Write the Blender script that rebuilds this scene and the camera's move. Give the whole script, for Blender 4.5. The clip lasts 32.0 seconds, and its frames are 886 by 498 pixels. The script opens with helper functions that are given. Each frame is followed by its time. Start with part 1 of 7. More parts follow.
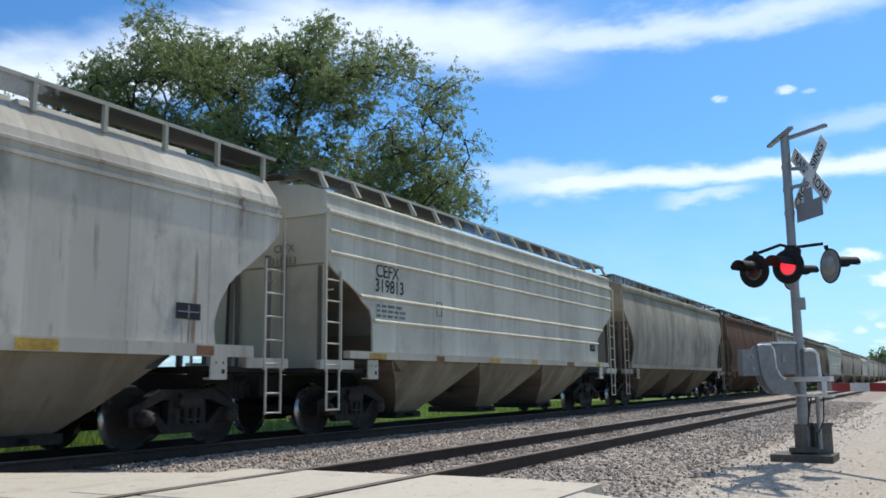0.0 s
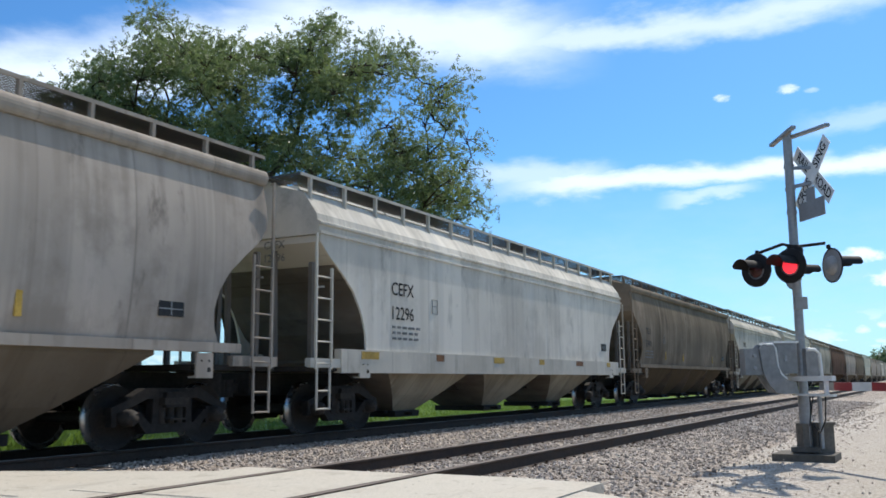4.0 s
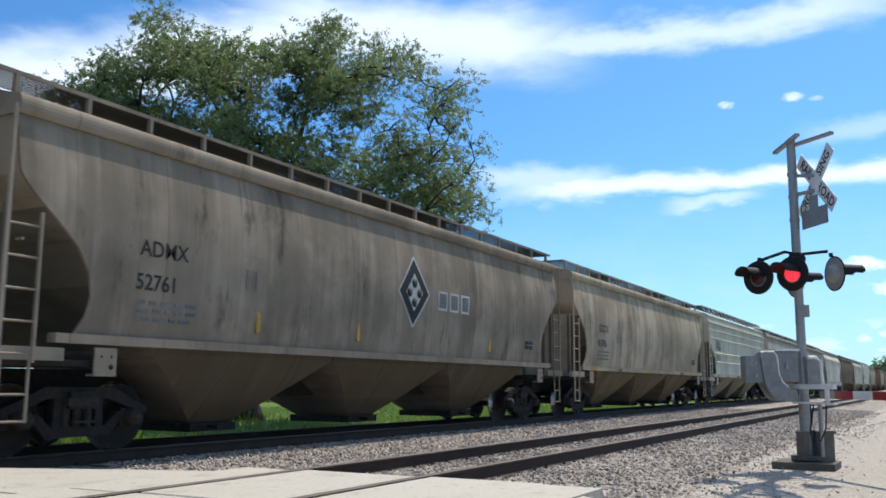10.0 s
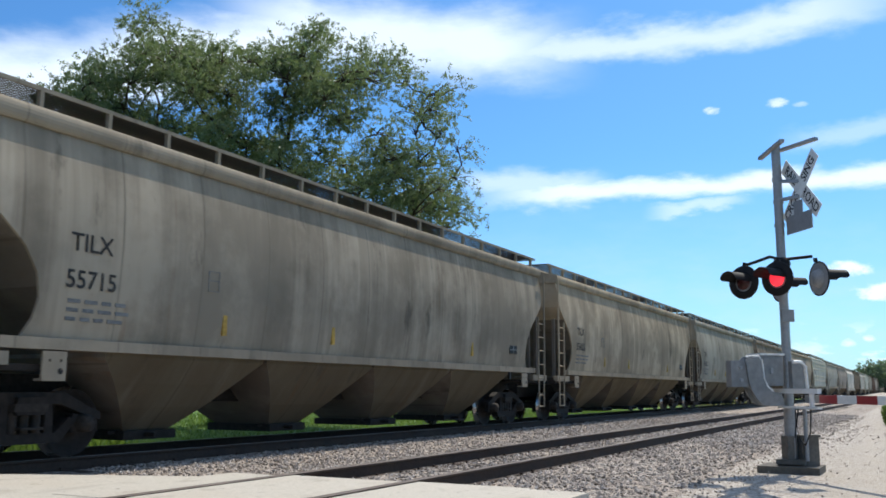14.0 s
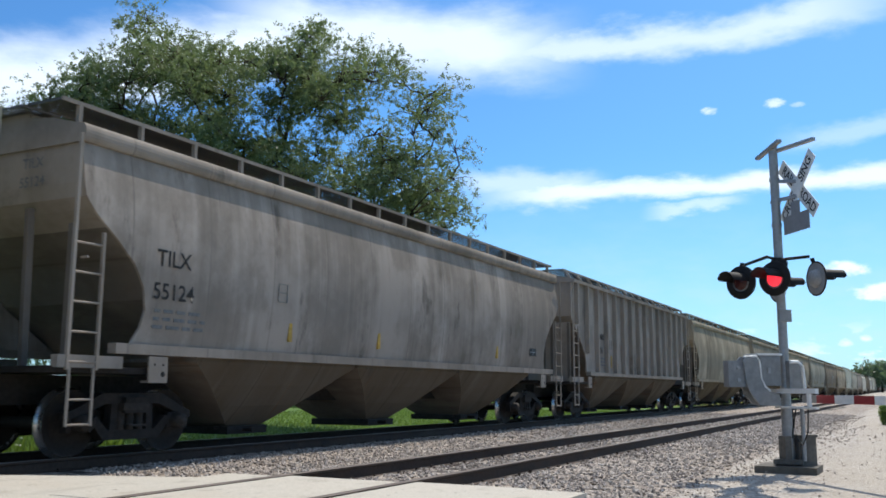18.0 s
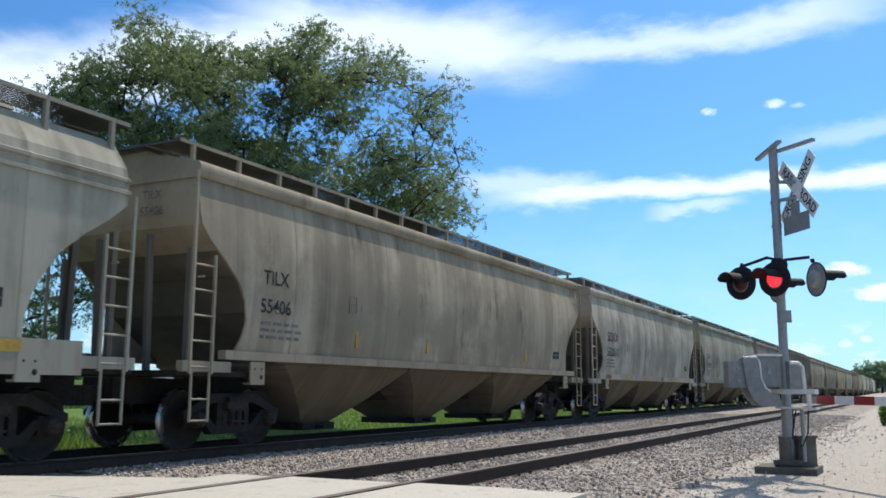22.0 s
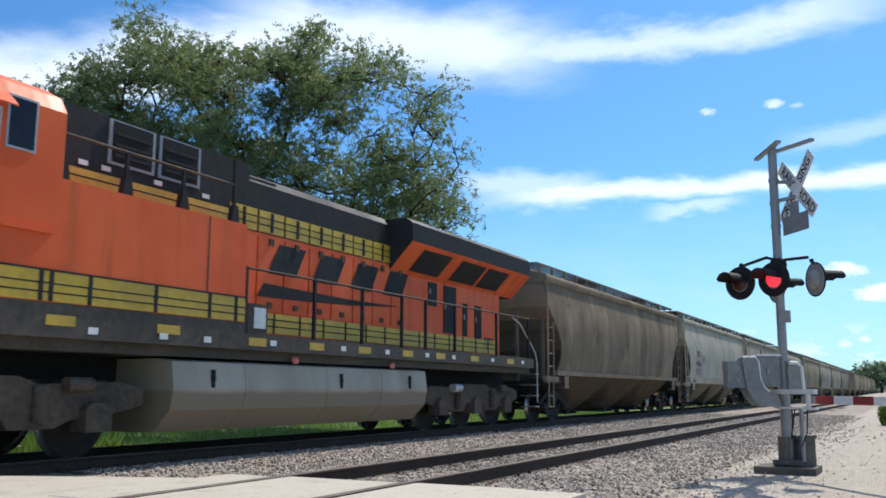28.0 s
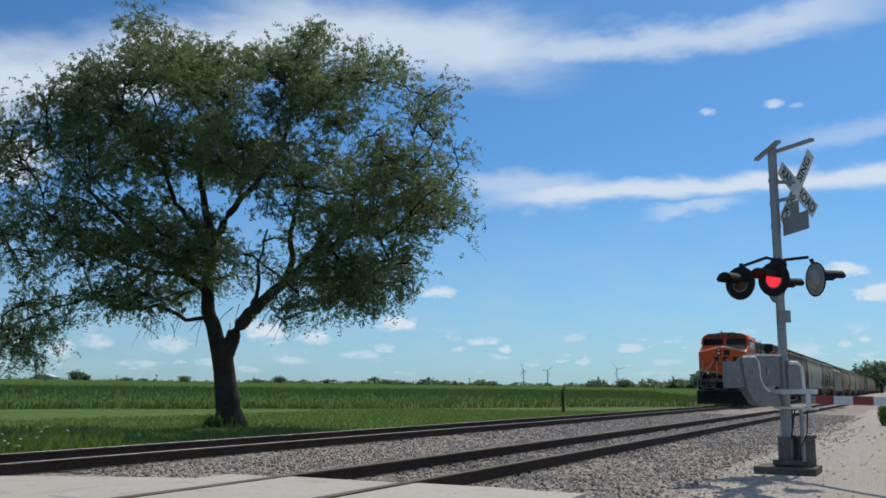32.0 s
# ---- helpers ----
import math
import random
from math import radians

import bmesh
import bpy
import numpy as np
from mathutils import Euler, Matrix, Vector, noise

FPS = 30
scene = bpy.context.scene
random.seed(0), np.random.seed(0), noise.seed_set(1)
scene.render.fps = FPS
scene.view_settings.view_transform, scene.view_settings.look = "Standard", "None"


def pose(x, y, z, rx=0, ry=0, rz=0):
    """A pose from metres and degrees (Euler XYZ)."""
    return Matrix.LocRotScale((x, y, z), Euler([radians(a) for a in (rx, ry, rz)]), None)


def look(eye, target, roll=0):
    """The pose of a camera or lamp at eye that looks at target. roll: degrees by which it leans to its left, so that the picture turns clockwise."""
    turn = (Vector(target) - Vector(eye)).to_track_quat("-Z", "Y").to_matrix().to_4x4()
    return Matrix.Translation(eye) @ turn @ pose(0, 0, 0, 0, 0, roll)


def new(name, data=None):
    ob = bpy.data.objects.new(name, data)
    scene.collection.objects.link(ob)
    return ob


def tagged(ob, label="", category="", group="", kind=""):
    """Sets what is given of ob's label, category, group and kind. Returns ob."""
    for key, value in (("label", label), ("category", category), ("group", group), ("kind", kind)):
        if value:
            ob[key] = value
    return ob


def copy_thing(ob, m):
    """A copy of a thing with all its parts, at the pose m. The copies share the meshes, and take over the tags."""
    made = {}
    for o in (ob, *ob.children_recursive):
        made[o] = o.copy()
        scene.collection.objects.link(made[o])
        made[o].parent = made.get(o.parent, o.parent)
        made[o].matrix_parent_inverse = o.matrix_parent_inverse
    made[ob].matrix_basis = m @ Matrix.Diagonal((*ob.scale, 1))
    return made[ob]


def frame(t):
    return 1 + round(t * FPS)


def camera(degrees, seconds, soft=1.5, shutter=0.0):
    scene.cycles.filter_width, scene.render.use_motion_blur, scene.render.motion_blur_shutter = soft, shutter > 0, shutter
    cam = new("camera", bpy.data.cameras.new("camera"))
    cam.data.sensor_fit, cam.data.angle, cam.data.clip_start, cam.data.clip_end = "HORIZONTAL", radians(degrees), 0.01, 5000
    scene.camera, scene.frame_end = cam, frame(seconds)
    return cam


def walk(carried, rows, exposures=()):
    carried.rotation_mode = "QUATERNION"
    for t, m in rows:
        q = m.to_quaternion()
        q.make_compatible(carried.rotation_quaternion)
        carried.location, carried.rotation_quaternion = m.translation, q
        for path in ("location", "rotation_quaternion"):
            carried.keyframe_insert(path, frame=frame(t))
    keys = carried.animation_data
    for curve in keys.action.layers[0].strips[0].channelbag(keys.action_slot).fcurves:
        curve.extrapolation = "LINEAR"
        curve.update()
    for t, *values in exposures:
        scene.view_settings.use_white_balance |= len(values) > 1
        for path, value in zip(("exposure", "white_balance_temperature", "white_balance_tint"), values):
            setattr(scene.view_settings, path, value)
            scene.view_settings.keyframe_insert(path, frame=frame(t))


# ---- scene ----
from math import cos, sin, pi, sqrt, tan, atan2, hypot

# The x axis runs along the tracks, the way the train goes; z = 0 is the top of the rails.
EYE = (0.0, 0.0, 0.924)
TRAIN_Y = 10.892
NEAR_Y = 5.406
GAUGE = 1.51
SPEED = 14.39
NOSE_AT = 12.05 - SPEED * 28.6

cam = camera(52.66, 32.0, soft=1.7, shutter=0.06)


def aim(heading, tilt, roll):
    return pose(*EYE, 90 + tilt, 0, heading - 90) @ pose(0, 0, 0, 0, 0, roll)


AIMS = (
    (0, 28.133, 8.485, -0.534),
    (0.5, 28.175, 8.340, -0.450),
    (1, 28.295, 7.966, -0.311),
    (1.5, 28.422, 7.870, -0.237),
    (2, 28.396, 7.957, -0.295),
    (2.5, 28.351, 8.091, -0.352),
    (3, 28.313, 8.244, -0.344),
    (3.5, 28.272, 8.329, -0.396),
    (5.5, 28.212, 8.657, -0.412),
    (6, 28.172, 8.667, 0.753),
    (6.5, 28.176, 8.646, 0.892),
    (7, 28.117, 8.609, 0.694),
    (7.5, 27.938, 8.582, -0.035),
    (8, 27.929, 8.550, -0.052),
    (8.5, 28.138, 8.496, 0.256),
    (9, 28.300, 8.481, 0.349),
    (9.5, 28.367, 8.528, 0.330),
    (10, 28.393, 8.607, 0.356),
    (10.5, 28.393, 8.666, 0.354),
    (11, 28.279, 8.733, 0.378),
    (11.5, 28.140, 8.766, 0.373),
    (12, 27.954, 8.819, 0.344),
    (12.5, 27.821, 8.840, 0.331),
    (13, 27.724, 8.884, 0.291),
    (13.5, 27.631, 8.907, 0.303),
    (14, 27.542, 8.907, 0.301),
    (14.5, 27.495, 8.907, 0.292),
    (16.5, 27.405, 8.924, 0.243),
    (17.5, 27.389, 8.926, 0.247),
    (20, 27.384, 8.946, 0.218),
    (22, 27.386, 8.971, 0.243),
    (25, 27.367, 8.978, 0.244),
    (28, 27.338, 8.972, 0.237),
    (30, 27.338, 8.972, 0.237),
    (32, 27.338, 8.972, 0.237),
)
walk(cam, [(t, aim(a, b, c)) for t, a, b, c in AIMS], exposures=((0, 0.1), (1, 0.02), (3, 0.2), (5.5, 0.2), (8, 0.1), (10, 0.2), (28.6, 0.2), (29.0, 0.18), (29.6, 0.0), (30.2, -0.18), (31.0, -0.38), (32, -0.42)))

# ---- sky and sun ----
SUN_HEIGHT, SUN_SIDE = 50.0, -4.5
world = bpy.data.worlds.new("sky")
scene.world = world
world.use_nodes = True
sun = new("sun", bpy.data.lights.new("sun", "SUN"))
sun.data.energy, sun.data.angle, sun.data.color = 4.45, radians(0.53), (1.0, 0.94, 0.85)
to_sun = Vector((cos(radians(SUN_HEIGHT)) * cos(radians(SUN_SIDE)), cos(radians(SUN_HEIGHT)) * sin(radians(SUN_SIDE)), sin(radians(SUN_HEIGHT))))
sun.matrix_world = look(to_sun * 50, (0, 0, 0))


class Wire:
    """A small helper to write shader nodes."""

    def __init__(self, tree):
        self.tree = tree

    def put(self, value, socket):
        if isinstance(value, bpy.types.NodeSocket):
            self.tree.links.new(value, socket)
        elif socket.type == "RGBA" and isinstance(value, (tuple, list)) and len(value) == 3:
            socket.default_value = (*value, 1)
        else:
            socket.default_value = value

    def node(self, kind, out=0, props=None, **inputs):
        n = self.tree.nodes.new(kind)
        for k, v in (props or {}).items():
            setattr(n, k, v)
        for k, v in inputs.items():
            key = int(k[1:]) if k[0] == "i" and k[1:].isdigit() else k
            self.put(v, n.inputs[key])
        return n.outputs[out]

    def math(self, op, a, b=0.0, clamp=False):
        return self.node("ShaderNodeMath", 0, {"operation": op, "use_clamp": clamp}, i0=a, i1=b)

    def mix(self, f, a, b, blend="MIX"):
        n = self.tree.nodes.new("ShaderNodeMix")
        n.data_type, n.blend_type = "RGBA", blend
        self.put(f, n.inputs[0]), self.put(a, n.inputs[6]), self.put(b, n.inputs[7])
        return n.outputs[2]

    def ramp(self, f, lo, hi, a=0.0, b=1.0):
        n = self.tree.nodes.new("ShaderNodeMapRange")
        n.interpolation_type = "SMOOTHSTEP"
        for i, v in enumerate((f, lo, hi, a, b)):
            self.put(v, n.inputs[i])
        return n.outputs[0]

    def noise(self, vec, scale, detail=4.0, rough=0.55, out=0, warp=0.0):
        return self.node("ShaderNodeTexNoise", out, None, Vector=vec, Scale=scale, Detail=detail, Roughness=rough, Distortion=warp)

    def stretch(self, vec, s, loc=(0, 0, 0), rot=(0, 0, 0)):
        return self.node("ShaderNodeMapping", 0, None, Vector=vec, Scale=s, Location=loc, Rotation=rot)

    def split(self, vec):
        n = self.tree.nodes.new("ShaderNodeSeparateXYZ")
        self.put(vec, n.inputs[0])
        return n.outputs

    def join(self, x, y, z):
        return self.node("ShaderNodeCombineXYZ", 0, None, X=x, Y=y, Z=z)


# small heaped clouds: bearing right of the first heading and height, in degrees, reach across and up, thickness
PUFFS_WEST = ((17.1, 17.0, 0.5, 0.24, 0.7), (21.1, 17.1, 0.6, 0.28, 0.75), (22.3, 16.9, 0.5, 0.15, 0.35), (-3.0, 4.2, 1.3, 0.5, 1.0), (-0.2, 6.2, 1.2, 0.42, 0.85), (2.7, 3.1, 1.0, 0.28, 0.85), (4.1, 2.6, 0.45, 0.25, 0.85), (-5.1, 2.2, 1.3, 0.28, 0.6), (-3.6, 2.7, 0.6, 0.25, 0.5), (8.3, 3.3, 0.8, 0.25, 0.4), (24.4, 7.1, 1.4, 0.4, 0.95), (26.0, 5.7, 1.3, 0.5, 0.95), (24.2, 2.8, 0.4, 0.22, 0.7))
PUFFS_EAST = ((25.2, 3.0, 0.35, 0.22, 0.8), (22.0, 2.4, 1.0, 0.45, 0.5), (-22.9, 2.3, 0.7, 0.5, 0.75), (-21.0, 2.8, 0.9, 0.4, 0.75), (-16.9, 2.7, 1.1, 0.5, 0.7), (-11.1, 3.7, 1.4, 0.6, 0.95), (-8.0, 3.2, 1.1, 0.4, 0.85), (-25.9, 3.2, 0.6, 0.4, 0.7), (-26.0, 13.1, 1.8, 1.6, 0.9), (-14.1, 1.7, 1.2, 0.25, 0.5), (-18.4, 1.5, 1.3, 0.25, 0.5), (-9.3, 1.8, 1.2, 0.22, 0.5), (14.0, 1.8, 1.0, 0.22, 0.35))


def build_sky():
    w = Wire(world.node_tree)
    world.node_tree.nodes.clear()
    sky = w.node("ShaderNodeTexSky", 0, {"sky_type": "NISHITA", "sun_disc": False, "sun_elevation": radians(SUN_HEIGHT), "sun_rotation": radians(90 - SUN_SIDE), "altitude": 200.0, "air_density": 1.0, "dust_density": 0.6, "ozone_density": 3.0})
    way = w.node("ShaderNodeTexCoord", 0)
    x, y, z = w.split(way)
    az = w.math("ARCTAN2", y, x)
    el = w.math("ARCSINE", z)
    # az falls to the right: heading 27.4 degrees is the middle of the view
    u = w.math("MULTIPLY", w.math("SUBTRACT", radians(27.4), az), 57.3)
    v = w.math("MULTIPLY", el, 57.3)
    uv = w.join(u, v, 0.0)
    big = w.noise(w.stretch(uv, (0.05, 0.16, 1.0), rot=(0, 0, radians(-6))), 1.0, 7.0, 0.55, warp=0.4)
    fine = w.noise(w.stretch(uv, (0.25, 0.6, 1.0), rot=(0, 0, radians(-10))), 1.0, 6.0, 0.6)
    rag = w.math("MULTIPLY", w.math("SUBTRACT", big, 0.5), 3.2)
    rag2 = w.math("ADD", rag, w.math("MULTIPLY", w.math("SUBTRACT", fine, 0.5), 2.0))

    def band(u0, v0, u1, v1, half, soft_end):
        """A streak of thin cloud from one direction to another, in degrees, ragged at its edges."""
        slope = (v1 - v0) / (u1 - u0)
        off = w.math("SUBTRACT", w.math("SUBTRACT", v, v0), w.math("MULTIPLY", w.math("SUBTRACT", u, u0), slope))
        off = w.math("ABSOLUTE", w.math("ADD", off, rag2))
        across = w.ramp(off, half * 0.2, half * 1.7, 1.0, 0.0)
        along = w.math("MULTIPLY", w.ramp(u, u0 - soft_end, u0 + soft_end), w.ramp(u, u1 - soft_end, u1 + soft_end, 1.0, 0.0))
        return w.math("MULTIPLY", across, along)

    streaks = (
        (-13.0, 22.9, 7.0, 21.2, 1.8, 4.0, 0.85),
        (-2.0, 20.5, 27.0, 22.5, 0.9, 5.0, 0.68),
        (-31.0, 16.4, -9.0, 22.3, 2.0, 3.0, 0.9),
        (1.5, 12.9, 10.0, 12.7, 0.75, 1.5, 0.55),
        (4.0, 12.2, 34.0, 12.6, 0.66, 4.0, 0.9),
        (13.6, 10.6, 18.5, 11.2, 0.32, 1.2, 0.5),
        (22.0, 15.0, 34.0, 15.8, 0.6, 2.0, 0.35),
    )
    thick = 0.0
    for u0, v0, u1, v1, half, soft_end, strength in streaks:
        thick = w.math("MAXIMUM", thick, w.math("MULTIPLY", band(u0, v0, u1, v1, half, soft_end), strength))
    veil = w.math("MULTIPLY", w.ramp(v, 1.0, 15.0, 0.75, 0.0), w.ramp(fine, 0.35, 0.75, 0.55, 1.0))
    lumps = w.noise(w.stretch(uv, (0.9, 1.5, 1.0), loc=(3.1, 0.4, 0)), 1.0, 6.0, 0.62)
    for pu, pv, ru, rv, strength in PUFFS_WEST + PUFFS_EAST:
        du = w.math("DIVIDE", w.math("SUBTRACT", u, pu), ru)
        dv = w.math("DIVIDE", w.math("SUBTRACT", v, pv), rv)
        r2 = w.math("ADD", w.math("MULTIPLY", du, du), w.math("MULTIPLY", dv, dv))
        r2 = w.math("ADD", r2, w.math("MULTIPLY", w.math("SUBTRACT", lumps, 0.5), 4.4))
        thick = w.math("MAXIMUM", thick, w.ramp(r2, -0.1, 1.5, strength, 0.0))
    cells = w.noise(w.stretch(uv, (0.45, 1.1, 1.0), loc=(3.1, 0.4, 0)), 1.0, 5.0, 0.55)
    low = w.math("MULTIPLY", w.ramp(cells, 0.57, 0.67), w.math("MULTIPLY", w.ramp(v, 0.6, 1.6), w.ramp(v, 2.6, 4.4, 1.0, 0.0)))
    thick = w.math("MAXIMUM", thick, w.math("MULTIPLY", low, 0.6))
    base = w.mix(1.0, sky, (0.45, 0.84, 1.15), "MULTIPLY")
    base = w.mix(w.math("MULTIPLY", veil, 0.75), base, (5.2, 6.9, 8.5))
    # high thin cloud added over the upper sky, out of view, to whiten fill light
    high = w.math("MULTIPLY", w.ramp(v, 26.0, 44.0, 0.0, 0.42), w.ramp(big, 0.3, 0.65, 0.55, 1.0))
    thick = w.math("MAXIMUM", thick, high)
    col = w.mix(w.math("MINIMUM", thick, 1.0), base, (7.9, 8.9, 10.0))
    bg = w.node("ShaderNodeBackground", 0, None, Color=col, Strength=0.115)
    out = world.node_tree.nodes.new("ShaderNodeOutputWorld")
    world.node_tree.links.new(bg, out.inputs[0])


build_sky()

# ---- materials ----
def material(name, rough=0.6, metal=0.0):
    m = bpy.data.materials.new(name)
    m.use_nodes = True
    w = Wire(m.node_tree)
    bsdf = m.node_tree.nodes["Principled BSDF"]
    w.put(rough, bsdf.inputs["Roughness"]), w.put(metal, bsdf.inputs["Metallic"])
    return m, w, bsdf


def relief(w, bsdf, height, strength=0.4, distance=0.02):
    w.put(w.node("ShaderNodeBump", 0, None, Strength=strength, Distance=distance, Height=height), bsdf.inputs["Normal"])


def simple(name, color, rough=0.6, metal=0.0, vary=0.25, scale=6.0, bump=0.15, dist=0.01):
    """A worn surface: grain and larger stains over one base colour."""
    m, w, b = material(name, rough, metal)
    at = w.node("ShaderNodeTexCoord", 3)
    grain = w.noise(at, scale * 6, 3.0)
    stain = w.noise(at, scale * 0.5, 4.0)
    f = w.math("ADD", w.math("MULTIPLY", grain, 0.4), w.math("MULTIPLY", stain, 0.6))
    dark = tuple(c * (1 - vary) for c in color)
    light = tuple(min(1, c * (1 + vary)) for c in color)
    w.put(w.mix(w.ramp(f, 0.3, 0.7), dark, light), b.inputs["Base Color"])
    w.put(w.ramp(stain, 0.2, 0.8, max(0.05, rough - 0.12), min(1, rough + 0.12)), b.inputs["Roughness"])
    if metal == 0 and rough >= 0.6:
        b.inputs["Specular IOR Level"].default_value = 0.2
    if bump:
        relief(w, b, grain, bump, dist)
    return m


def car_paint(name, color, grime=(0.085, 0.07, 0.052), amount=0.5, seed=0.0, rust=0.1, seams=1.55, drips=1.0):
    """Weathered wagon paint with rain streaks, road film, sheet seams and rust runs."""
    m, w, b = material(name, 0.5)
    at = w.node("ShaderNodeTexCoord", 3)
    x, y, z = w.split(at)
    at = w.node("ShaderNodeVectorMath", 0, {"operation": "ADD"}, i0=at, i1=(seed * 7.3, seed * 1.7, seed * 0.9))
    streak = w.noise(w.stretch(at, (2.3, 0.6, 0.16)), 1.0, 7.0, 0.62, warp=0.3)
    wide = w.noise(w.stretch(at, (0.75, 0.5, 0.08)), 1.0, 3.0, 0.5)
    blot = w.noise(at, 0.8, 7.0, 0.62)
    grain = w.noise(at, 26.0, 3.0)
    f = w.math("ADD", w.math("MULTIPLY", streak, 0.30), w.math("ADD", w.math("MULTIPLY", wide, 0.32), w.math("MULTIPLY", blot, 0.43)))
    f = w.ramp(f, 0.60 - 0.22 * amount, 0.70 - 0.04 * amount, 0.0, min(0.92, 0.2 + amount * 0.75))
    col = w.mix(f, color, grime)
    pale = w.ramp(w.noise(w.stretch(at, (2.2, 0.5, 0.11), loc=(9, 2, 3)), 1.0, 6.0, 0.6), 0.54, 0.70, 0.0, 0.25 + 0.2 * amount)
    col = w.mix(pale, col, tuple(min(0.8, c * 1.3 + 0.03) for c in color))
    run = w.math("MULTIPLY", w.ramp(w.noise(w.stretch(at, (5.5, 0.8, 0.25), loc=(4, 7, 1)), 1.0, 4.0), 0.60, 0.70), w.ramp(blot, 0.42, 0.6))
    col = w.mix(w.math("MULTIPLY", run, rust), col, (0.17, 0.075, 0.028))
    # seams between the sheets, dark where dirt has gathered
    near = w.math("ABSOLUTE", w.math("SUBTRACT", w.math("FRACT", w.math("DIVIDE", x, seams)), 0.5))
    seam = w.math("MULTIPLY", w.ramp(near, 0.484, 0.494), w.ramp(streak, 0.3, 0.6, 0.15, 0.6))
    col = w.mix(w.math("MULTIPLY", seam, 0.5 + 0.5 * amount), col, tuple(c * 0.35 for c in color))
    scuff = w.ramp(w.noise(at, 3.2, 6.0, 0.7), 0.66, 0.74, 0.0, 0.5)
    col = w.mix(scuff, col, tuple(c * 0.55 for c in color))
    # each sheet has faded in its own way
    sheet = w.node("ShaderNodeTexWhiteNoise", 0, {"noise_dimensions": "1D"}, W=w.math("ADD", w.math("FLOOR", w.math("DIVIDE", x, seams)), seed * 3.7))
    tone = w.math("MULTIPLY", w.math("SUBTRACT", sheet, 0.35), 0.38 + 0.40 * amount)
    col = w.mix(w.math("MAXIMUM", tone, 0.0), col, tuple(0.6 * c + 0.4 * g for c, g in zip(color, grime)))
    # dirty water has run down from the roof
    drip = w.noise(w.stretch(at, (3.4, 0.4, 0.05), loc=(1, 3, 6)), 1.0, 5.0, 0.6)
    reach = w.math("ADD", z, w.math("MULTIPLY", w.math("SUBTRACT", drip, 0.5), 5.0))
    col = w.mix(w.ramp(reach, 3.4, 4.6, 0.0, (0.2 + 0.25 * amount) * drips), col, tuple(0.3 * c + 0.7 * g for c, g in zip(color, grime)))
    # upright bands where rain has carried dirt down the sheets
    band = w.noise(w.stretch(at, (1.15, 0.4, 0.035), loc=(5, 2, 9)), 1.0, 4.0, 0.65)
    col = w.mix(w.ramp(band, 0.50, 0.60, 0.0, 0.12 + 0.36 * amount), col, tuple(0.35 * c + 0.45 * g for c, g in zip(color, grime)))
    # broad brown blotches and dark patches of old soot
    patch = w.noise(w.stretch(at, (0.55, 0.5, 0.42), loc=(2, 5, 8)), 1.0, 7.0, 0.68)
    col = w.mix(w.ramp(patch, 0.46, 0.62, 0.0, 0.25 + 0.6 * amount), col, tuple(0.45 * c + 0.55 * g for c, g in zip(color, grime)))
    soot = w.noise(w.stretch(at, (1.6, 0.5, 0.5), loc=(8, 1, 4)), 1.0, 6.0, 0.7)
    col = w.mix(w.ramp(soot, 0.57, 0.70, 0.0, 0.2 + 0.55 * amount), col, (0.06, 0.052, 0.045))
    w.put(col, b.inputs["Base Color"])
    w.put(w.ramp(f, 0.0, 1.0, 0.55, 0.85), b.inputs["Roughness"])
    b.inputs["Specular IOR Level"].default_value = 0.0
    dents = w.noise(w.stretch(at, (0.9, 0.9, 0.5)), 1.0, 2.0)
    relief(w, b, w.math("ADD", w.math("SUBTRACT", dents, w.math("MULTIPLY", seam, 0.12)), w.math("MULTIPLY", grain, 0.02)), 0.3, 0.06)
    return m


def emitter(name, color, strength):
    m, w, b = material(name, 0.3)
    w.put(color, b.inputs["Base Color"])
    w.put(color, b.inputs["Emission Color"])
    b.inputs["Emission Strength"].default_value = strength
    return m


def leaf_material(name, dark, light, back=0.35):
    m, w, b = material(name, 0.5)
    tone = w.node("ShaderNodeNewGeometry", "Random Per Island")
    col = w.mix(tone, dark, light)
    w.put(col, b.inputs["Base Color"])
    glow = w.node("ShaderNodeBsdfTranslucent", 0, None, Color=w.mix(0.5, col, (light[0] * 1.5, light[1] * 1.5, light[2] * 0.8)))
    both = w.node("ShaderNodeMixShader", 0, None, i0=back, i1=b.outputs[0], i2=glow)
    w.put(both, m.node_tree.nodes["Material Output"].inputs[0])
    return m


def ballast_material():
    m, w, b = material("ballast", 0.85)
    at = w.node("ShaderNodeTexCoord", 3)
    cell = w.tree.nodes.new("ShaderNodeTexVoronoi")
    w.put(at, cell.inputs["Vector"])
    cell.inputs["Scale"].default_value = 19.0
    tone = w.noise(cell.outputs["Position"], 60.0, 1.0)
    big = w.noise(at, 0.5, 5.0)
    col = w.mix(w.ramp(tone, 0.3, 0.7), (0.165, 0.135, 0.11), (0.52, 0.445, 0.37))
    col = w.mix(w.ramp(big, 0.4, 0.7, 0.0, 0.35), col, (0.22, 0.17, 0.13))
    w.put(col, b.inputs["Base Color"])
    b.inputs["Specular IOR Level"].default_value = 0.15
    relief(w, b, w.math("SUBTRACT", 1.0, cell.outputs["Distance"]), 1.0, 0.05)
    return m


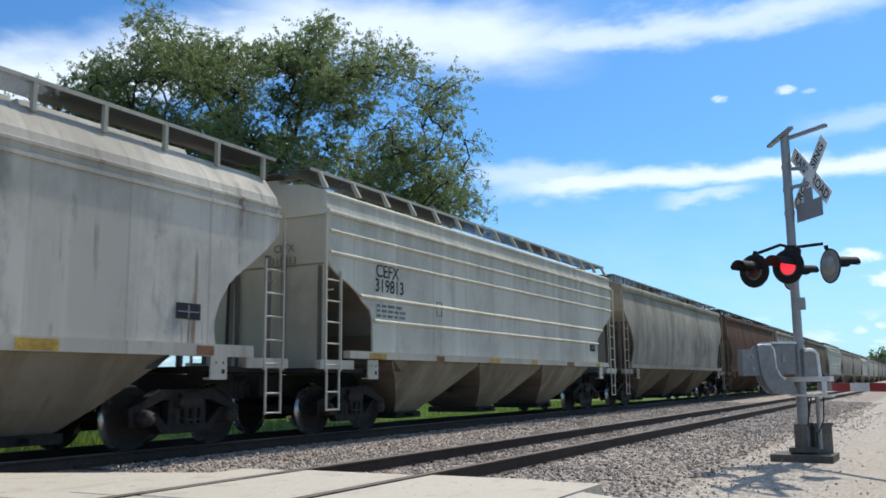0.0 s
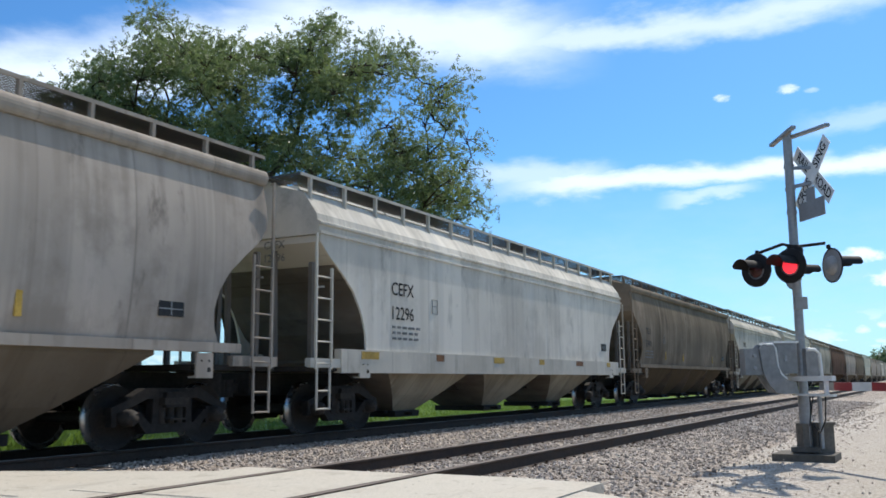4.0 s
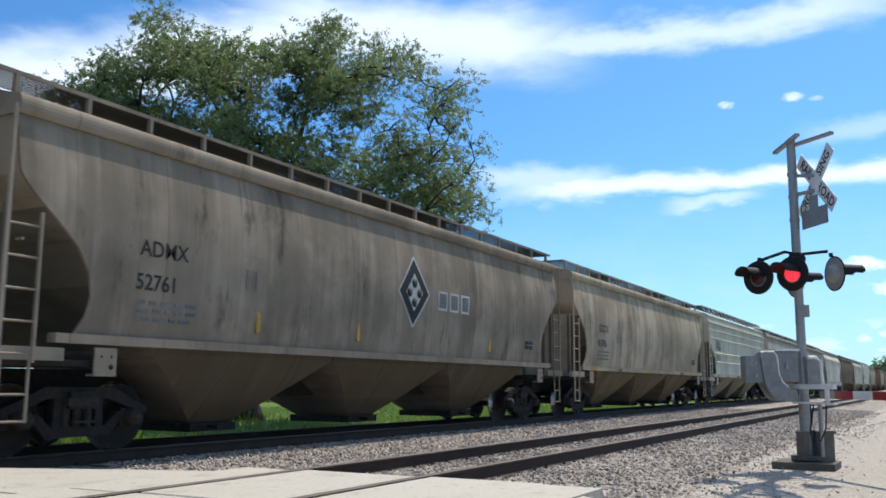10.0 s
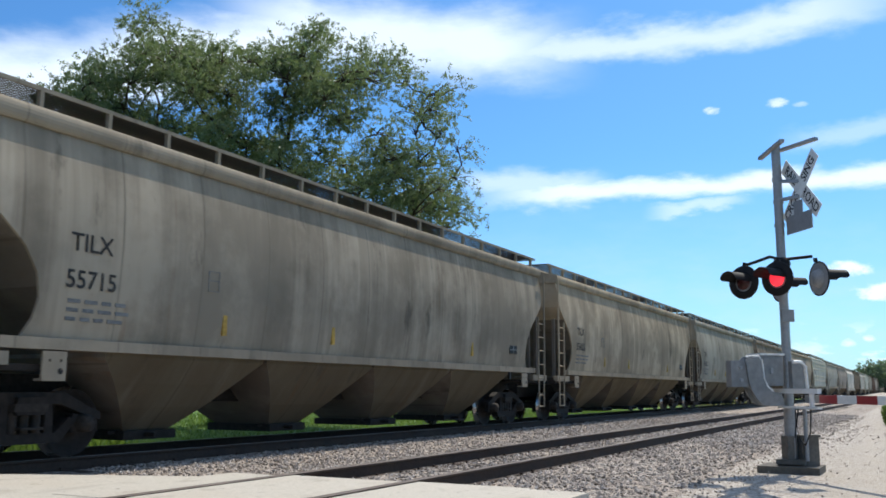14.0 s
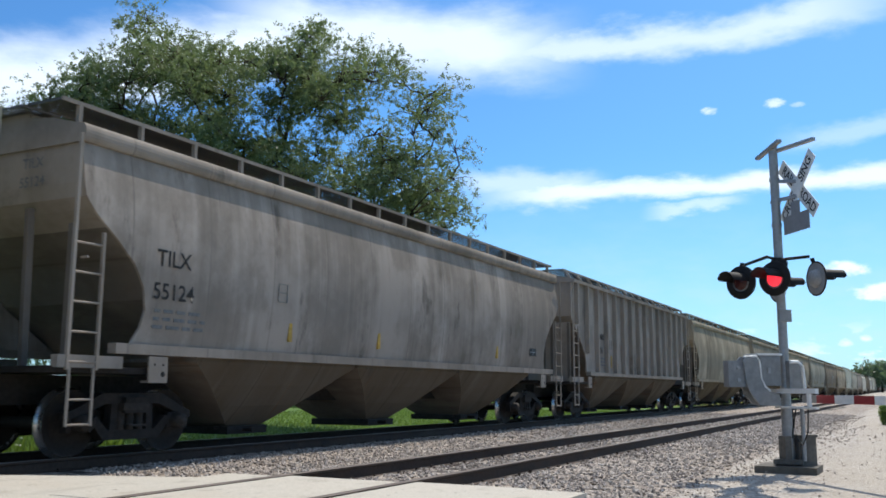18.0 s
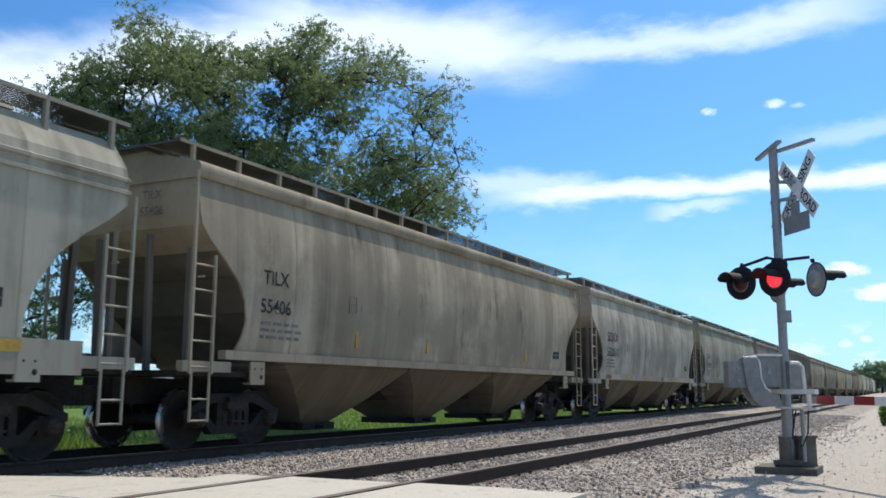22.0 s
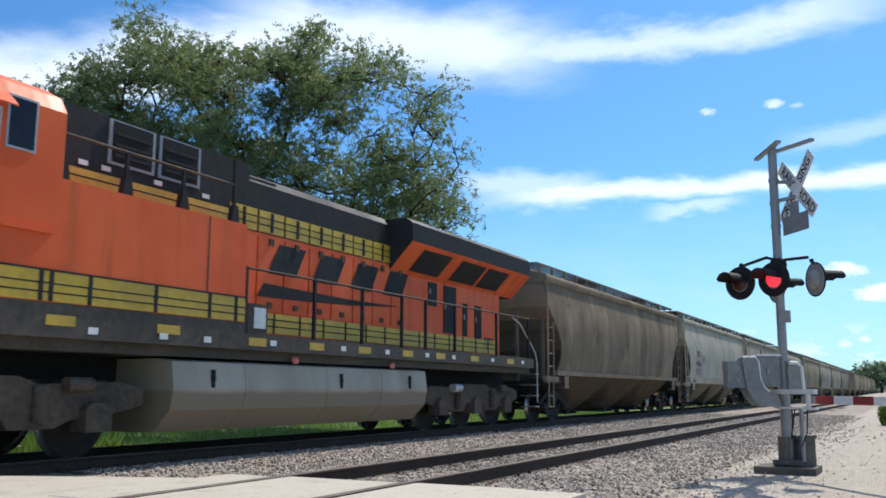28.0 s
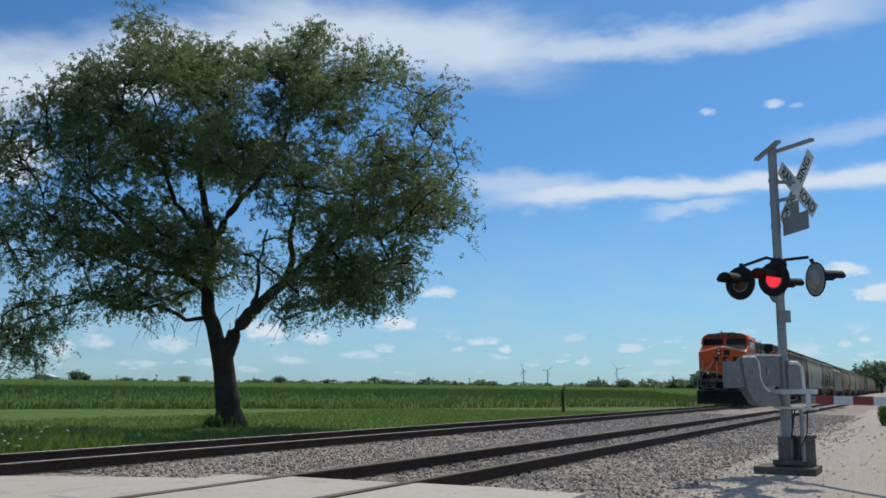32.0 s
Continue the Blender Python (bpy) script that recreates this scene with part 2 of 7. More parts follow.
def stone_material():
    m, w, b = material("stone", 0.85)
    tone = w.node("ShaderNodeNewGeometry", "Random Per Island")
    grain = w.noise(w.node("ShaderNodeTexCoord", 3), 60.0, 3.0)
    col = w.mix(tone, (0.175, 0.145, 0.118), (0.67, 0.58, 0.49))
    b.inputs["Specular IOR Level"].default_value = 0.15
    w.put(w.mix(w.math("MULTIPLY", grain, 0.4), col, (0.2, 0.16, 0.13)), b.inputs["Base Color"])
    return m


def ground_material():
    """Mown grass beyond the tracks, pale crushed stone and dust on the near side."""
    m, w, b = material("ground", 0.95)
    at = w.node("ShaderNodeTexCoord", 3)
    x, y, z = w.split(at)
    fine, mid, big = w.noise(at, 14.0, 5.0), w.noise(at, 1.3, 5.0), w.noise(at, 0.12, 4.0)
    grass = w.mix(w.ramp(fine, 0.3, 0.7), (0.05, 0.10, 0.018), (0.13, 0.21, 0.045))
    grass = w.mix(w.ramp(mid, 0.45, 0.75, 0.0, 0.6), grass, (0.17, 0.21, 0.06))
    grass = w.mix(w.ramp(big, 0.45, 0.7, 0.0, 0.3), grass, (0.05, 0.10, 0.02))
    stones = w.noise(at, 30.0, 4.0, 0.7)
    dust = w.mix(w.ramp(stones, 0.35, 0.65), (0.29, 0.25, 0.20), (0.54, 0.48, 0.40))
    dust = w.mix(w.ramp(mid, 0.35, 0.7, 0.0, 0.55), dust, (0.47, 0.42, 0.35))
    edge = w.math("ADD", y, w.math("MULTIPLY", w.math("SUBTRACT", mid, 0.5), 1.6))
    cell = w.tree.nodes.new("ShaderNodeTexVoronoi")
    w.put(at, cell.inputs["Vector"])
    cell.inputs["Scale"].default_value = 26.0
    pebble = w.mix(w.ramp(w.noise(cell.outputs["Position"], 60.0, 1.0), 0.3, 0.7), (0.23, 0.195, 0.16), (0.58, 0.52, 0.45))
    dust = w.mix(w.math("MULTIPLY", w.ramp(edge, 0.4, 1.8), w.ramp(mid, 0.25, 0.6, 0.35, 1.0)), dust, pebble)
    col = w.mix(w.ramp(edge, 13.6, 14.6), dust, grass)
    verge = w.math("MULTIPLY", w.ramp(x, 28.0, 40.0), w.ramp(edge, 1.0, -1.5))
    verge = w.math("MAXIMUM", verge, w.ramp(edge, -14.0, -17.0))
    col = w.mix(verge, col, grass)
    w.put(col, b.inputs["Base Color"])
    b.inputs["Specular IOR Level"].default_value = 0.1
    relief(w, b, w.math("ADD", fine, stones), 0.7, 0.04)
    return m


def concrete_material():
    m, w, b = material("concrete", 0.85)
    at = w.node("ShaderNodeTexCoord", 3)
    grain, stain, crack = w.noise(at, 45.0, 4.0, 0.7), w.noise(at, 0.9, 6.0), w.noise(w.stretch(at, (0.4, 2.0, 1)), 1.0, 5.0)
    col = w.mix(w.ramp(grain, 0.3, 0.7), (0.37, 0.335, 0.27), (0.50, 0.455, 0.38))
    col = w.mix(w.ramp(stain, 0.45, 0.75, 0.0, 0.5), col, (0.42, 0.36, 0.28))
    col = w.mix(w.ramp(crack, 0.6, 0.72, 0.0, 0.5), col, (0.28, 0.25, 0.21))
    drift = w.noise(at, 2.6, 7.0, 0.7)
    col = w.mix(w.ramp(drift, 0.54, 0.66, 0.0, 0.55), col, (0.27, 0.235, 0.185))
    spot = w.noise(at, 9.0, 3.0, 0.6)
    col = w.mix(w.ramp(spot, 0.66, 0.72, 0.0, 0.7), col, (0.13, 0.115, 0.095))
    w.put(col, b.inputs["Base Color"])
    relief(w, b, grain, 0.4, 0.01)
    return m


def field_material(name, dark, light, scale):
    m, w, b = material(name, 0.8)
    at = w.node("ShaderNodeTexCoord", 3)
    rows = w.noise(w.stretch(at, (0.35 * scale, 1.6 * scale, 1.0)), 1.0, 5.0, 0.65)
    big = w.noise(at, 0.02, 3.0)
    col = w.mix(w.ramp(rows, 0.3, 0.7), dark, light)
    col = w.mix(w.ramp(big, 0.4, 0.65, 0.0, 0.4), col, (light[0] * 1.2, light[1] * 1.05, light[2]))
    w.put(col, b.inputs["Base Color"])
    b.inputs["Specular IOR Level"].default_value = 0.0
    relief(w, b, rows, 0.5, 0.3)
    return m


def grating_material():
    m, w, b = material("grating", 0.6, 0.3)
    at = w.node("ShaderNodeTexCoord", 3)
    x, y, z = w.split(at)
    holes = w.math("MULTIPLY", w.math("GREATER_THAN", w.math("FRACT", w.math("MULTIPLY", x, 16.0)), 0.5), w.math("GREATER_THAN", w.math("FRACT", w.math("MULTIPLY", y, 20.0)), 0.5))
    w.put((0.075, 0.07, 0.062), b.inputs["Base Color"])
    clear = w.node("ShaderNodeBsdfTransparent", 0)
    w.put(w.node("ShaderNodeMixShader", 0, None, i0=w.math("MULTIPLY", holes, 1.0), i1=b.outputs[0], i2=clear), m.node_tree.nodes["Material Output"].inputs[0])
    return m


BALLAST, STONE, GROUND, CONCRETE = ballast_material(), stone_material(), ground_material(), concrete_material()
GRATING = grating_material()
RAIL_SIDE = simple("rail_rust", (0.060, 0.040, 0.029), 0.8, 0.0, 0.3, 4.0)
RAIL_TOP = simple("rail_polished", (0.15, 0.125, 0.11), 0.62, 0.3, 0.15, 3.0, 0.05)
RAIL_DULL = simple("rail_dull", (0.085, 0.062, 0.048), 0.7, 0.3, 0.25, 3.0, 0.05)
TIE = simple("tie_timber", (0.075, 0.06, 0.048), 0.9, 0, 0.4, 3.0, 0.5, 0.02)
RUBBER = simple("flangeway", (0.03, 0.026, 0.022), 0.8, 0, 0.3)
RUNNING = simple("running_gear", (0.026, 0.022, 0.019), 0.8, 0.0, 0.5, 2.0, 0.3)
DUSTY_STEEL = simple("dusty_steel", (0.042, 0.035, 0.029), 0.8, 0, 0.45, 3.0, 0.3)
WHEEL = simple("wheel_steel", (0.034, 0.027, 0.022), 0.8, 0.0, 0.4, 3.0)
TREAD = simple("wheel_tread", (0.42, 0.40, 0.38), 0.25, 0.9, 0.15)
GALV = simple("galvanised_steel", (0.30, 0.30, 0.30), 0.5, 0.4, 0.18, 3.0)
GREY_PAINT = simple("grey_paint", (0.24, 0.24, 0.24), 0.5, 0.1, 0.18, 2.0)
WHITE_PAINT = simple("white_paint", (0.72, 0.72, 0.69), 0.5, 0, 0.14, 2.0)
BLACK_PAINT = simple("black_paint", (0.018, 0.017, 0.017), 0.75, 0, 0.3, 2.0)
SIGN_BLACK = simple("sign_black", (0.02, 0.02, 0.022), 0.6, 0, 0.2)
RED_PAINT = simple("red_reflective", (0.30, 0.03, 0.035), 0.4, 0, 0.15)
YELLOW_PAINT = simple("yellow_mark", (0.50, 0.32, 0.04), 0.5, 0, 0.2)
RED_DIM = simple("unlit_red_lens", (0.05, 0.008, 0.008), 0.25, 0, 0.1)
RED_LIT = emitter("lit_red_lens", (1.0, 0.03, 0.05), 1.15)
BARK = simple("bark", (0.062, 0.047, 0.036), 0.95, 0, 0.5, 2.5, 0.9, 0.05)
LEAF = leaf_material("tree_leaf", (0.058, 0.092, 0.043), (0.178, 0.23, 0.118), 0.48)
WEED = leaf_material("grass_blade", (0.045, 0.09, 0.015), (0.16, 0.24, 0.05))
CORN_LEAF = leaf_material("corn_leaf", (0.045, 0.088, 0.024), (0.105, 0.165, 0.052), 0.3)
RUST_EDGE = simple("rusty_ledge", (0.20, 0.10, 0.05), 0.8, 0, 0.4)
STRAW = leaf_material("dry_grass", (0.20, 0.17, 0.08), (0.38, 0.34, 0.19))
CORN_TOP = field_material("corn_top", (0.045, 0.090, 0.024), (0.085, 0.145, 0.042), 1.0)
FAR_LEAF = leaf_material("far_foliage", (0.07, 0.11, 0.07), (0.13, 0.18, 0.12), 0.5)
TURBINE = simple("turbine_white", (0.6, 0.62, 0.64), 0.5, 0, 0.05, 1.0, 0)
GLASS_DARK = simple("cab_glass", (0.012, 0.014, 0.018), 0.12, 0, 0.2, 1.0, 0)
GLASS_DARK.node_tree.nodes["Principled BSDF"].inputs["Specular IOR Level"].default_value = 0.25


# ---- mesh tools ----
class Shape:
    """Collects faces and turns them into one mesh."""

    def __init__(self):
        self.v, self.f, self.s, self.m = [], [], [], []

    def add(self, pts, faces, smooth=False, slot=0):
        n = len(self.v)
        self.v += [tuple(p) for p in pts]
        self.f += [tuple(n + i for i in f) for f in faces]
        self.s += [smooth] * len(faces)
        self.m += [slot] * len(faces)
        return self

    def box(self, x0, x1, y0, y1, z0, z1, slot=0):
        p = [(x, y, z) for x in (x0, x1) for y in (y0, y1) for z in (z0, z1)]
        return self.add(p, [(0, 1, 3, 2), (4, 6, 7, 5), (0, 4, 5, 1), (2, 3, 7, 6), (0, 2, 6, 4), (1, 5, 7, 3)], slot=slot)

    def beam(self, a, b, wide, tall, slot=0):
        """A bar of rectangular section from a to b."""
        a, b = Vector(a), Vector(b)
        d = (b - a).normalized()
        up = Vector((0, 0, 1)) if abs(d.z) < 0.95 else Vector((1, 0, 0))
        s = d.cross(up).normalized() * wide / 2
        u = s.cross(d).normalized() * tall / 2
        p = [q + i * s + j * u for q in (a, b) for i, j in ((-1, -1), (1, -1), (1, 1), (-1, 1))]
        return self.add(p, [(0, 1, 2, 3), (7, 6, 5, 4), (0, 4, 5, 1), (1, 5, 6, 2), (2, 6, 7, 3), (3, 7, 4, 0)], slot=slot)

    def rod(self, pts, r, n=8, r_end=None, slot=0, caps=True):
        """A round bar or tube along a chain of points; r_end tapers it."""
        pts = [Vector(p) for p in pts]
        rings = []
        for i, p in enumerate(pts):
            d = (pts[min(i + 1, len(pts) - 1)] - pts[max(i - 1, 0)]).normalized()
            up = Vector((0, 0, 1)) if abs(d.z) < 0.9 else Vector((1, 0, 0))
            s = d.cross(up).normalized()
            u = s.cross(d)
            k = r if r_end is None else r + (r_end - r) * i / (len(pts) - 1)
            rings.append([p + (s * cos(2 * pi * j / n) + u * sin(2 * pi * j / n)) * k for j in range(n)])
        v = [q for ring in rings for q in ring]
        f = [(i * n + j, i * n + (j + 1) % n, (i + 1) * n + (j + 1) % n, (i + 1) * n + j) for i in range(len(pts) - 1) for j in range(n)]
        self.add(v, f, True, slot)
        if caps:
            self.add(rings[0], [tuple(range(n - 1, -1, -1))], slot=slot)
            self.add(rings[-1], [tuple(range(n))], slot=slot)
        return self

    def lathe(self, a, axis, prof, n=20, slot=0):
        """A turned body: prof gives (distance along the axis, radius)."""
        a, d = Vector(a), Vector(axis).normalized()
        up = Vector((0, 0, 1)) if abs(d.z) < 0.9 else Vector((1, 0, 0))
        s = d.cross(up).normalized()
        u = s.cross(d)
        v = [a + d * t + (s * cos(2 * pi * j / n) + u * sin(2 * pi * j / n)) * r for t, r in prof for j in range(n)]
        f = [(i * n + j, i * n + (j + 1) % n, (i + 1) * n + (j + 1) % n, (i + 1) * n + j) for i in range(len(prof) - 1) for j in range(n)]
        return self.add(v, f, len(prof) > 2 and n > 8, slot)

    def prism(self, outline, axis, a, b, slot=0):
        """An outline of two coordinates, pushed from a to b along the named axis."""
        k = "xyz".index(axis)

        def place(p, t):
            q = list(p)
            q.insert(k, t)
            return tuple(q)
        n = len(outline)
        v = [place(p, a) for p in outline] + [place(p, b) for p in outline]
        f = [(i, (i + 1) % n, n + (i + 1) % n, n + i) for i in range(n)] + [tuple(range(n - 1, -1, -1)), tuple(range(n, 2 * n))]
        return self.add(v, f, slot=slot)

    def grid(self, rows, smooth=True, slot=0):
        n = len(rows[0])
        v = [p for r in rows for p in r]
        f = [(i * n + j, i * n + j + 1, (i + 1) * n + j + 1, (i + 1) * n + j) for i in range(len(rows) - 1) for j in range(n - 1)]
        return self.add(v, f, smooth, slot)

    def mesh(self, name, *mats):
        me = bpy.data.meshes.new(name)
        me.from_pydata(self.v, [], self.f)
        me.polygons.foreach_set("use_smooth", self.s)
        if any(self.m):
            me.polygons.foreach_set("material_index", self.m)
        for m in mats:
            me.materials.append(m)
        me.update()
        return me


def part(name, shape, mats, parent=None, label="", at=None):
    """Links a shape, or a mesh that already exists, as one object under a thing or a part."""
    if isinstance(shape, Shape):
        shape = shape.mesh(name, *(mats if isinstance(mats, (tuple, list)) else (mats,)))
    ob = new(name, shape)
    if parent is not None:
        ob.parent = parent
    if at is not None:
        ob.matrix_basis = at if isinstance(at, Matrix) else Matrix.Translation(at)
    return tagged(ob, label)


def empty(name, label, category, group="", at=None, kind=""):
    ob = new(name)
    if at is not None:
        ob.matrix_basis = at
    return tagged(ob, label, category, group, kind)


def lettering(text, size, thick=0.0, align="CENTER"):
    """The text as a flat mesh, centred on the origin in the xz plane and read from -y."""
    cu = bpy.data.curves.new("text", "FONT")
    cu.body, cu.size, cu.align_x, cu.align_y, cu.offset = text, size, align, "CENTER", thick
    cu.resolution_u = 3
    ob = bpy.data.objects.new("text", cu)
    me = bpy.data.meshes.new_from_object(ob)
    bpy.data.objects.remove(ob)
    me.transform(Matrix.Rotation(pi / 2, 4, "X"))
    return me


def letter_part(text, size, mat, parent, at, label="", name="lettering", thick=0.0, wide=1.0, align="CENTER"):
    me = lettering(text, size, thick, align)
    if wide != 1.0:
        me.transform(Matrix.Diagonal((wide, 1, 1, 1)))
    me.materials.append(mat)
    return part(name, me, mat, parent, label, at)

# ---- ground, tracks and crossing ----
def ground_height(x, y):
    z = -0.24
    t = min(1.0, max(0.0, (y - 12.8) / 2.2))
    z += (-0.52 + 0.24) * t * t * (3 - 2 * t)
    far = max(0.0, hypot(max(x, 0) * 0.35, y) - 45.0)
    z += min(6.2, far * 0.0135) if y > 0 else 0.0
    z += 0.05 * noise.noise((x * 0.11, y * 0.11, 0.0)) * (1.0 if y > 16 or y < 0 else 0.0)
    return z


def build_ground():
    s = Shape()
    ys = [-3000, -800, -300, -120, -60, -30, -20, -14, -10, -7, -5, -3, -1.5, 0, 1, 2, 2.6, 4, 8, 11.5, 12.6, 13.2, 13.8, 14.4, 15, 16, 17.5, 19, 21, 23, 25, 28, 31, 35, 40, 46, 54, 64, 80, 100, 130, 170, 220, 300, 400, 520, 700, 1000, 2000, 3000]
    xs = [-3000, -1000, -400, -200, -100, -60, -40, -30, -22, -16, -11, -7, -4] + list(range(-2, 60, 2)) + [62, 66, 72, 80, 90, 105, 125, 150, 190, 240, 320, 450, 650, 1000, 2000, 3000]
    s.grid([[(x, y, ground_height(x, y)) for x in xs] for y in ys])
    tagged(part("ground", s, GROUND), "grass and pale crushed stone ground running to the horizon", "ground", kind="structure")
    # raised bed of crushed stone under both tracks
    b = Shape()
    xs = [-60, -30, -15] + [i * 1.0 for i in range(-8, 60)] + [64, 70, 80, 100, 140, 200, 300, 500, 900]
    prof = [(2.0, -0.30), (2.7, -0.21), (3.6, -0.185), (4.3, -0.165), (5.4, -0.175), (6.5, -0.165), (7.2, -0.20), (8.2, -0.235), (9.2, -0.19), (9.8, -0.165), (10.9, -0.175), (12.0, -0.165), (12.6, -0.20), (13.4, -0.40), (14.2, -0.60)]
    b.grid([[(x, y + 0.12 * noise.noise((x * 0.5, y, 3)), z + 0.025 * noise.noise((x * 1.3, y * 1.3, 0))) for x in xs] for y, z in prof])
    tagged(part("track_bed", b, BALLAST), "bed of grey crushed stone under the two tracks", "ballast", kind="structure")


def rail_mesh(x0, x1):
    prof = [(-0.07, -0.175), (0.07, -0.175), (0.07, -0.163), (0.012, -0.148), (0.009, -0.045), (0.036, -0.034), (0.037, -0.008), (0.028, 0.0), (-0.028, 0.0), (-0.037, -0.008), (-0.036, -0.034), (-0.009, -0.045), (-0.012, -0.148), (-0.07, -0.163)]
    s = Shape().prism(prof, "x", x0, x1)
    s.m[6:9] = [1, 1, 1]
    return s


def build_track(name, y, label):
    track = empty(name, label, "railway track", at=pose(0, y, 0), kind="structure")
    rails = rail_mesh(-60, 900).mesh("rail", RAIL_SIDE, RAIL_TOP if y > 8 else RAIL_DULL)
    for side in (-1, 1):
        part("rail", rails, None, track, "rusty steel rail with a worn top", (0, side * GAUGE / 2, 0))
    rng = random.Random(int(y * 10))
    ties = [Shape().prism([(-0.115, -0.33), (0.115, -0.33), (0.115, -0.178), (0.10, -0.168), (-0.10, -0.168), (-0.115, -0.178)], "y", -1.3, 1.3).mesh("tie", TIE) for _ in range(1)]
    plate = Shape().box(-0.10, 0.10, -0.18, 0.18, -0.176, -0.160).box(-0.06, -0.03, -0.11, -0.075, -0.165, -0.135).box(0.03, 0.06, 0.075, 0.11, -0.165, -0.135).mesh("tie_plate", RAIL_SIDE)
    for i in range(-8, 150):
        x = i * 0.5 + rng.uniform(-0.03, 0.03)
        if -5.0 < x < 8.0:
            continue
        turn = rng.uniform(-1.2, 1.2)
        tie = part("tie", ties[0], None, track, at=pose(x, rng.uniform(-0.05, 0.05), rng.uniform(-0.012, 0.004), 0, 0, turn))
        if x < 32:
            for side in (-1, 1):
                part("tie_plate", plate, None, tie, at=(0, side * GAUGE / 2, 0.004))


def scatter_stones():
    """Loose stones of the bed, as small uneven lumps."""
    rng = np.random.default_rng(5)
    base = np.array([(1, 0, 0), (-1, 0, 0), (0, 1, 0), (0, -1, 0), (0, 0, 1), (0, 0, -1)], float)
    faces = np.array([(0, 2, 4), (2, 1, 4), (1, 3, 4), (3, 0, 4), (2, 0, 5), (1, 2, 5), (3, 1, 5), (0, 3, 5)])
    n = 68000
    u = rng.random(n)
    x = 5.5 + 42 * u ** 1.8
    y = rng.uniform(2.0, 9.9, n)
    y[: n // 6] = rng.uniform(10.4, 13.4, n // 6)
    k = n // 6 + n // 5
    y[n // 6: k] = rng.uniform(-4.0, 2.4, k - n // 6)
    x[n // 6: k] = 8.0 + 26 * u[n // 6: k] ** 1.4
    keep = ~((x < 8.6) & (y > 2.2)) | (x > 8.6)
    for c in (NEAR_Y - GAUGE / 2, NEAR_Y + GAUGE / 2, TRAIN_Y - GAUGE / 2, TRAIN_Y + GAUGE / 2):
        keep &= abs(y - c) > 0.09
    near = y < 2.6
    keep &= ~(near & (rng.random(n) < 0.72 + 0.22 * (y < 1.4)))
    x, y = x[keep], y[keep]
    n = len(x)
    prof_y = [2.0, 2.7, 3.6, 4.3, 5.4, 6.5, 7.2, 8.2, 9.2, 9.8, 10.9, 12.0, 12.6, 13.4]
    prof_z = [-0.235, -0.21, -0.185, -0.165, -0.175, -0.165, -0.20, -0.235, -0.19, -0.165, -0.175, -0.165, -0.20, -0.40]
    z = np.interp(y, prof_y, prof_z) + rng.uniform(-0.005, 0.02, n)
    size = rng.uniform(0.014, 0.034, n) * (1 + 0.5 * (x > 20)) * np.where(y < 2.4, 0.6, 1.0)
    p = base[None] * (size[:, None, None] * rng.uniform(0.6, 1.35, (n, 6, 1)))
    p[:, :, 2] *= 0.75
    a = rng.uniform(0, 6.28, n)
    c, s = np.cos(a)[:, None], np.sin(a)[:, None]
    tilt = rng.uniform(-0.6, 0.6, n)[:, None]
    px, py, pz = p[:, :, 0], p[:, :, 1], p[:, :, 2]
    px, pz = px * np.cos(tilt) - pz * np.sin(tilt), px * np.sin(tilt) + pz * np.cos(tilt)
    q = np.stack([px * c - py * s + x[:, None], px * s + py * c + y[:, None], pz + z[:, None]], 2)
    me = bpy.data.meshes.new("ballast_stones")
    f = (faces[None] + (np.arange(n) * 6)[:, None, None]).reshape(-1, 3)
    me.from_pydata(q.reshape(-1, 3).tolist(), [], f.tolist())
    me.materials.append(STONE)
    tagged(new("ballast_stones", me), "loose grey and brown crushed stones of the track bed", "ballast", kind="stuff")


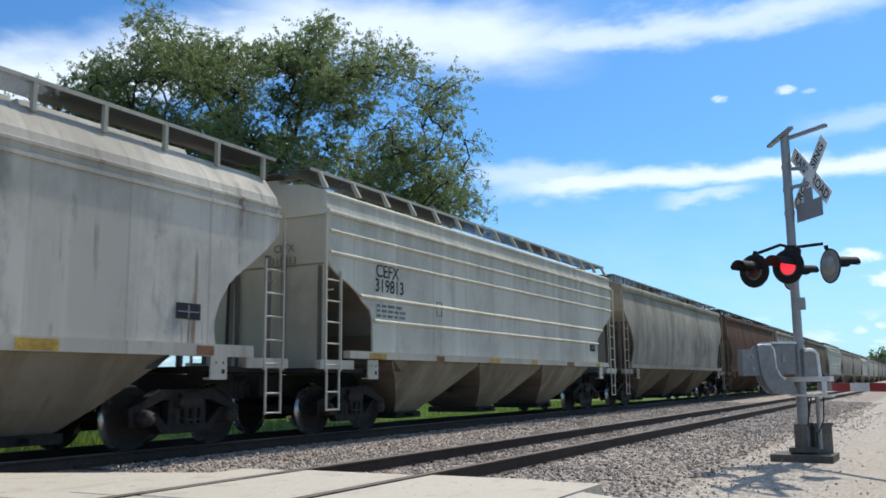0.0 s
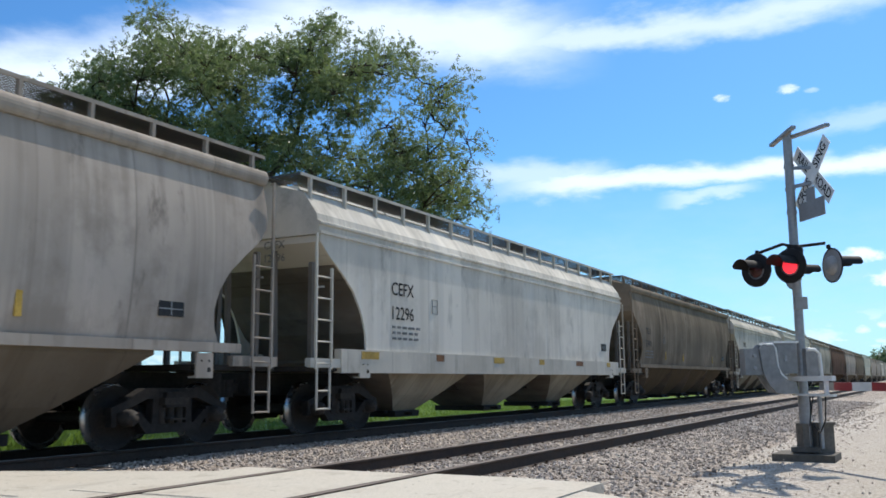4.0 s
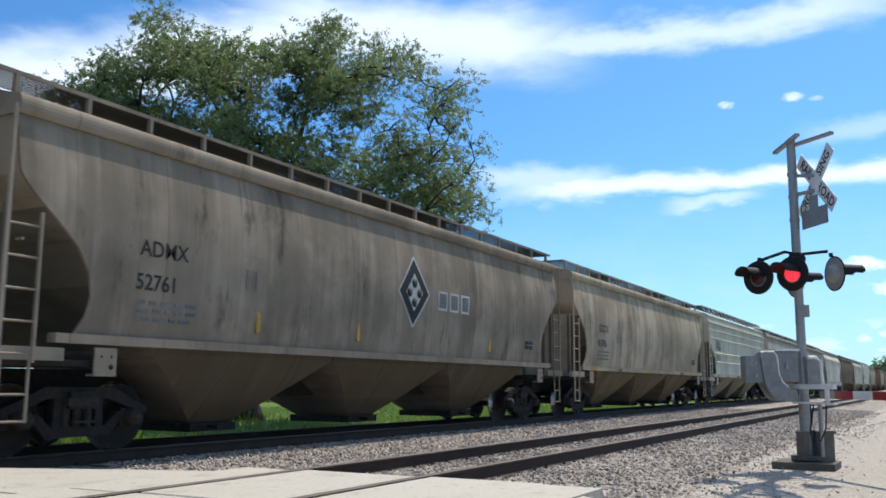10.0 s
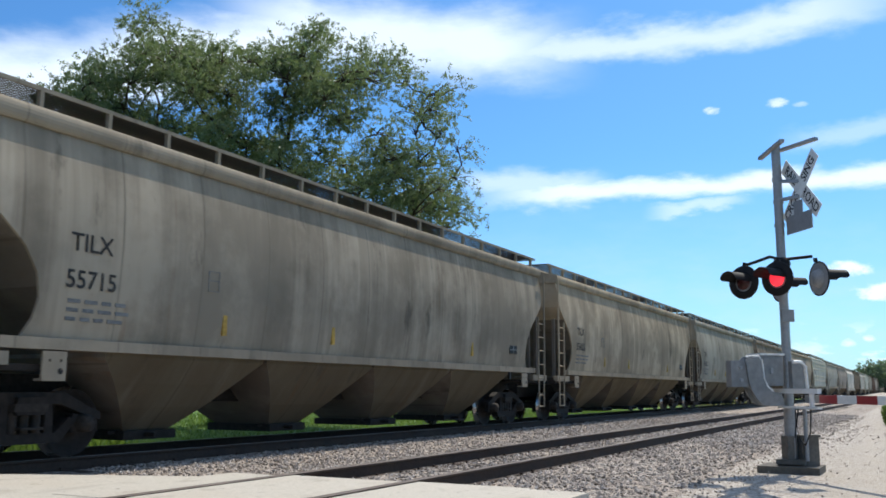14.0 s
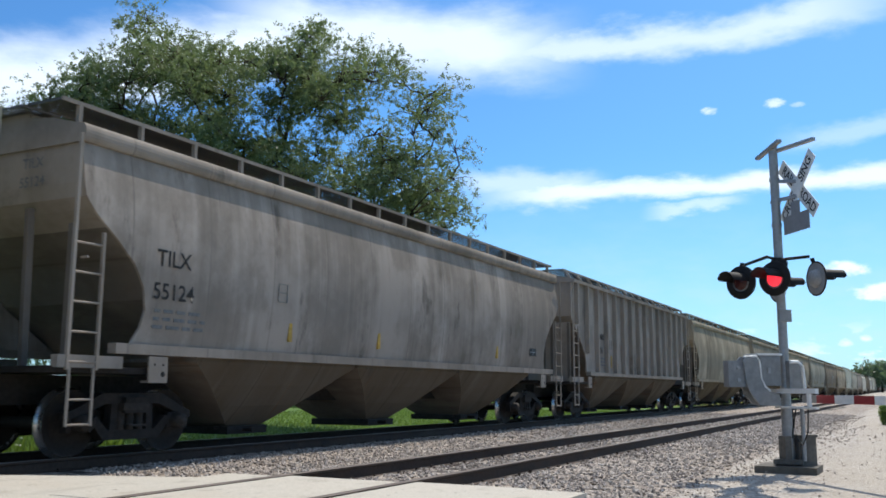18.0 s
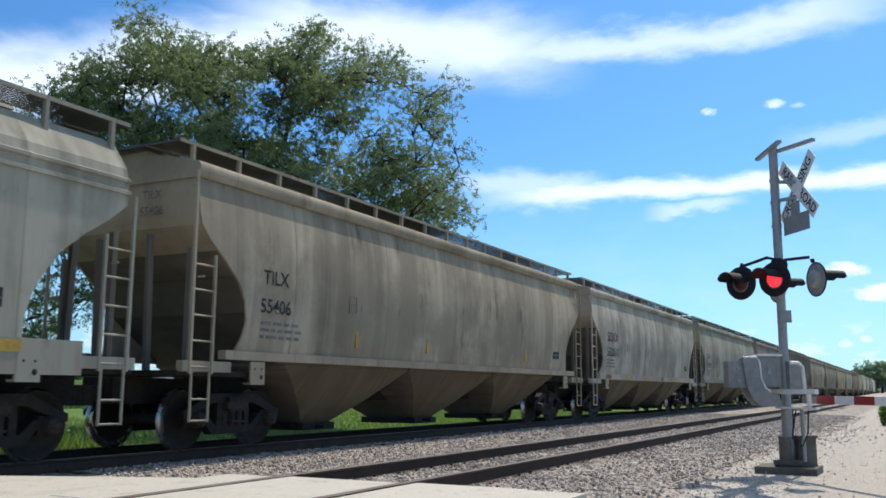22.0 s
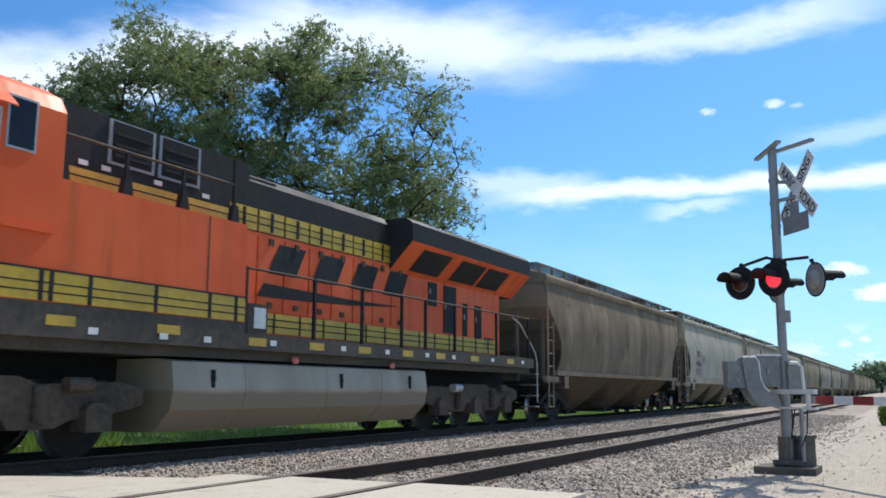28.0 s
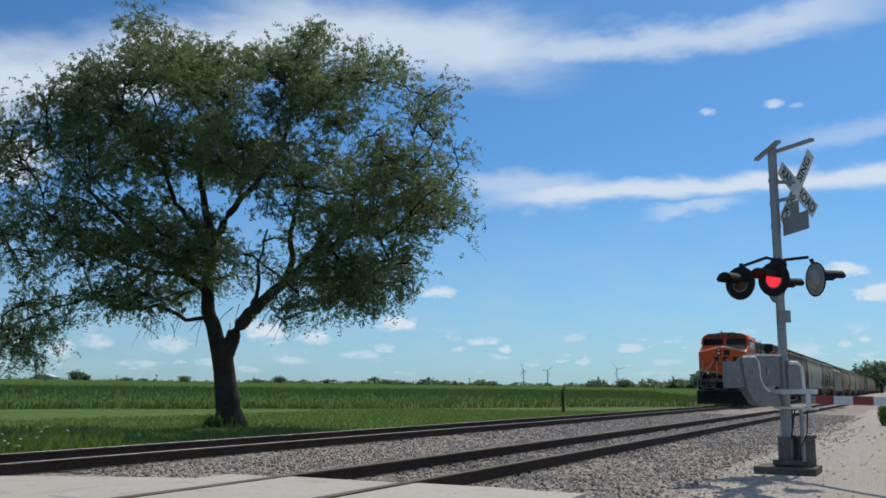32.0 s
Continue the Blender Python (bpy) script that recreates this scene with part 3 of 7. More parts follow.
def build_crossing():
    """The concrete road over both tracks, laid in panels beside and between the rails."""
    road = empty("road", "pale worn concrete road crossing both tracks", "road", kind="structure")
    r = [NEAR_Y - GAUGE / 2, NEAR_Y + GAUGE / 2, TRAIN_Y - GAUGE / 2, TRAIN_Y + GAUGE / 2]
    fl = 0.075
    strips = [(2.75, 3.35, 8.25), (3.36, r[0] - 0.05, 8.35), (r[0] + fl, r[1] - fl, 8.2), (r[1] + 0.05, r[1] + 0.72, 8.12), (r[1] + 0.73, r[2] - 0.74, 7.62), (r[2] - 0.73, r[2] - 0.05, 6.5), (r[2] + fl, r[3] - fl, 5.0), (r[3] + 0.05, r[3] + 0.72, 5.0)]
    rng = random.Random(3)
    for y0, y1, x1 in strips:
        x = x1
        while x > -5:
            n = min(2.44, x + 5)
            b = rng.uniform(-0.006, 0.004)
            skew = 1.1 if x == 7.62 else 0.3 if x == 6.5 else 0.0
            p = [(x - n + 0.012, -0.2), (x - 0.012, -0.2), (x - 0.012, -0.03 + b), (x - 0.03, -0.014 + b), (x - n + 0.03, -0.014 + b), (x - n + 0.012, -0.03 + b)]
            s = Shape().prism(p, "y", y0, y1)
            s.v = [(q[0] - skew if q[1] == y1 and q[0] > x - 0.1 else q[0], q[1], q[2]) for q in s.v]
            part("panel", s, CONCRETE, road)
            x -= 2.44
    for c in r:
        s = Shape()
        for side in (-1, 1):
            s.box(-5, 8.2 if c < 8 else 6.7, c + side * 0.045 - 0.008, c + side * 0.045 + 0.008, -0.15, -0.03)
        part("flangeway_filler", s, RUBBER, road)
    rows = []
    for y in (2.74, 2.0, 1.2, 0.2, -1.5, -5, -12):
        d = 2.74 - y
        edge = 8.0 - 0.55 * d if d < 6 else 4.7 - 0.0 * d
        rows.append([(x, y, -0.03 - 0.05 * min(1.0, d / 4)) for x in (-5, -2, 1, edge - 0.35, edge)])
        rows[-1][-1] = (edge, y, -0.30)
    part("approach", Shape().grid(rows, False), CONCRETE, road)


# ---- covered hoppers ----
def half_width(kind, z):
    if kind == "curved":
        t = (z - 2.9) / 1.35
        return 1.585 - (0.17 if t > 0 else 0.12) * t * t
    return {"corrugated": 1.53, "ribbed": 1.46, "faceted": 1.56, "shoulder": 1.56}[kind]


def inset(kind, z):
    """How far the side sheet is cut back above the trucks."""
    pts = {"curved": ((1.5, 0.98), (1.75, 1.12), (2.0, 1.17), (2.3, 1.10), (2.6, 0.90), (2.9, 0.56), (3.15, 0.24), (3.35, 0.05), (3.45, 0.0)),
           "corrugated": ((1.5, 1.5), (2.25, 1.48), (2.4, 1.3), (2.5, 1.02), (2.62, 0.98), (2.75, 0.7), (2.95, 0.16), (3.1, 0.0)),
           "ribbed": ((1.5, 1.45), (1.9, 1.45), (2.2, 1.25), (2.6, 0.8), (3.0, 0.3), (3.2, 0.0)),
           "shoulder": ((1.5, 1.45), (1.8, 1.5), (2.1, 1.42), (2.5, 1.15), (2.8, 0.72), (3.1, 0.3), (3.4, 0.0)),
           "faceted": ((1.5, 1.5), (1.8, 1.48), (2.2, 1.34), (2.6, 1.05), (2.9, 0.68), (3.15, 0.3), (3.4, 0.0))}[kind]
    if z <= pts[0][0]:
        return pts[0][1]
    for (za, a), (zb, b) in zip(pts, pts[1:]):
        if z <= zb:
            return a + (b - a) * (z - za) / (zb - za)
    return 0.0


EAVE = {"curved": 4.22, "corrugated": 4.02, "ribbed": 4.38, "faceted": 3.56, "shoulder": 3.67}
BOARD = {"curved": 4.70, "corrugated": 4.82, "ribbed": 4.74, "faceted": 4.64, "shoulder": 4.76}
END = 0.72


def hopper_shell(kind, L):
    """Side sheets, roof and end sheets of the body, as (name, shape)."""
    top = EAVE[kind]
    out = []
    zs = [1.5, 1.62, 1.75, 1.87, 2.0, 2.15, 2.3, 2.45, 2.6, 2.75, 2.9, 3.02, 3.15, 3.28, 3.4, 3.6, 3.85, top - 0.15, top]
    zs = sorted(z for z in zs if z <= top)
    for side in (-1, 1):
        s = Shape()
        rows = []
        for z in zs:
            a, y = END + inset(kind, z), side * half_width(kind, z)
            rows.append([(a + (L - 2 * a) * k / 12, y, z) for k in range(13)])
        back = [[(x, y - side * 0.04, z) for x, y, z in r] for r in rows]
        ring = [r[0] for r in rows], [r[-1] for r in rows]
        if side > 0:
            rows.reverse(), back.reverse()
        s.grid(rows).grid(back[::-1])
        for edge in ring:
            s.grid([list(edge), [(x, y - side * 0.04, z) for x, y, z in edge]], False)
        out.append(("side_sheet", s))
    h = half_width(kind, top)
    if kind in ("faceted", "shoulder"):
        k = 1.0 if kind == "faceted" else 0.94
        roof = [(h - 0.1, top - 0.02), (h + 0.03, top - 0.02), (h + 0.03, top + 0.03), (h - 0.02, top + 0.05), (h - 0.02, top + 0.14 * k), (h + 0.02, top + 0.16 * k), (h + 0.02, top + 0.2 * k), (h - 0.05, top + 0.23 * k), (h - 0.08, top + 0.36 * k), (h - 0.38, top + 0.78 * k), (0.42, top + 0.98 * k), (0.38, top + 1.06 * k), (0, top + 1.08 * k)]
    elif kind == "corrugated":
        roof = [(h - 0.1, top - 0.04), (h + 0.05, top - 0.04), (h + 0.06, top), (h + 0.04, top + 0.05), (h - 0.02, top + 0.07), (h - 0.05, top + 0.30), (h - 0.02, top + 0.32), (h - 0.02, top + 0.36), (h - 0.1, top + 0.42), (h - 0.5, top + 0.54), (0.42, top + 0.62), (0.38, top + 0.70), (0, top + 0.72)]
    elif kind == "ribbed":
        roof = [(h - 0.1, top - 0.05), (h + 0.14, top - 0.05), (h + 0.14, top + 0.05), (h - 0.1, top + 0.12), (0.42, top + 0.26), (0.38, top + 0.34), (0, top + 0.36)]
    else:
        # a rounded cap that stands out over the side sheets
        cap = [(0.095 * cos(u) + h + 0.015, top + 0.03 + 0.135 * sin(u)) for u in [radians(-62 + 19 * i) for i in range(8)]]
        roof = [(h - 0.1, top - 0.09)] + cap + [(h - 0.08, top + 0.175), (h - 0.5, top + 0.29), (0.42, top + 0.36), (0.38, top + 0.46), (0, top + 0.48)]
    prof = roof + [(-y, z) for y, z in reversed(roof[:-1])]
    out.append(("roof", Shape().prism(prof, "x", END - 0.02, L - END + 0.02)))
    for end in (0, 1):
        def ex(d):
            return d if not end else L - d
        for name, levels in (("end_sheet", (top - 0.03, 3.6, 3.4, 3.25, 3.1, 3.04)), ("slope_sheet", (3.04, 2.95, 2.8, 2.62, 2.45, 2.3, 2.15, 1.85, 1.5, 1.15))):
            rows = []
            for z in levels:
                if z > top:
                    continue
                d = END + max(inset(kind, z) + 0.02, (3.05 - z) * 1.36)
                y = half_width(kind, z) - 0.03
                rows.append([(ex(d), -y, z), (ex(d), y, z)])
            s = Shape().grid(rows, False)
            s.grid([[(x + (0.03 if not end else -0.03), y, z) for x, y, z in r] for r in reversed(rows)], False)
            out.append((name, s))
    return out


def hopper_bays(kind, L):
    """Discharge hoppers below the sill, one mesh each."""
    out = []
    n = 4 if L > 19.3 else 3
    a, b = 2.95, L - 2.95
    step = (b - a) / n
    for i in range(n):
        x0, x1 = a + i * step + 0.05, a + (i + 1) * step - 0.05
        c = (x0 + x1) / 2
        s = Shape()
        y0, y1 = 1.50, 0.62
        half = 0.44
        p = []
        run = (x1 - x0) / 2 - half
        for x_in, yy, z in ((0.0, y0, 1.50), (0.0, y0 - 0.02, 1.32), (0.34 * run, y0 - 0.26, 0.98), (0.66 * run, y0 - 0.54, 0.64)):
            p += [(x0 + x_in, -yy, z), (x1 - x_in, -yy, z), (x1 - x_in, yy, z), (x0 + x_in, yy, z)]
        p += [(c - half, -y1, 0.30), (c + half, -y1, 0.30), (c + half, y1, 0.30), (c - half, y1, 0.30)]
        s.add(p, [(4 * k + j, 4 * k + (j + 1) % 4, 4 * k + 4 + (j + 1) % 4, 4 * k + 4 + j) for k in range(4) for j in range(4)])
        # end-facing sides take the second slot, with shade painted into its colour
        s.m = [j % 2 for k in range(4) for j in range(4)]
        g = Shape().box(c - half - 0.08, c + half + 0.08, -y1 - 0.1, y1 + 0.1, 0.17, 0.30).rod([(c - 0.1, -y1 - 0.3, 0.24), (c - 0.1, -y1, 0.24)], 0.035).beam((c - 0.65, -y1 + 0.1, 0.28), (c + 0.65, -y1 + 0.1, 0.28), 0.06, 0.05)
        out.append((s, g))
    return out


def ladder_shape(x, y, out, outer, top, width=0.46, bottom=1.15):
    """A side ladder; its rail at the wagon's corner goes on up to the eave."""
    s = Shape()
    for k, dx in enumerate((0, width)):
        s.beam((x + dx, y, bottom), (x + dx, y, top if k == outer else 2.95), 0.042, 0.042)
    for i in range(5):
        z = bottom + 0.10 + i * 0.38
        s.rod([(x, y, z), (x + width, y, z)], 0.017, 5)
    for dx in (0.04, width - 0.04):
        s.beam((x + dx, y, 0.45), (x + dx, y, bottom + 0.05), 0.03, 0.03)
    for z in (0.47, 0.78):
        s.rod([(x + 0.04, y, z), (x + width - 0.04, y, z)], 0.016, 5)
    for z in (bottom + 0.1, 2.6):
        s.beam((x + 0.22, y, z), (x + 0.22, y - out * 0.12, z), 0.03, 0.03)
    return s


def wheelset_mesh(r=0.457):
    s = Shape()
    for side in (-1, 1):
        prof = [(0.0, r * 0.30), (0.01, r * 0.32), (0.05, r * 0.45), (0.055, r * 0.8), (0.01, r * 0.86), (0.0, r * 0.98)]
        s.lathe((0, side * (GAUGE / 2 + 0.08), 0), (0, -side, 0), [(-0.02, 0.0), (-0.02, r * 0.25)] + prof, 24)
        s.lathe((0, side * (GAUGE / 2 + 0.08), 0), (0, -side, 0), [(0.0, r * 0.98), (0.10, r), (0.105, r + 0.026), (0.135, r + 0.02), (0.14, r * 0.85)], 24, 1)
        s.lathe((0, side * (GAUGE / 2 - 0.06), 0), (0, -side, 0), [(0, r * 0.85), (0.0, 0.09)], 24)
    s.rod([(0, -0.98, 0), (0, 0.98, 0)], 0.085, 10)
    return s


def truck_parts():
    """Meshes of a two-axle truck, shared by all wagons."""
    ax = 0.865
    side = Shape()
    side.prism([(-1.14, 0.60), (-0.92, 0.68), (-0.55, 0.86), (0.55, 0.86), (0.92, 0.68), (1.14, 0.60), (1.14, 0.50), (0.92, 0.55), (0.50, 0.71), (-0.50, 0.71), (-0.92, 0.55), (-1.14, 0.50)], "y", -0.08, 0.08)
    side.prism([(-0.76, 0.50), (-0.50, 0.22), (0.50, 0.22), (0.76, 0.50), (0.64, 0.54), (0.42, 0.35), (-0.42, 0.35), (-0.64, 0.54)], "y", -0.08, 0.08)
    for k in (-1, 1):
        side.prism([(k * 0.27, 0.30), (k * 0.40, 0.30), (k * 0.37, 0.76), (k * 0.27, 0.76)], "y", -0.07, 0.07)
        for j in (0.70, 1.02):
            side.prism([(k * j, 0.34), (k * (j + 0.09), 0.34), (k * (j + 0.09), 0.58), (k * j, 0.58)], "y", -0.06, 0.06)
        # roller bearing with its bolted cap
        side.lathe((k * ax, -0.22, 0.457), (0, 1, 0), [(0, 0.0), (0, 0.055), (0.015, 0.06), (0.02, 0.105), (0.06, 0.115), (0.20, 0.125)], 16, 1)
        for j in range(3):
            a = radians(120 * j + 30)
            side.lathe((k * ax + 0.08 * cos(a), -0.215, 0.457 + 0.08 * sin(a)), (0, 1, 0), [(0, 0.0), (0, 0.018), (0.03, 0.018)], 6, 1)
    for j in (-0.17, 0.0, 0.17):
        coil = []
        for i in range(13):
            coil.append((i * 0.023, 0.075 if i % 2 else 0.058))
        side.lathe((j, -0.01, 0.34), (0, 0, 1), coil, 10, 1)
    side.box(-0.24, 0.24, -0.16, 0.1, 0.62, 0.72, 1)
    side.box(-0.16, 0.16, -0.19, -0.08, 0.40, 0.43, 1)
    bolster = Shape().box(-0.2, 0.2, -1.15, 1.15, 0.58, 0.80).box(-0.3, 0.3, -0.35, 0.35, 0.78, 0.95)
    brake = Shape().box(-0.05, 0.05, -0.62, 0.62, 0.35, 0.47).box(-0.09, 0.09, -0.84, -0.66, 0.28, 0.62).box(-0.09, 0.09, 0.66, 0.84, 0.28, 0.62)
    return side.mesh("side_frame", RUNNING, DUSTY_STEEL), bolster.mesh("bolster", RUNNING), brake.mesh("brake_beam", RUNNING), wheelset_mesh().mesh("wheelset", WHEEL, TREAD)


TRUCK = truck_parts()
WHEELSETS = []


def add_truck(thing, x):
    truck = part("truck", TRUCK[1], None, thing, "dark grimy two-axle truck", (x, 0, 0))
    for side in (-1, 1):
        part("side_frame", TRUCK[0], None, truck, at=pose(0, side * 1.0, 0, 0, 0, 0 if side < 0 else 180))
    for k in (-0.36, 0.36):
        part("brake_beam", TRUCK[2], None, truck, at=(k, 0, 0))
    for k in (-0.865, 0.865):
        WHEELSETS.append((part("wheelset", TRUCK[3], None, truck, at=(k, 0, 0.457)), k))


COUPLER = Shape().box(-0.05, 0.9, -0.09, 0.09, 0.74, 0.92).prism([(-0.05, -0.16), (0.1, -0.16), (0.22, -0.09), (0.22, 0.09), (0.1, 0.16), (-0.02, 0.13), (-0.08, 0.02)], "z", 0.68, 0.98).mesh("coupler", RUNNING)
MESHES = {}


def shared(key, make):
    if key not in MESHES:
        MESHES[key] = make()
    return MESHES[key]


# dirty brown, with the shade of recessed sheets and end posts painted in
SLOPE_SHADE_DIRT = car_paint("slope_shade_dirt", (0.19, 0.165, 0.14), grime=(0.085, 0.072, 0.06), amount=0.6, seed=9.0, rust=0.3, drips=0.0)


def hopper(kind, L, paint, trim, label, near=True, underside=None, sill=0.15, closed_end=False):
    car = empty("hopper_wagon", label, "hopper wagon", "wagons of the grain train")
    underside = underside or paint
    for name, sheet in hopper_shell(kind, L):
        part(name, sheet, SLOPE_SHADE_DIRT if name == "slope_sheet" else trim if name == "end_sheet" or name == "roof" and kind == "curved" else paint, car)
    for bay, gate in hopper_bays(kind, L):
        b = part("hopper_bay", bay, (underside, SLOPE_SHADE_DIRT), car)
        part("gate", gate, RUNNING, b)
    wide, crest = sill, (1.61 if sill > 0.25 and kind == "curved" else 1.52)
    sy = 1.60
    for side in (-1, 1):
        a = 1.35 if kind != "ribbed" else 2.2
        y0, y1 = sorted((side * 1.44, side * sy))
        part("side_sill", Shape().box(a, L - a, y0, y1, crest - wide, crest), trim, car)
    part("center_sill", Shape().box(0.35, L - 0.35, -0.32, 0.32, 0.70, 1.10), RUNNING, car)
    for end in (0, 1):
        def ex(d):
            return d if not end else L - d

        def span(d0, d1):
            return sorted((ex(d0), ex(d1)))
        x0, x1 = span(0.42, 2.3)
        part("end_platform", Shape().box(x0, x1, -1.5, 1.5, 1.12, 1.20), RUNNING, car)
        x0, x1 = span(0.45, 1.5)
        for side in (-1, 1):
            y0, y1 = sorted((side * 1.46, side * 1.58))
            part("end_sill", Shape().box(x0, x1, y0, y1, 1.18, 1.34), trim, car)
        x0, x1 = span(1.9, 2.35)
        for side in (-1, 1):
            y0, y1 = sorted((side * 1.57, side * 1.6))
            xm = (x0 + x1) / 2
            pad = part("jacking_pad", Shape().box(x0 + 0.05, x1 - 0.05, y0, y1, 1.0, 1.36).box(x0 + 0.05, x1 - 0.05, *sorted((side * 1.45, side * 1.57)), 1.0, 1.03), trim, car)
            for k, zz in ((0.09, 1.12), (-0.07, 1.25), (0.09, 1.25)):
                part("hole", Shape().lathe((xm + k, side * 1.604, zz), (0, -side, 0), [(0, 0.0), (0, 0.038 if zz < 1.2 else 0.016), (0.003, 0.04 if zz < 1.2 else 0.018)], 10), BLACK_PAINT, pad)
        if closed_end or kind in ("corrugated", "ribbed"):
            # a flat panel closes the lower half of the end
            x0, x1 = span(END + 0.01, END + 0.04)
            part("end_panel", Shape().box(x0, x1, -1.42, 1.42, 1.2, 3.06), trim, car)
        for y in (-1.36, 1.36):
            part("corner_post", Shape().beam((ex(0.74), y, 1.3), (ex(0.74), y, 3.04), 0.08, 0.08), SLOPE_SHADE_DIRT, car)
        for y in (-0.55, 0.55):
            part("end_post", Shape().beam((ex(0.76), y, 1.2), (ex(0.70), y, 3.3), 0.07, 0.10), SLOPE_SHADE_DIRT, car)
        for side in (-1, 1):
            x = 0.60 if not end else L - 0.60 - 0.46
            part("ladder", shared(("ladder", kind, end, side, L, trim.name), lambda: ladder_shape(x, side * 1.575, side, end, EAVE[kind] - 0.02).mesh("ladder", trim)), None, car)
        add_truck(car, ex(2.2))
        part("coupler", COUPLER, None, car, at=pose(ex(0.0), 0, 0, 0, 0, 180 * end))
    if kind == "corrugated":
        for side in (-1, 1):
            for z in (2.12, 2.56, 3.28, 3.68):
                a = END + inset(kind, z) + 0.03
                y = side * 1.53
                part("side_rib", Shape().prism([(y, z - 0.055), (y + side * 0.035, z - 0.03), (y + side * 0.055, z), (y + side * 0.04, z + 0.025), (y, z + 0.045)], "x", a, L - a), paint, car)
    if kind == "ribbed":
        n = 16
        for side in (-1, 1):
            for i in range(n):
                x = 1.1 + (L - 2.2) * i / (n - 1)
                z0 = 1.52
                while inset(kind, z0) > min(x, L - x) - END - 0.05:
                    z0 += 0.1
                y0, y1 = sorted((side * 1.45, side * 1.60))
                part("side_post", Shape().box(x - 0.055, x + 0.055, y0, y1, z0, 4.34), trim, car)
    # running boards and their brackets
    open_rail = kind in ("corrugated", "ribbed")
    board = BOARD[kind]
    for side in (-1, 1):
        y0, y1 = sorted((side * 0.60, side * 1.26))
        part("running_board", Shape().box(0.5, L - 0.5, y0, y1, board - 0.035, board), GRATING, car)
        part("board_edge", Shape().box(0.5, L - 0.5, side * 1.275 - 0.012, side * 1.275 + 0.012, board - 0.045, board + 0.01), trim, car)
        n = int(round((L - 1.6) / 1.08))
        for i in range(n + 1):
            x = 0.8 + (L - 1.6) * i / n
            zr = EAVE[kind] + {"faceted": 0.66, "shoulder": 0.71, "corrugated": 0.49}.get(kind, 0.13)
            if open_rail:
                o = [(side * 1.28, board), (side * 1.21, board), (side * 1.36, zr - 0.02), (side * 1.46, zr - 0.02)]
            else:
                o = [(side * 1.29, board), (side * 1.22, board), (side * 1.22, zr - 0.04), (side * 1.29, zr - 0.04)]
            part("board_bracket", shared(("bracket", kind, side, trim.name), lambda: Shape().prism(o, "x", -0.028, 0.028).mesh("board_bracket", trim)), None, car, at=(x, 0, 0))
    if near:
        for d in (0.45, L - 1.05):
            part("end_walkway", Shape().box(d, d + 0.6, -0.58, 0.58, board - 0.05, board - 0.02), GRATING, car)
        n = 5
        for i in range(n):
            x0 = 1.6 + i * (L - 3.2) / n
            part("hatch", Shape().prism([(-0.42, 0.0), (-0.36, 0.09), (0.36, 0.09), (0.42, 0.0)], "x", x0, x0 + (L - 3.2) / n - 0.12), trim, car, at=(0, 0, EAVE[kind] + {"curved": 0.47, "corrugated": 0.71, "ribbed": 0.35, "faceted": 1.07, "shoulder": 1.005}[kind]))
    return car

# ---- the train: wagons from the locomotive forward, with the place of their rear end behind the nose ----
PAINTS = {}


def paint_of(key, color, **kw):
    color = (color[0] * 1.37, color[1] * 1.24, color[2] * 1.11)
    if key not in PAINTS:
        PAINTS[key] = car_paint("wagon_paint_" + key, color, **kw)
    return PAINTS[key]


GREY_CLEAN = dict(color=(0.385, 0.39, 0.365), amount=0.25, rust=0.15)
PALE_CLEAN = dict(color=(0.46, 0.48, 0.445), amount=0.15, rust=0.12)
GREY = dict(color=(0.34, 0.335, 0.30), amount=0.5, rust=0.2)
TAN = dict(color=(0.34, 0.315, 0.26), amount=0.65, rust=0.3)
BROWN = dict(color=(0.22, 0.195, 0.165), amount=0.8, rust=0.3)
OFFWHITE = dict(color=(0.52, 0.53, 0.51), amount=0.22, rust=0.2)

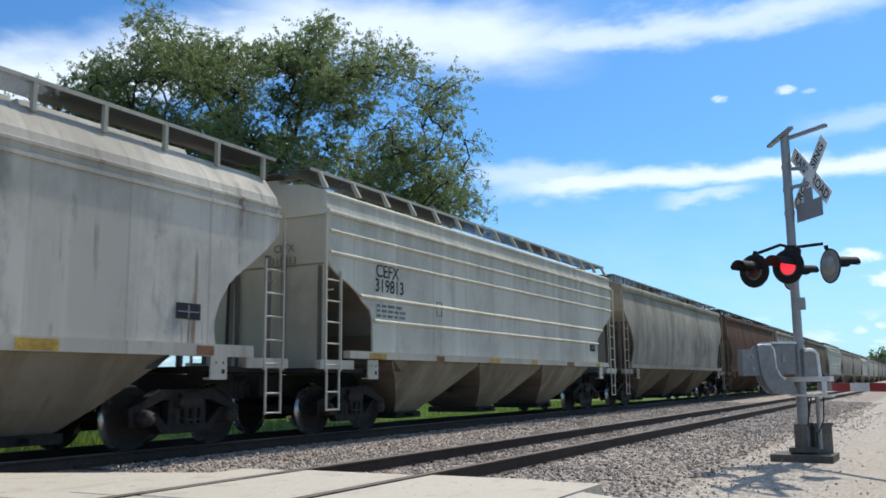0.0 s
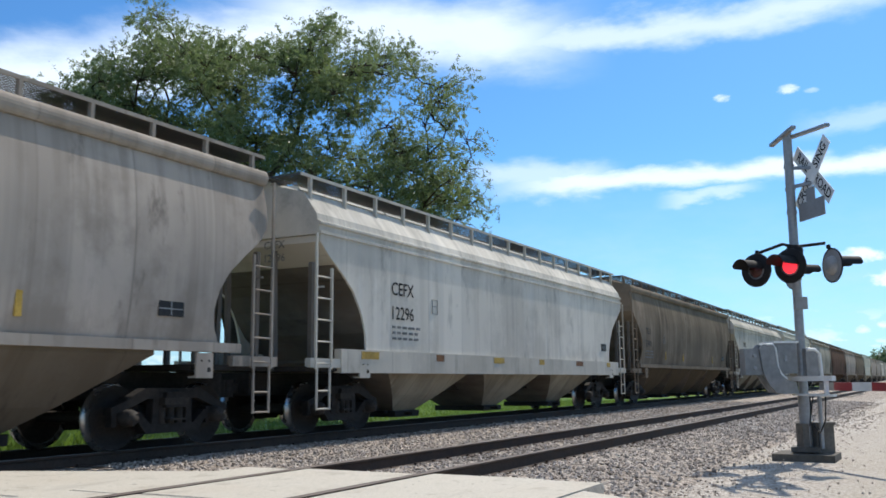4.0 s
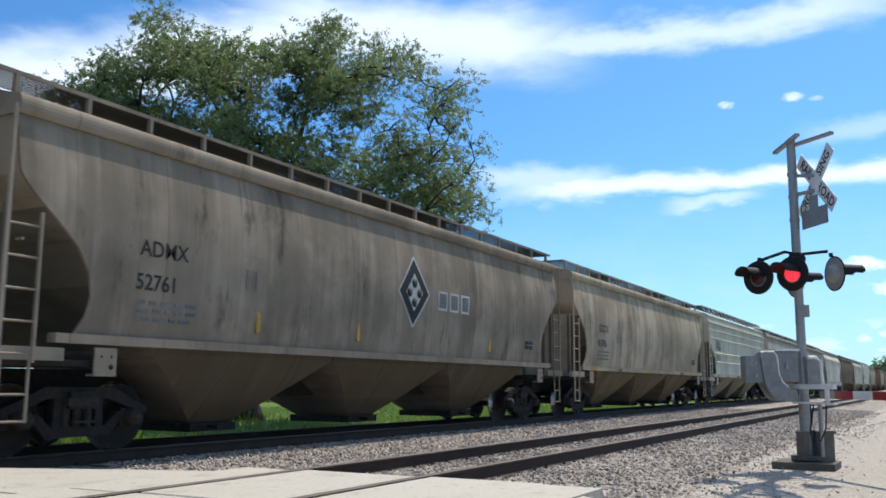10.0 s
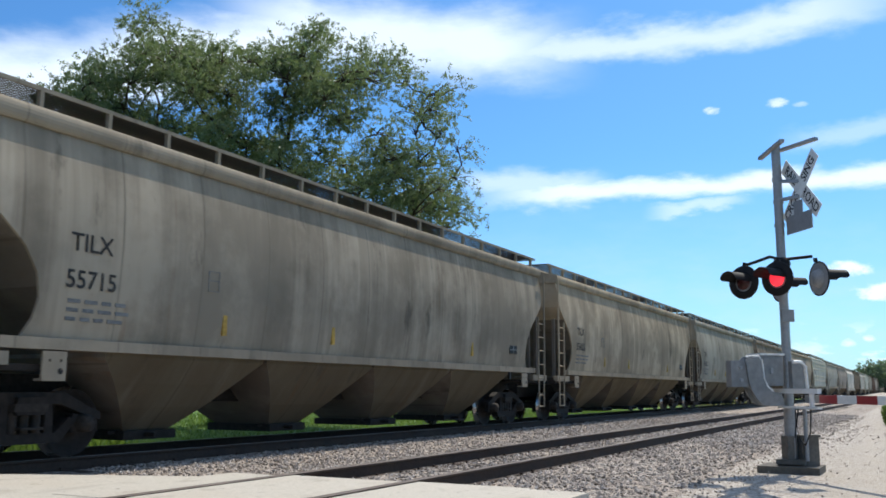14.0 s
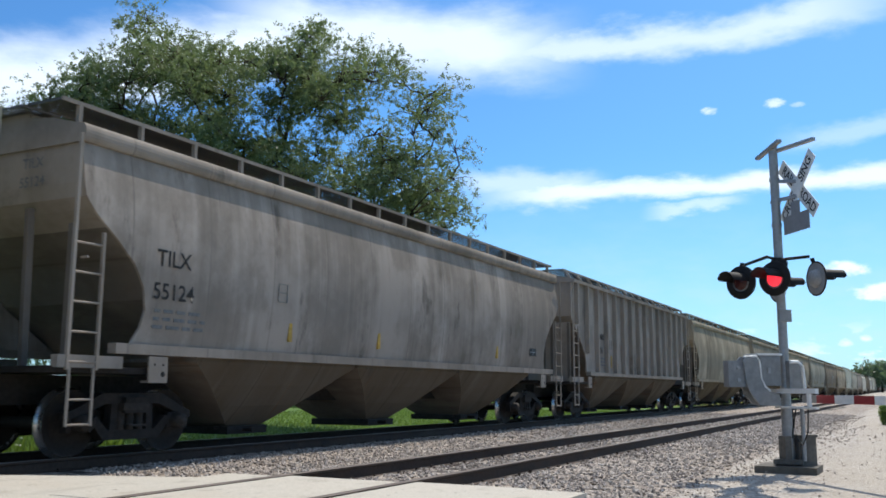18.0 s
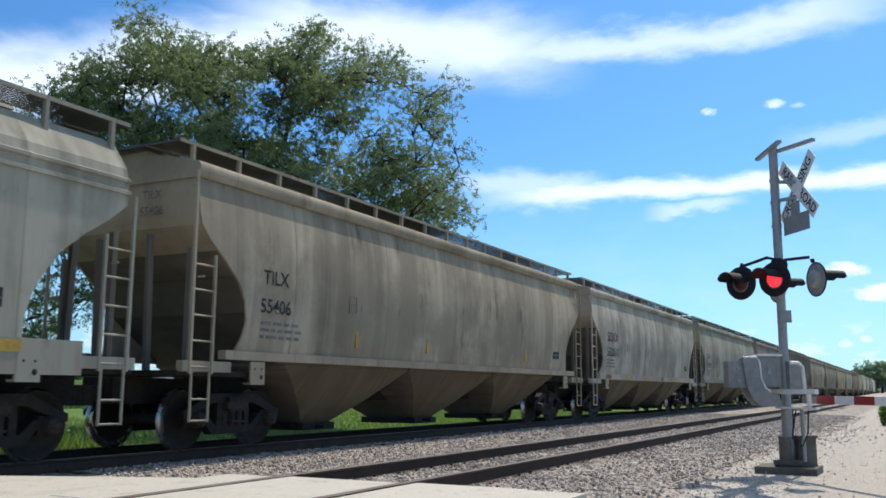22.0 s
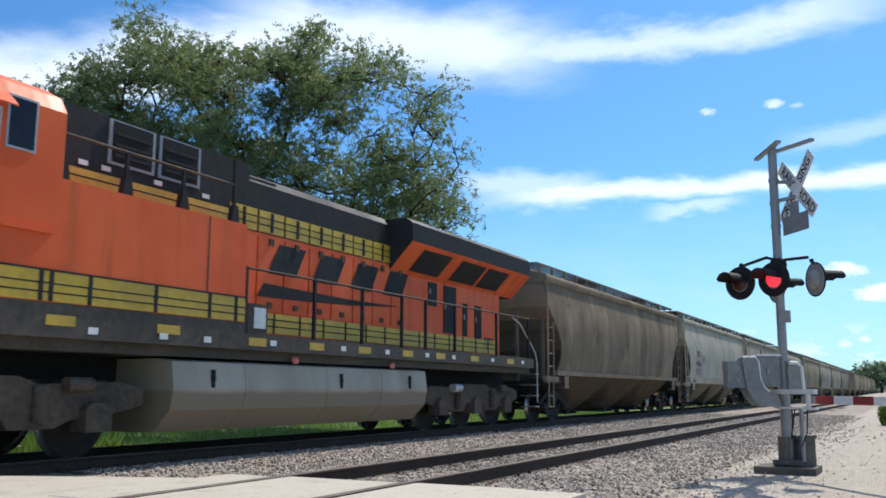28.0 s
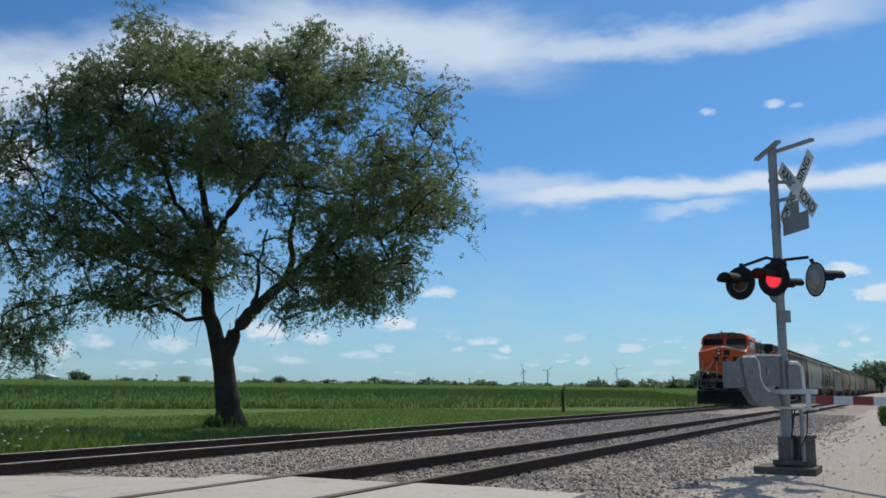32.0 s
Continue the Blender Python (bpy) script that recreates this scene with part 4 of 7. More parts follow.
TRAIN = [
    # rear end, kind, paint, tone key, words, mark, number, mark's place along the wagon
    (20.7, "curved", dict(BROWN, color=(0.27, 0.235, 0.195)), "dusky", "grimy grey-brown covered hopper wagon", "", "", 0),
    (38.9, "curved", GREY_CLEAN, "silver", "pale grey covered hopper wagon", "CBFX", "490501", 3.1),
    (57.2, "curved", GREY, "graffiti", "grey covered hopper wagon with black and tan spray-painted shapes", "CBFX", "490578", 3.1),
    (74.5, "faceted", dict(GREY, color=(0.29, 0.30, 0.27)), "moss", "greenish-grey covered hopper wagon with angled roof", "CEFX", "355122", 2.75),
    (92.3, "curved", TAN, "cream", "stained tan-grey covered hopper wagon", "TILX", "55406", 2.2),
    (111.1, "curved", dict(GREY, color=(0.39, 0.385, 0.35), amount=0.6), "sooty", "streaked grey covered hopper wagon", "SOXX", "532031", 2.3),
    (128.5, "curved", dict(GREY, color=(0.32, 0.325, 0.29)), "sage", "grey-green covered hopper wagon", "TILX", "540339", 2.28),
    (147.7, "curved", dict(GREY, color=(0.29, 0.275, 0.26), amount=0.7), "plum", "dirty grey covered hopper wagon with dark streaks", "TILX", "55124", 2.0),
    (166.8, "ribbed", dict(GREY, color=(0.30, 0.29, 0.28), amount=0.6), "ribs", "dark grey covered hopper wagon with upright side posts", "ADMX", "49206", 3.2),
    (184.6, "curved", TAN, "cream", "stained tan-grey covered hopper wagon", "", "", 0),
    (203.5, "curved", dict(TAN, color=(0.29, 0.275, 0.235)), "putty", "stained grey covered hopper wagon", "TILX", "55715", 2.25),
    (222.8, "curved", dict(TAN, color=(0.37, 0.335, 0.27), amount=0.7), "ochre", "tan-grey covered hopper wagon with brown streaks", "TILX", "55803", 2.25),
    (242.2, "curved", dict(GREY, color=(0.31, 0.31, 0.28)), "stone", "grey covered hopper wagon", "TILX", "540322", 2.28),
    (261.6, "curved", dict(BROWN, color=(0.29, 0.262, 0.225)), "umber", "dark brown-grey covered hopper wagon with a white diamond", "ADMX", "52761", 2.6),
    (280.5, "curved", dict(TAN, color=(0.41, 0.37, 0.305), amount=0.65, rust=0.6), "rusty", "rust-streaked tan covered hopper wagon", "GCCX", "81076", 2.9),
    (299.4, "corrugated", PALE_CLEAN, "pale", "pale grey covered hopper wagon with level ribs", "CEFX", "319808", 2.3),
    (317.2, "curved", dict(GREY_CLEAN, color=(0.36, 0.365, 0.34)), "ash", "grey covered hopper wagon with yellow marks", "CBFX", "490544", 2.92),
    (335.0, "curved", dict(TAN, color=(0.35, 0.33, 0.31)), "dun", "faded grey-brown covered hopper wagon", "TILX", "55397", 2.3),
    (354.0, "faceted", OFFWHITE, "white", "off-white covered hopper wagon with angled roof", "CEFX", "12296", 3.1),
    (373.1, "curved", BROWN, "soil", "dark brown grimy covered hopper wagon", "TILX", "55400", 2.25),
    (392.5, "shoulder", dict(OFFWHITE, color=(0.43, 0.44, 0.42), amount=0.3, rust=0.9), "steel", "light grey covered hopper wagon with rust under the roof", "SHPX", "454867", 3.2),
    (411.9, "corrugated", PALE_CLEAN, "pale", "pale grey covered hopper wagon with level ribs", "CEFX", "319813", 2.3),
    (429.8, "curved", dict(GREY, color=(0.33, 0.33, 0.30), amount=0.6), "smoke", "streaked grey covered hopper wagon", "", "", 0),
    (448.4, "curved", dict(BROWN, color=(0.15, 0.10, 0.085)), "maroon", "dark maroon-brown covered hopper wagon", "", "", 0),
]
MARKS_INK = simple("stencil_black", (0.03, 0.03, 0.03), 0.7, 0, 0.3, 3.0, 0)
GHOST_INK = simple("faded_stencil", (0.17, 0.17, 0.165), 0.8, 0, 0.4, 4.0, 0)
CARS = []


def side_y(kind, z):
    return -half_width(kind, z) - 0.012


SIZES = {"TILX": 0.33, "SHPX": 0.37, "SOXX": 0.46, "CBFX": 0.37, "CEFX": 0.37, "GCCX": 0.34, "ADMX": 0.31}
SILLS = {"CBFX": 0.30, "TILX": 0.14, "SHPX": 0.18, "SOXX": 0.20, "GCCX": 0.13, "ADMX": 0.12}
TAN_SPRAY = car_paint("tan_spray", (0.47, 0.40, 0.27), amount=0.3, seed=12.0, rust=0.1)
DARK_SPRAY = car_paint("dark_spray", (0.12, 0.113, 0.102), grime=(0.035, 0.034, 0.033), amount=0.75, seed=11.0, rust=0.0)


def side_patch(kind, corners, mat, car, name, lift=0.006, n=8):
    """A four-cornered patch of paint laid on the curved near side; corners in metres along and up."""
    (ax, az), (bx, bz), (cx, cz), (dx, dz) = corners
    rows = []
    for i in range(n + 1):
        u = i / n
        row = []
        for j in range(n + 1):
            v = j / n
            x = (ax * (1 - v) + bx * v) * (1 - u) + (dx * (1 - v) + cx * v) * u
            z = (az * (1 - v) + bz * v) * (1 - u) + (dz * (1 - v) + cz * v) * u
            row.append((x, -half_width(kind, z) - lift, z))
        rows.append(row)
    return part(name, Shape().grid(rows), mat, car)


def stencil(car, kind, mark, number, x, L):
    big = SIZES.get(mark, 0.36)
    up = 0.2 if kind == "corrugated" else 0.12 if kind == "shoulder" else 0.0
    z1, z2 = 2.74 + up + (big - 0.33) * 0.4, 2.27 + up
    if kind == "corrugated":
        z1, z2 = 3.10, 2.81
    if mark:
        letter_part(mark, big, MARKS_INK, car, pose(x, side_y(kind, z1), z1), thick=0.004, align="LEFT")
    if number:
        letter_part(number, big, MARKS_INK, car, pose(x - 0.03, side_y(kind, z2), z2), thick=0.004, align="LEFT")
    rng = random.Random(number)
    s = Shape()
    for i in range(3):
        z = 1.98 + up * (2.1 if kind == "corrugated" else 0.6) - i * 0.07 * (1.6 - up)
        y = side_y(kind, z)
        x0 = x + 0.05
        while x0 < x + 1.0:
            n = rng.uniform(0.10, 0.26)
            s.box(x0, x0 + n, y, y + 0.008, z, z + 0.05)
            x0 += n + 0.07
    part("small_print", s, GHOST_INK, car)
    # the mark again on the end sheet
    if mark:
        letter_part(mark, 0.20, GHOST_INK, car, pose(END - 0.03, -0.55, 3.92 if EAVE[kind] > 4.1 else 3.4, 0, 0, -90), thick=0.002)
        if number:
            letter_part(number, 0.20, GHOST_INK, car, pose(END - 0.03, -0.55, 3.66 if EAVE[kind] > 4.1 else 3.16, 0, 0, -90), thick=0.002)
    # data panel near the far end, and a small box of print in the middle
    y = side_y(kind, 1.95)
    pn = part("data_panel", Shape().box(L - 3.0, L - 2.52, y - 0.002, y + 0.01, 1.86, 2.09), MARKS_INK, car)
    part("panel_line", Shape().box(L - 2.77, L - 2.75, y - 0.006, y - 0.003, 1.88, 2.07), GREY_PAINT, pn)
    part("panel_line", Shape().box(L - 2.98, L - 2.54, y - 0.006, y - 0.003, 1.96, 1.975), GREY_PAINT, pn)
    y = side_y(kind, 2.5)
    o = Shape()
    for z in (2.36, 2.52, 2.66):
        o.box(4.78, 5.02, y, y + 0.01, z, z + 0.012)
    for xx in (4.78, 5.01):
        o.box(xx, xx + 0.012, y - 0.001, y + 0.01, 2.36, 2.67)
    part("stencil_box", o, GHOST_INK, car)


def yellow_marks(car, kind, L, mark, sill):
    """Reflective yellow strips: on the sill of some wagons, upright on the side sheets of others."""
    n = 6
    for i in range(n):
        x = 2.3 + (L - 4.6) * i / (n - 1)
        if sill >= 0.18 or kind == "corrugated" or mark == "GCCX":
            part("reflector", Shape().box(x - 0.3, x + 0.3 - 0.25 * (i % 2), -1.607, -1.6, 1.52 - min(sill, 0.17), 1.49), FADED_YELLOW if (i * 7 + int(L * 10)) % 3 else RUST_EDGE, car)
        elif i in (1, 2, 4):
            y = side_y(kind, 1.9)
            part("reflector", Shape().box(x - 0.045, x + 0.045, y - 0.004, y + 0.03, 1.72, 2.12), FADED_YELLOW, car)


FADED_YELLOW = simple("faded_yellow", (0.42, 0.27, 0.06), 0.65, 0, 0.35, 4.0, 0)


def spray_art(car):
    """Large tan and dark spray-painted shapes, plain and unreadable."""
    k = "curved"
    dark = (((2.85, 1.66), (7.1, 1.66), (7.6, 3.2), (2.95, 3.3)), ((7.9, 1.66), (10.4, 1.66), (10.8, 3.6), (8.9, 3.7)), ((10.4, 1.66), (12.6, 1.66), (12.3, 3.25), (11.7, 3.2)), ((12.5, 1.66), (14.6, 1.66), (14.3, 3.2), (13.3, 2.1)), ((6.3, 3.0), (7.4, 3.1), (7.5, 3.9), (6.8, 3.9)))
    for c in dark:
        side_patch(k, c, DARK_SPRAY, car, "spray_patch", 0.005)
    tan_ = (((4.55, 2.95), (7.7, 3.05), (7.6, 3.4), (4.6, 3.36)), ((4.40, 2.52), (4.98, 2.66), (5.04, 3.0), (4.56, 3.2)), ((4.42, 2.45), (5.94, 2.40), (6.05, 2.72), (4.5, 2.80)), ((7.15, 1.66), (7.95, 1.66), (8.92, 3.95), (7.55, 3.9)), ((10.3, 1.9), (11.3, 2.3), (12.1, 3.3), (10.85, 3.62)), ((11.0, 1.66), (12.45, 1.66), (11.9, 2.35), (11.55, 2.35)), ((13.25, 1.95), (13.5, 1.95), (14.4, 3.45), (12.1, 3.4)))
    for c in tan_:
        side_patch(k, c, TAN_SPRAY, car, "spray_patch", 0.011)
    for x0, x1, m in ((3.4, 5.6, DARK_SPRAY), (7.1, 7.9, TAN_SPRAY), (8.0, 10.8, DARK_SPRAY), (10.95, 12.5, TAN_SPRAY)):
        part("spray_patch", Shape().box(x0, x1, -1.606, -1.598, 1.34, 1.58), m, car)


def diamond_mark(car):
    """A white-edged diamond emblem with a dark field, and three pale bars beside it."""
    k, cx, cz = "curved", 9.98, 2.80
    for r, m, lift in ((1.0, WHITE_FADED, 0.006), (0.90, MARKS_INK, 0.010), (0.52, WHITE_FADED, 0.014)):
        side_patch(k, ((cx, cz - 0.74 * r), (cx + 0.66 * r, cz), (cx, cz + 0.78 * r), (cx - 0.66 * r, cz)), m, car, "emblem", lift)
    for dx, dz in ((0, 0.2), (0.2, 0), (0, -0.2), (-0.2, 0)):
        y = -half_width(k, cz + dz) - 0.02
        part("emblem_dot", Shape().lathe((cx + dx, y, cz + dz), (0, 1, 0), [(0, 0.0), (0.002, 0.10), (0.01, 0.10)], 12), MARKS_INK, car)
    for x0 in (11.02, 11.56, 12.10):
        side_patch(k, ((x0, 2.52), (x0 + 0.42, 2.52), (x0 + 0.42, 2.94), (x0, 2.94)), WHITE_FADED, car, "emblem_bar", 0.006, 3)
        side_patch(k, ((x0 + 0.05, 2.57), (x0 + 0.37, 2.57), (x0 + 0.37, 2.89), (x0 + 0.05, 2.89)), GHOST_INK, car, "emblem_bar", 0.010, 3)


WHITE_FADED = simple("faded_white", (0.50, 0.49, 0.45), 0.7, 0, 0.3, 3.0, 0)


def build_train():
    ends = [c[0] for c in TRAIN[1:]] + [466.9]
    for (x, kind, tone, key, words, mark, number, at), nxt in zip(TRAIN, ends):
        L = nxt - x
        paint = paint_of(key, seed=float(len(PAINTS)), **tone) if key not in PAINTS else PAINTS[key]
        trim = shared(("trim", key), lambda: car_paint("sill_paint_" + key, tuple(min(0.75, c * k * 0.8 + 0.02) for c, k in zip(tone["color"], (1.30, 1.17, 1.02))), amount=tone["amount"] * 0.6, seed=3.0, rust=0.2, drips=0.0))
        # body colour made browner for dirt and darker, so shade below the sill is painted in
        under = shared(("under", key), lambda: car_paint("shaded_dirty_bay_" + key, tuple(c * f * (1.02 - 0.48 * tone["amount"]) for c, f in zip(tone["color"], (0.62, 0.55, 0.45))), grime=(0.10, 0.075, 0.05), amount=0.55, seed=5.0, rust=0.4))
        sill = 0.14 if kind == "corrugated" else 0.43 if kind == "faceted" else SILLS.get(mark, 0.14)
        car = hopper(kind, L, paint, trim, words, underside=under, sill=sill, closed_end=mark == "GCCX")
        if mark or number:
            stencil(car, kind, mark, number, at, L)
            yellow_marks(car, kind, L, mark, sill)
        if key == "graffiti":
            spray_art(car)
        if key == "umber":
            diamond_mark(car)
        if key == "dun":
            for i in range(7):
                x0 = 7.6 + i * 0.36
                side_patch(kind, ((x0, 1.80), (x0 + 0.16, 1.80), (x0 + 0.24, 2.30 - 0.06 * (i % 2)), (x0 + 0.08, 2.30 - 0.06 * (i % 2))), MARKS_INK, car, "spray_bar", 0.006, 3)
        CARS.append((car, x))
    # the far end of the train, always small in the distance
    rng = random.Random(8)
    tones = [("silver", "curved"), ("dun", "curved"), ("soil", "curved"), ("pale", "corrugated"), ("cream", "curved"), ("steel", "shoulder"), ("stone", "curved")]
    x = 466.9
    made = {}
    for i in range(17):
        key, kind = tones[rng.randrange(len(tones))]
        L = 18.6
        if (key, kind) not in made:
            words = [c[4] for c in TRAIN if c[3] == key][0]
            made[key, kind] = hopper(kind, L, PAINTS[key], shared(("trim", key), None), words, near=False, underside=shared(("under", key), None))
            car = made[key, kind]
        else:
            car = copy_thing(made[key, kind], Matrix.Identity(4))
            for t in car.children:
                if t.name.startswith("truck"):
                    for wset in t.children:
                        if wset.name.startswith("wheelset"):
                            WHEELSETS.append((wset, wset.location.x))
        CARS.append((car, x))
        x += L

# ---- locomotive ----
def loco_paint():
    m, w, b = material("orange_paint", 0.38)
    at = w.node("ShaderNodeTexCoord", 3)
    fade, streak, grain = w.noise(at, 0.7, 5.0), w.noise(w.stretch(at, (3.0, 1.0, 0.3)), 1.0, 5.0), w.noise(at, 40.0, 2.0)
    col = w.mix(w.ramp(fade, 0.3, 0.7), (0.68, 0.095, 0.022), (0.78, 0.14, 0.038))
    col = w.mix(w.ramp(streak, 0.52, 0.75, 0.0, 0.42), col, (0.25, 0.075, 0.032))
    w.put(col, b.inputs["Base Color"])
    w.put(w.ramp(streak, 0.3, 0.7, 0.45, 0.65), b.inputs["Roughness"])
    b.inputs["Specular IOR Level"].default_value = 0.25
    relief(w, b, w.math("ADD", fade, w.math("MULTIPLY", grain, 0.03)), 0.15, 0.03)
    return m


def tank_paint():
    m, w, b = material("tank_dust", 0.75)
    at = w.node("ShaderNodeTexCoord", 3)
    x, y, z = w.split(at)
    f = w.noise(w.stretch(at, (1.2, 1.0, 0.4)), 1.0, 5.0)
    col = w.mix(w.ramp(f, 0.3, 0.7), (0.30, 0.27, 0.21), (0.40, 0.37, 0.30))
    w.put(w.mix(w.ramp(w.math("ADD", z, w.math("MULTIPLY", f, 0.1)), 0.98, 0.90), col, (0.22, 0.18, 0.125)), b.inputs["Base Color"])
    return m


ORANGE = loco_paint()
TANK = tank_paint()
LOCO_BLACK = simple("locomotive_black", (0.026, 0.027, 0.029), 0.72, 0, 0.35, 1.5, 0.1)
DECK = simple("deck_grey", (0.085, 0.070, 0.056), 0.65, 0, 0.35, 2.0)
LOCO_YELLOW = simple("stripe_yellow", (0.55, 0.36, 0.035), 0.5, 0, 0.2, 2.0, 0.05)
GRIME = simple("truck_grime", (0.085, 0.068, 0.052), 0.85, 0, 0.45, 2.0, 0.4)
RAIL_WHITE = simple("handrail_pale", (0.42, 0.42, 0.41), 0.4, 0.3, 0.15)
LAMP_CLEAR = simple("clear_lens", (0.7, 0.7, 0.68), 0.12, 0, 0.1, 2.0, 0)
LOCO_WHEELS = []
HOSE = simple("hose_grey", (0.16, 0.15, 0.135), 0.7, 0, 0.25)
BOARD_BROWN = simple("board_brown", (0.035, 0.022, 0.018), 0.5, 0, 0.2)
FADED_WHITE_INK = simple("board_digits", (0.34, 0.32, 0.28), 0.6, 0, 0.2)


def build_locomotive():
    loco = empty("locomotive", "orange and black diesel locomotive with yellow stripes", "locomotive")

    def add(name, shape, mat, parent=loco, label=""):
        return part(name, shape, mat, parent, label)

    def plate(name, x0, x1, z0, z1, y, mat, thick=0.02, parent=loco, side=-1):
        a, b = sorted((side * y, side * (y + thick)))
        return add(name, Shape().box(x0, x1, a, b, z0, z1), mat, parent)
    # underframe and pilot
    add("underframe", Shape().box(0.3, 20.4, -1.35, 1.35, 1.40, 1.80), DECK)
    add("draft_gear", Shape().box(-0.2, 20.9, -0.3, 0.3, 0.85, 1.40), BLACK_PAINT)
    for side in (-1, 1):
        plate("side_skirt", 0.34, 7.82, 1.55, 1.98, 1.42, DECK, 0.11, side=side)
        plate("walkway_sill", 7.82, 20.3, 1.55, 1.80, 1.40, DECK, 0.12, side=side)
        a, b = sorted((side * 0.95, side * 1.45))
        add("walkway", Shape().box(7.8, 20.2, a, b, 1.78, 1.83), DECK)
    add("front_platform", Shape().prism([(-0.42, -1.45), (-0.55, -0.8), (-0.55, 0.8), (-0.42, 1.45), (0.3, 1.5), (0.3, -1.5)], "z", 1.52, 1.66), DECK)
    add("buffer_beam", Shape().box(-0.58, -0.53, -0.72, 0.72, 1.56, 1.70), simple("beam_tan", (0.19, 0.13, 0.06), 0.7, 0, 0.35))
    add("pilot_plate", Shape().prism([(-0.30, -0.95), (-0.42, 0), (-0.30, 0.95), (0.1, 0.95), (0.1, -0.95)], "z", 0.7, 1.5), BLACK_PAINT)
    s = Shape()
    prof = [(-0.95, 0.95), (-0.88, 0.75), (-0.92, 0.45), (-1.05, 0.12)]
    s.grid([[(x + 0.38 * abs(y) / 1.55, y, z) for y in (-1.58, -0.8, 0, 0.8, 1.58)] for x, z in prof], False)
    s.grid([[(x + 0.06 + 0.38 * abs(y) / 1.55, y, z) for y in (1.58, 0.8, 0, -0.8, -1.58)] for x, z in prof], False)
    add("snowplow", s, BLACK_PAINT, label="black steel snowplow")
    plow = loco.children[-1]
    for y in (-1.25, -0.75, 0.75, 1.25):
        add("plow_rib", Shape().beam((-0.955 + 0.245 * abs(y), y, 0.92), (-1.03 + 0.245 * abs(y), y, 0.18), 0.035, 0.05), RUNNING, plow)
    add("plow_step", Shape().box(-0.80, -0.55, -1.35, 1.35, 0.95, 0.985), GRIME, plow)
    part("coupler", COUPLER, None, loco, "rusty brown coupler", pose(-1.15, 0, 0.05))
    add("coupler_pocket", Shape().prism([(-0.32, 0.68), (0.32, 0.68), (0.36, 1.12), (-0.36, 1.12)], "x", -0.62, -0.34), GRIME)
    for sgn in (-1, 1):
        add("uncoupling_lever", Shape().rod([(-0.62, sgn * 0.12, 1.10), (-0.66, sgn * 0.45, 1.16), (-0.62, sgn * 1.15, 1.14), (-0.64, sgn * 1.28, 0.98), (-0.70, sgn * 1.30, 0.86)], 0.016, 6), GALV)
        add("grab_iron", Shape().rod([(-0.44, sgn * 0.98, 0.98), (-0.56, sgn * 0.98, 1.0), (-0.56, sgn * 1.38, 1.0), (-0.42, sgn * 1.38, 0.98)], 0.014, 6), GALV)
        add("cable_socket", Shape().box(-0.60, -0.44, sgn * 0.52 - 0.09, sgn * 0.52 + 0.09, 1.72, 1.90), GRIME)
        add("brake_hose", Shape().rod([(-0.50, sgn * 0.42, 1.30), (-0.68, sgn * 0.44, 1.16), (-0.76, sgn * 0.40, 0.96), (-0.74, sgn * 0.30, 0.80), (-0.70, sgn * 0.22, 0.74)], 0.032, 8), HOSE)
        add("platform_rail", Shape().rod([(-0.50, sgn * 0.62, 2.5), (-0.50, sgn * 1.20, 2.42), (-0.46, sgn * 1.40, 2.0), (-0.42, sgn * 1.42, 1.66)], 0.018, 7), RAIL_WHITE)
    part("coupler", COUPLER, None, loco, at=pose(20.75, 0, 0, 0, 0, 180))
    # nose with a shallow ridge
    nose = Shape()
    zb = 1.98
    low = [(0.26, -1.52), (0.06, 0.0), (0.26, 1.52)]
    pts = [(x, y, zb) for x, y in low] + [(0.20, -1.52, 3.47), (0.12, 0.0, 3.80), (0.20, 1.52, 3.47)] + [(1.42, -1.52, zb), (1.42, 1.52, zb), (1.42, -1.52, 3.93), (1.42, 0, 4.05), (1.42, 1.52, 3.93)]
    nose.add(pts, [(0, 3, 4, 1), (1, 4, 5, 2), (0, 6, 8, 3), (2, 5, 10, 7), (3, 8, 9, 4), (4, 9, 10, 5)])
    add("nose", nose, ORANGE, label="orange nose with a dark emblem")
    for sgn in (-1, 1):
        top_ = [Vector((0.30, sgn * 1.36, 3.535)), Vector((0.24, sgn * 0.10, 3.825)), Vector((1.36, sgn * 0.10, 4.025)), Vector((1.36, sgn * 1.36, 3.925))]
        low_ = [q - Vector((0, 0, 0.03)) for q in top_]
        add("tread_plate", Shape().add([q + Vector((0, 0, 0.012)) for q in top_] + low_, [(0, 1, 2, 3), (0, 4, 5, 1), (1, 5, 6, 2), (2, 6, 7, 3), (3, 7, 4, 0)]), simple("tread_khaki", (0.20, 0.165, 0.12), 0.85, 0, 0.3, 3.0), label="khaki anti-slip plate on the nose")
    rim = Shape()
    for y in (-1.52, 1.52):
        rim.beam((0.20, y * 0.995, 3.475), (1.42, y * 0.995, 3.935), 0.05, 0.03)
        rim.beam((0.20, y * 0.995, 3.475), (0.12, 0, 3.805), 0.05, 0.03)
    add("nose_rim", rim, simple("orange_edge", (0.72, 0.28, 0.16), 0.4, 0, 0.1))
    # cab
    sec = [(-1.53, 1.98), (-1.53, 4.40), (-1.40, 4.62), (-1.10, 4.78), (0, 4.84), (1.10, 4.78), (1.40, 4.62), (1.53, 4.40), (1.53, 1.98)]
    cab = add("cab", Shape().prism(sec, "x", 1.42, 4.2), ORANGE)
    brow = Shape()
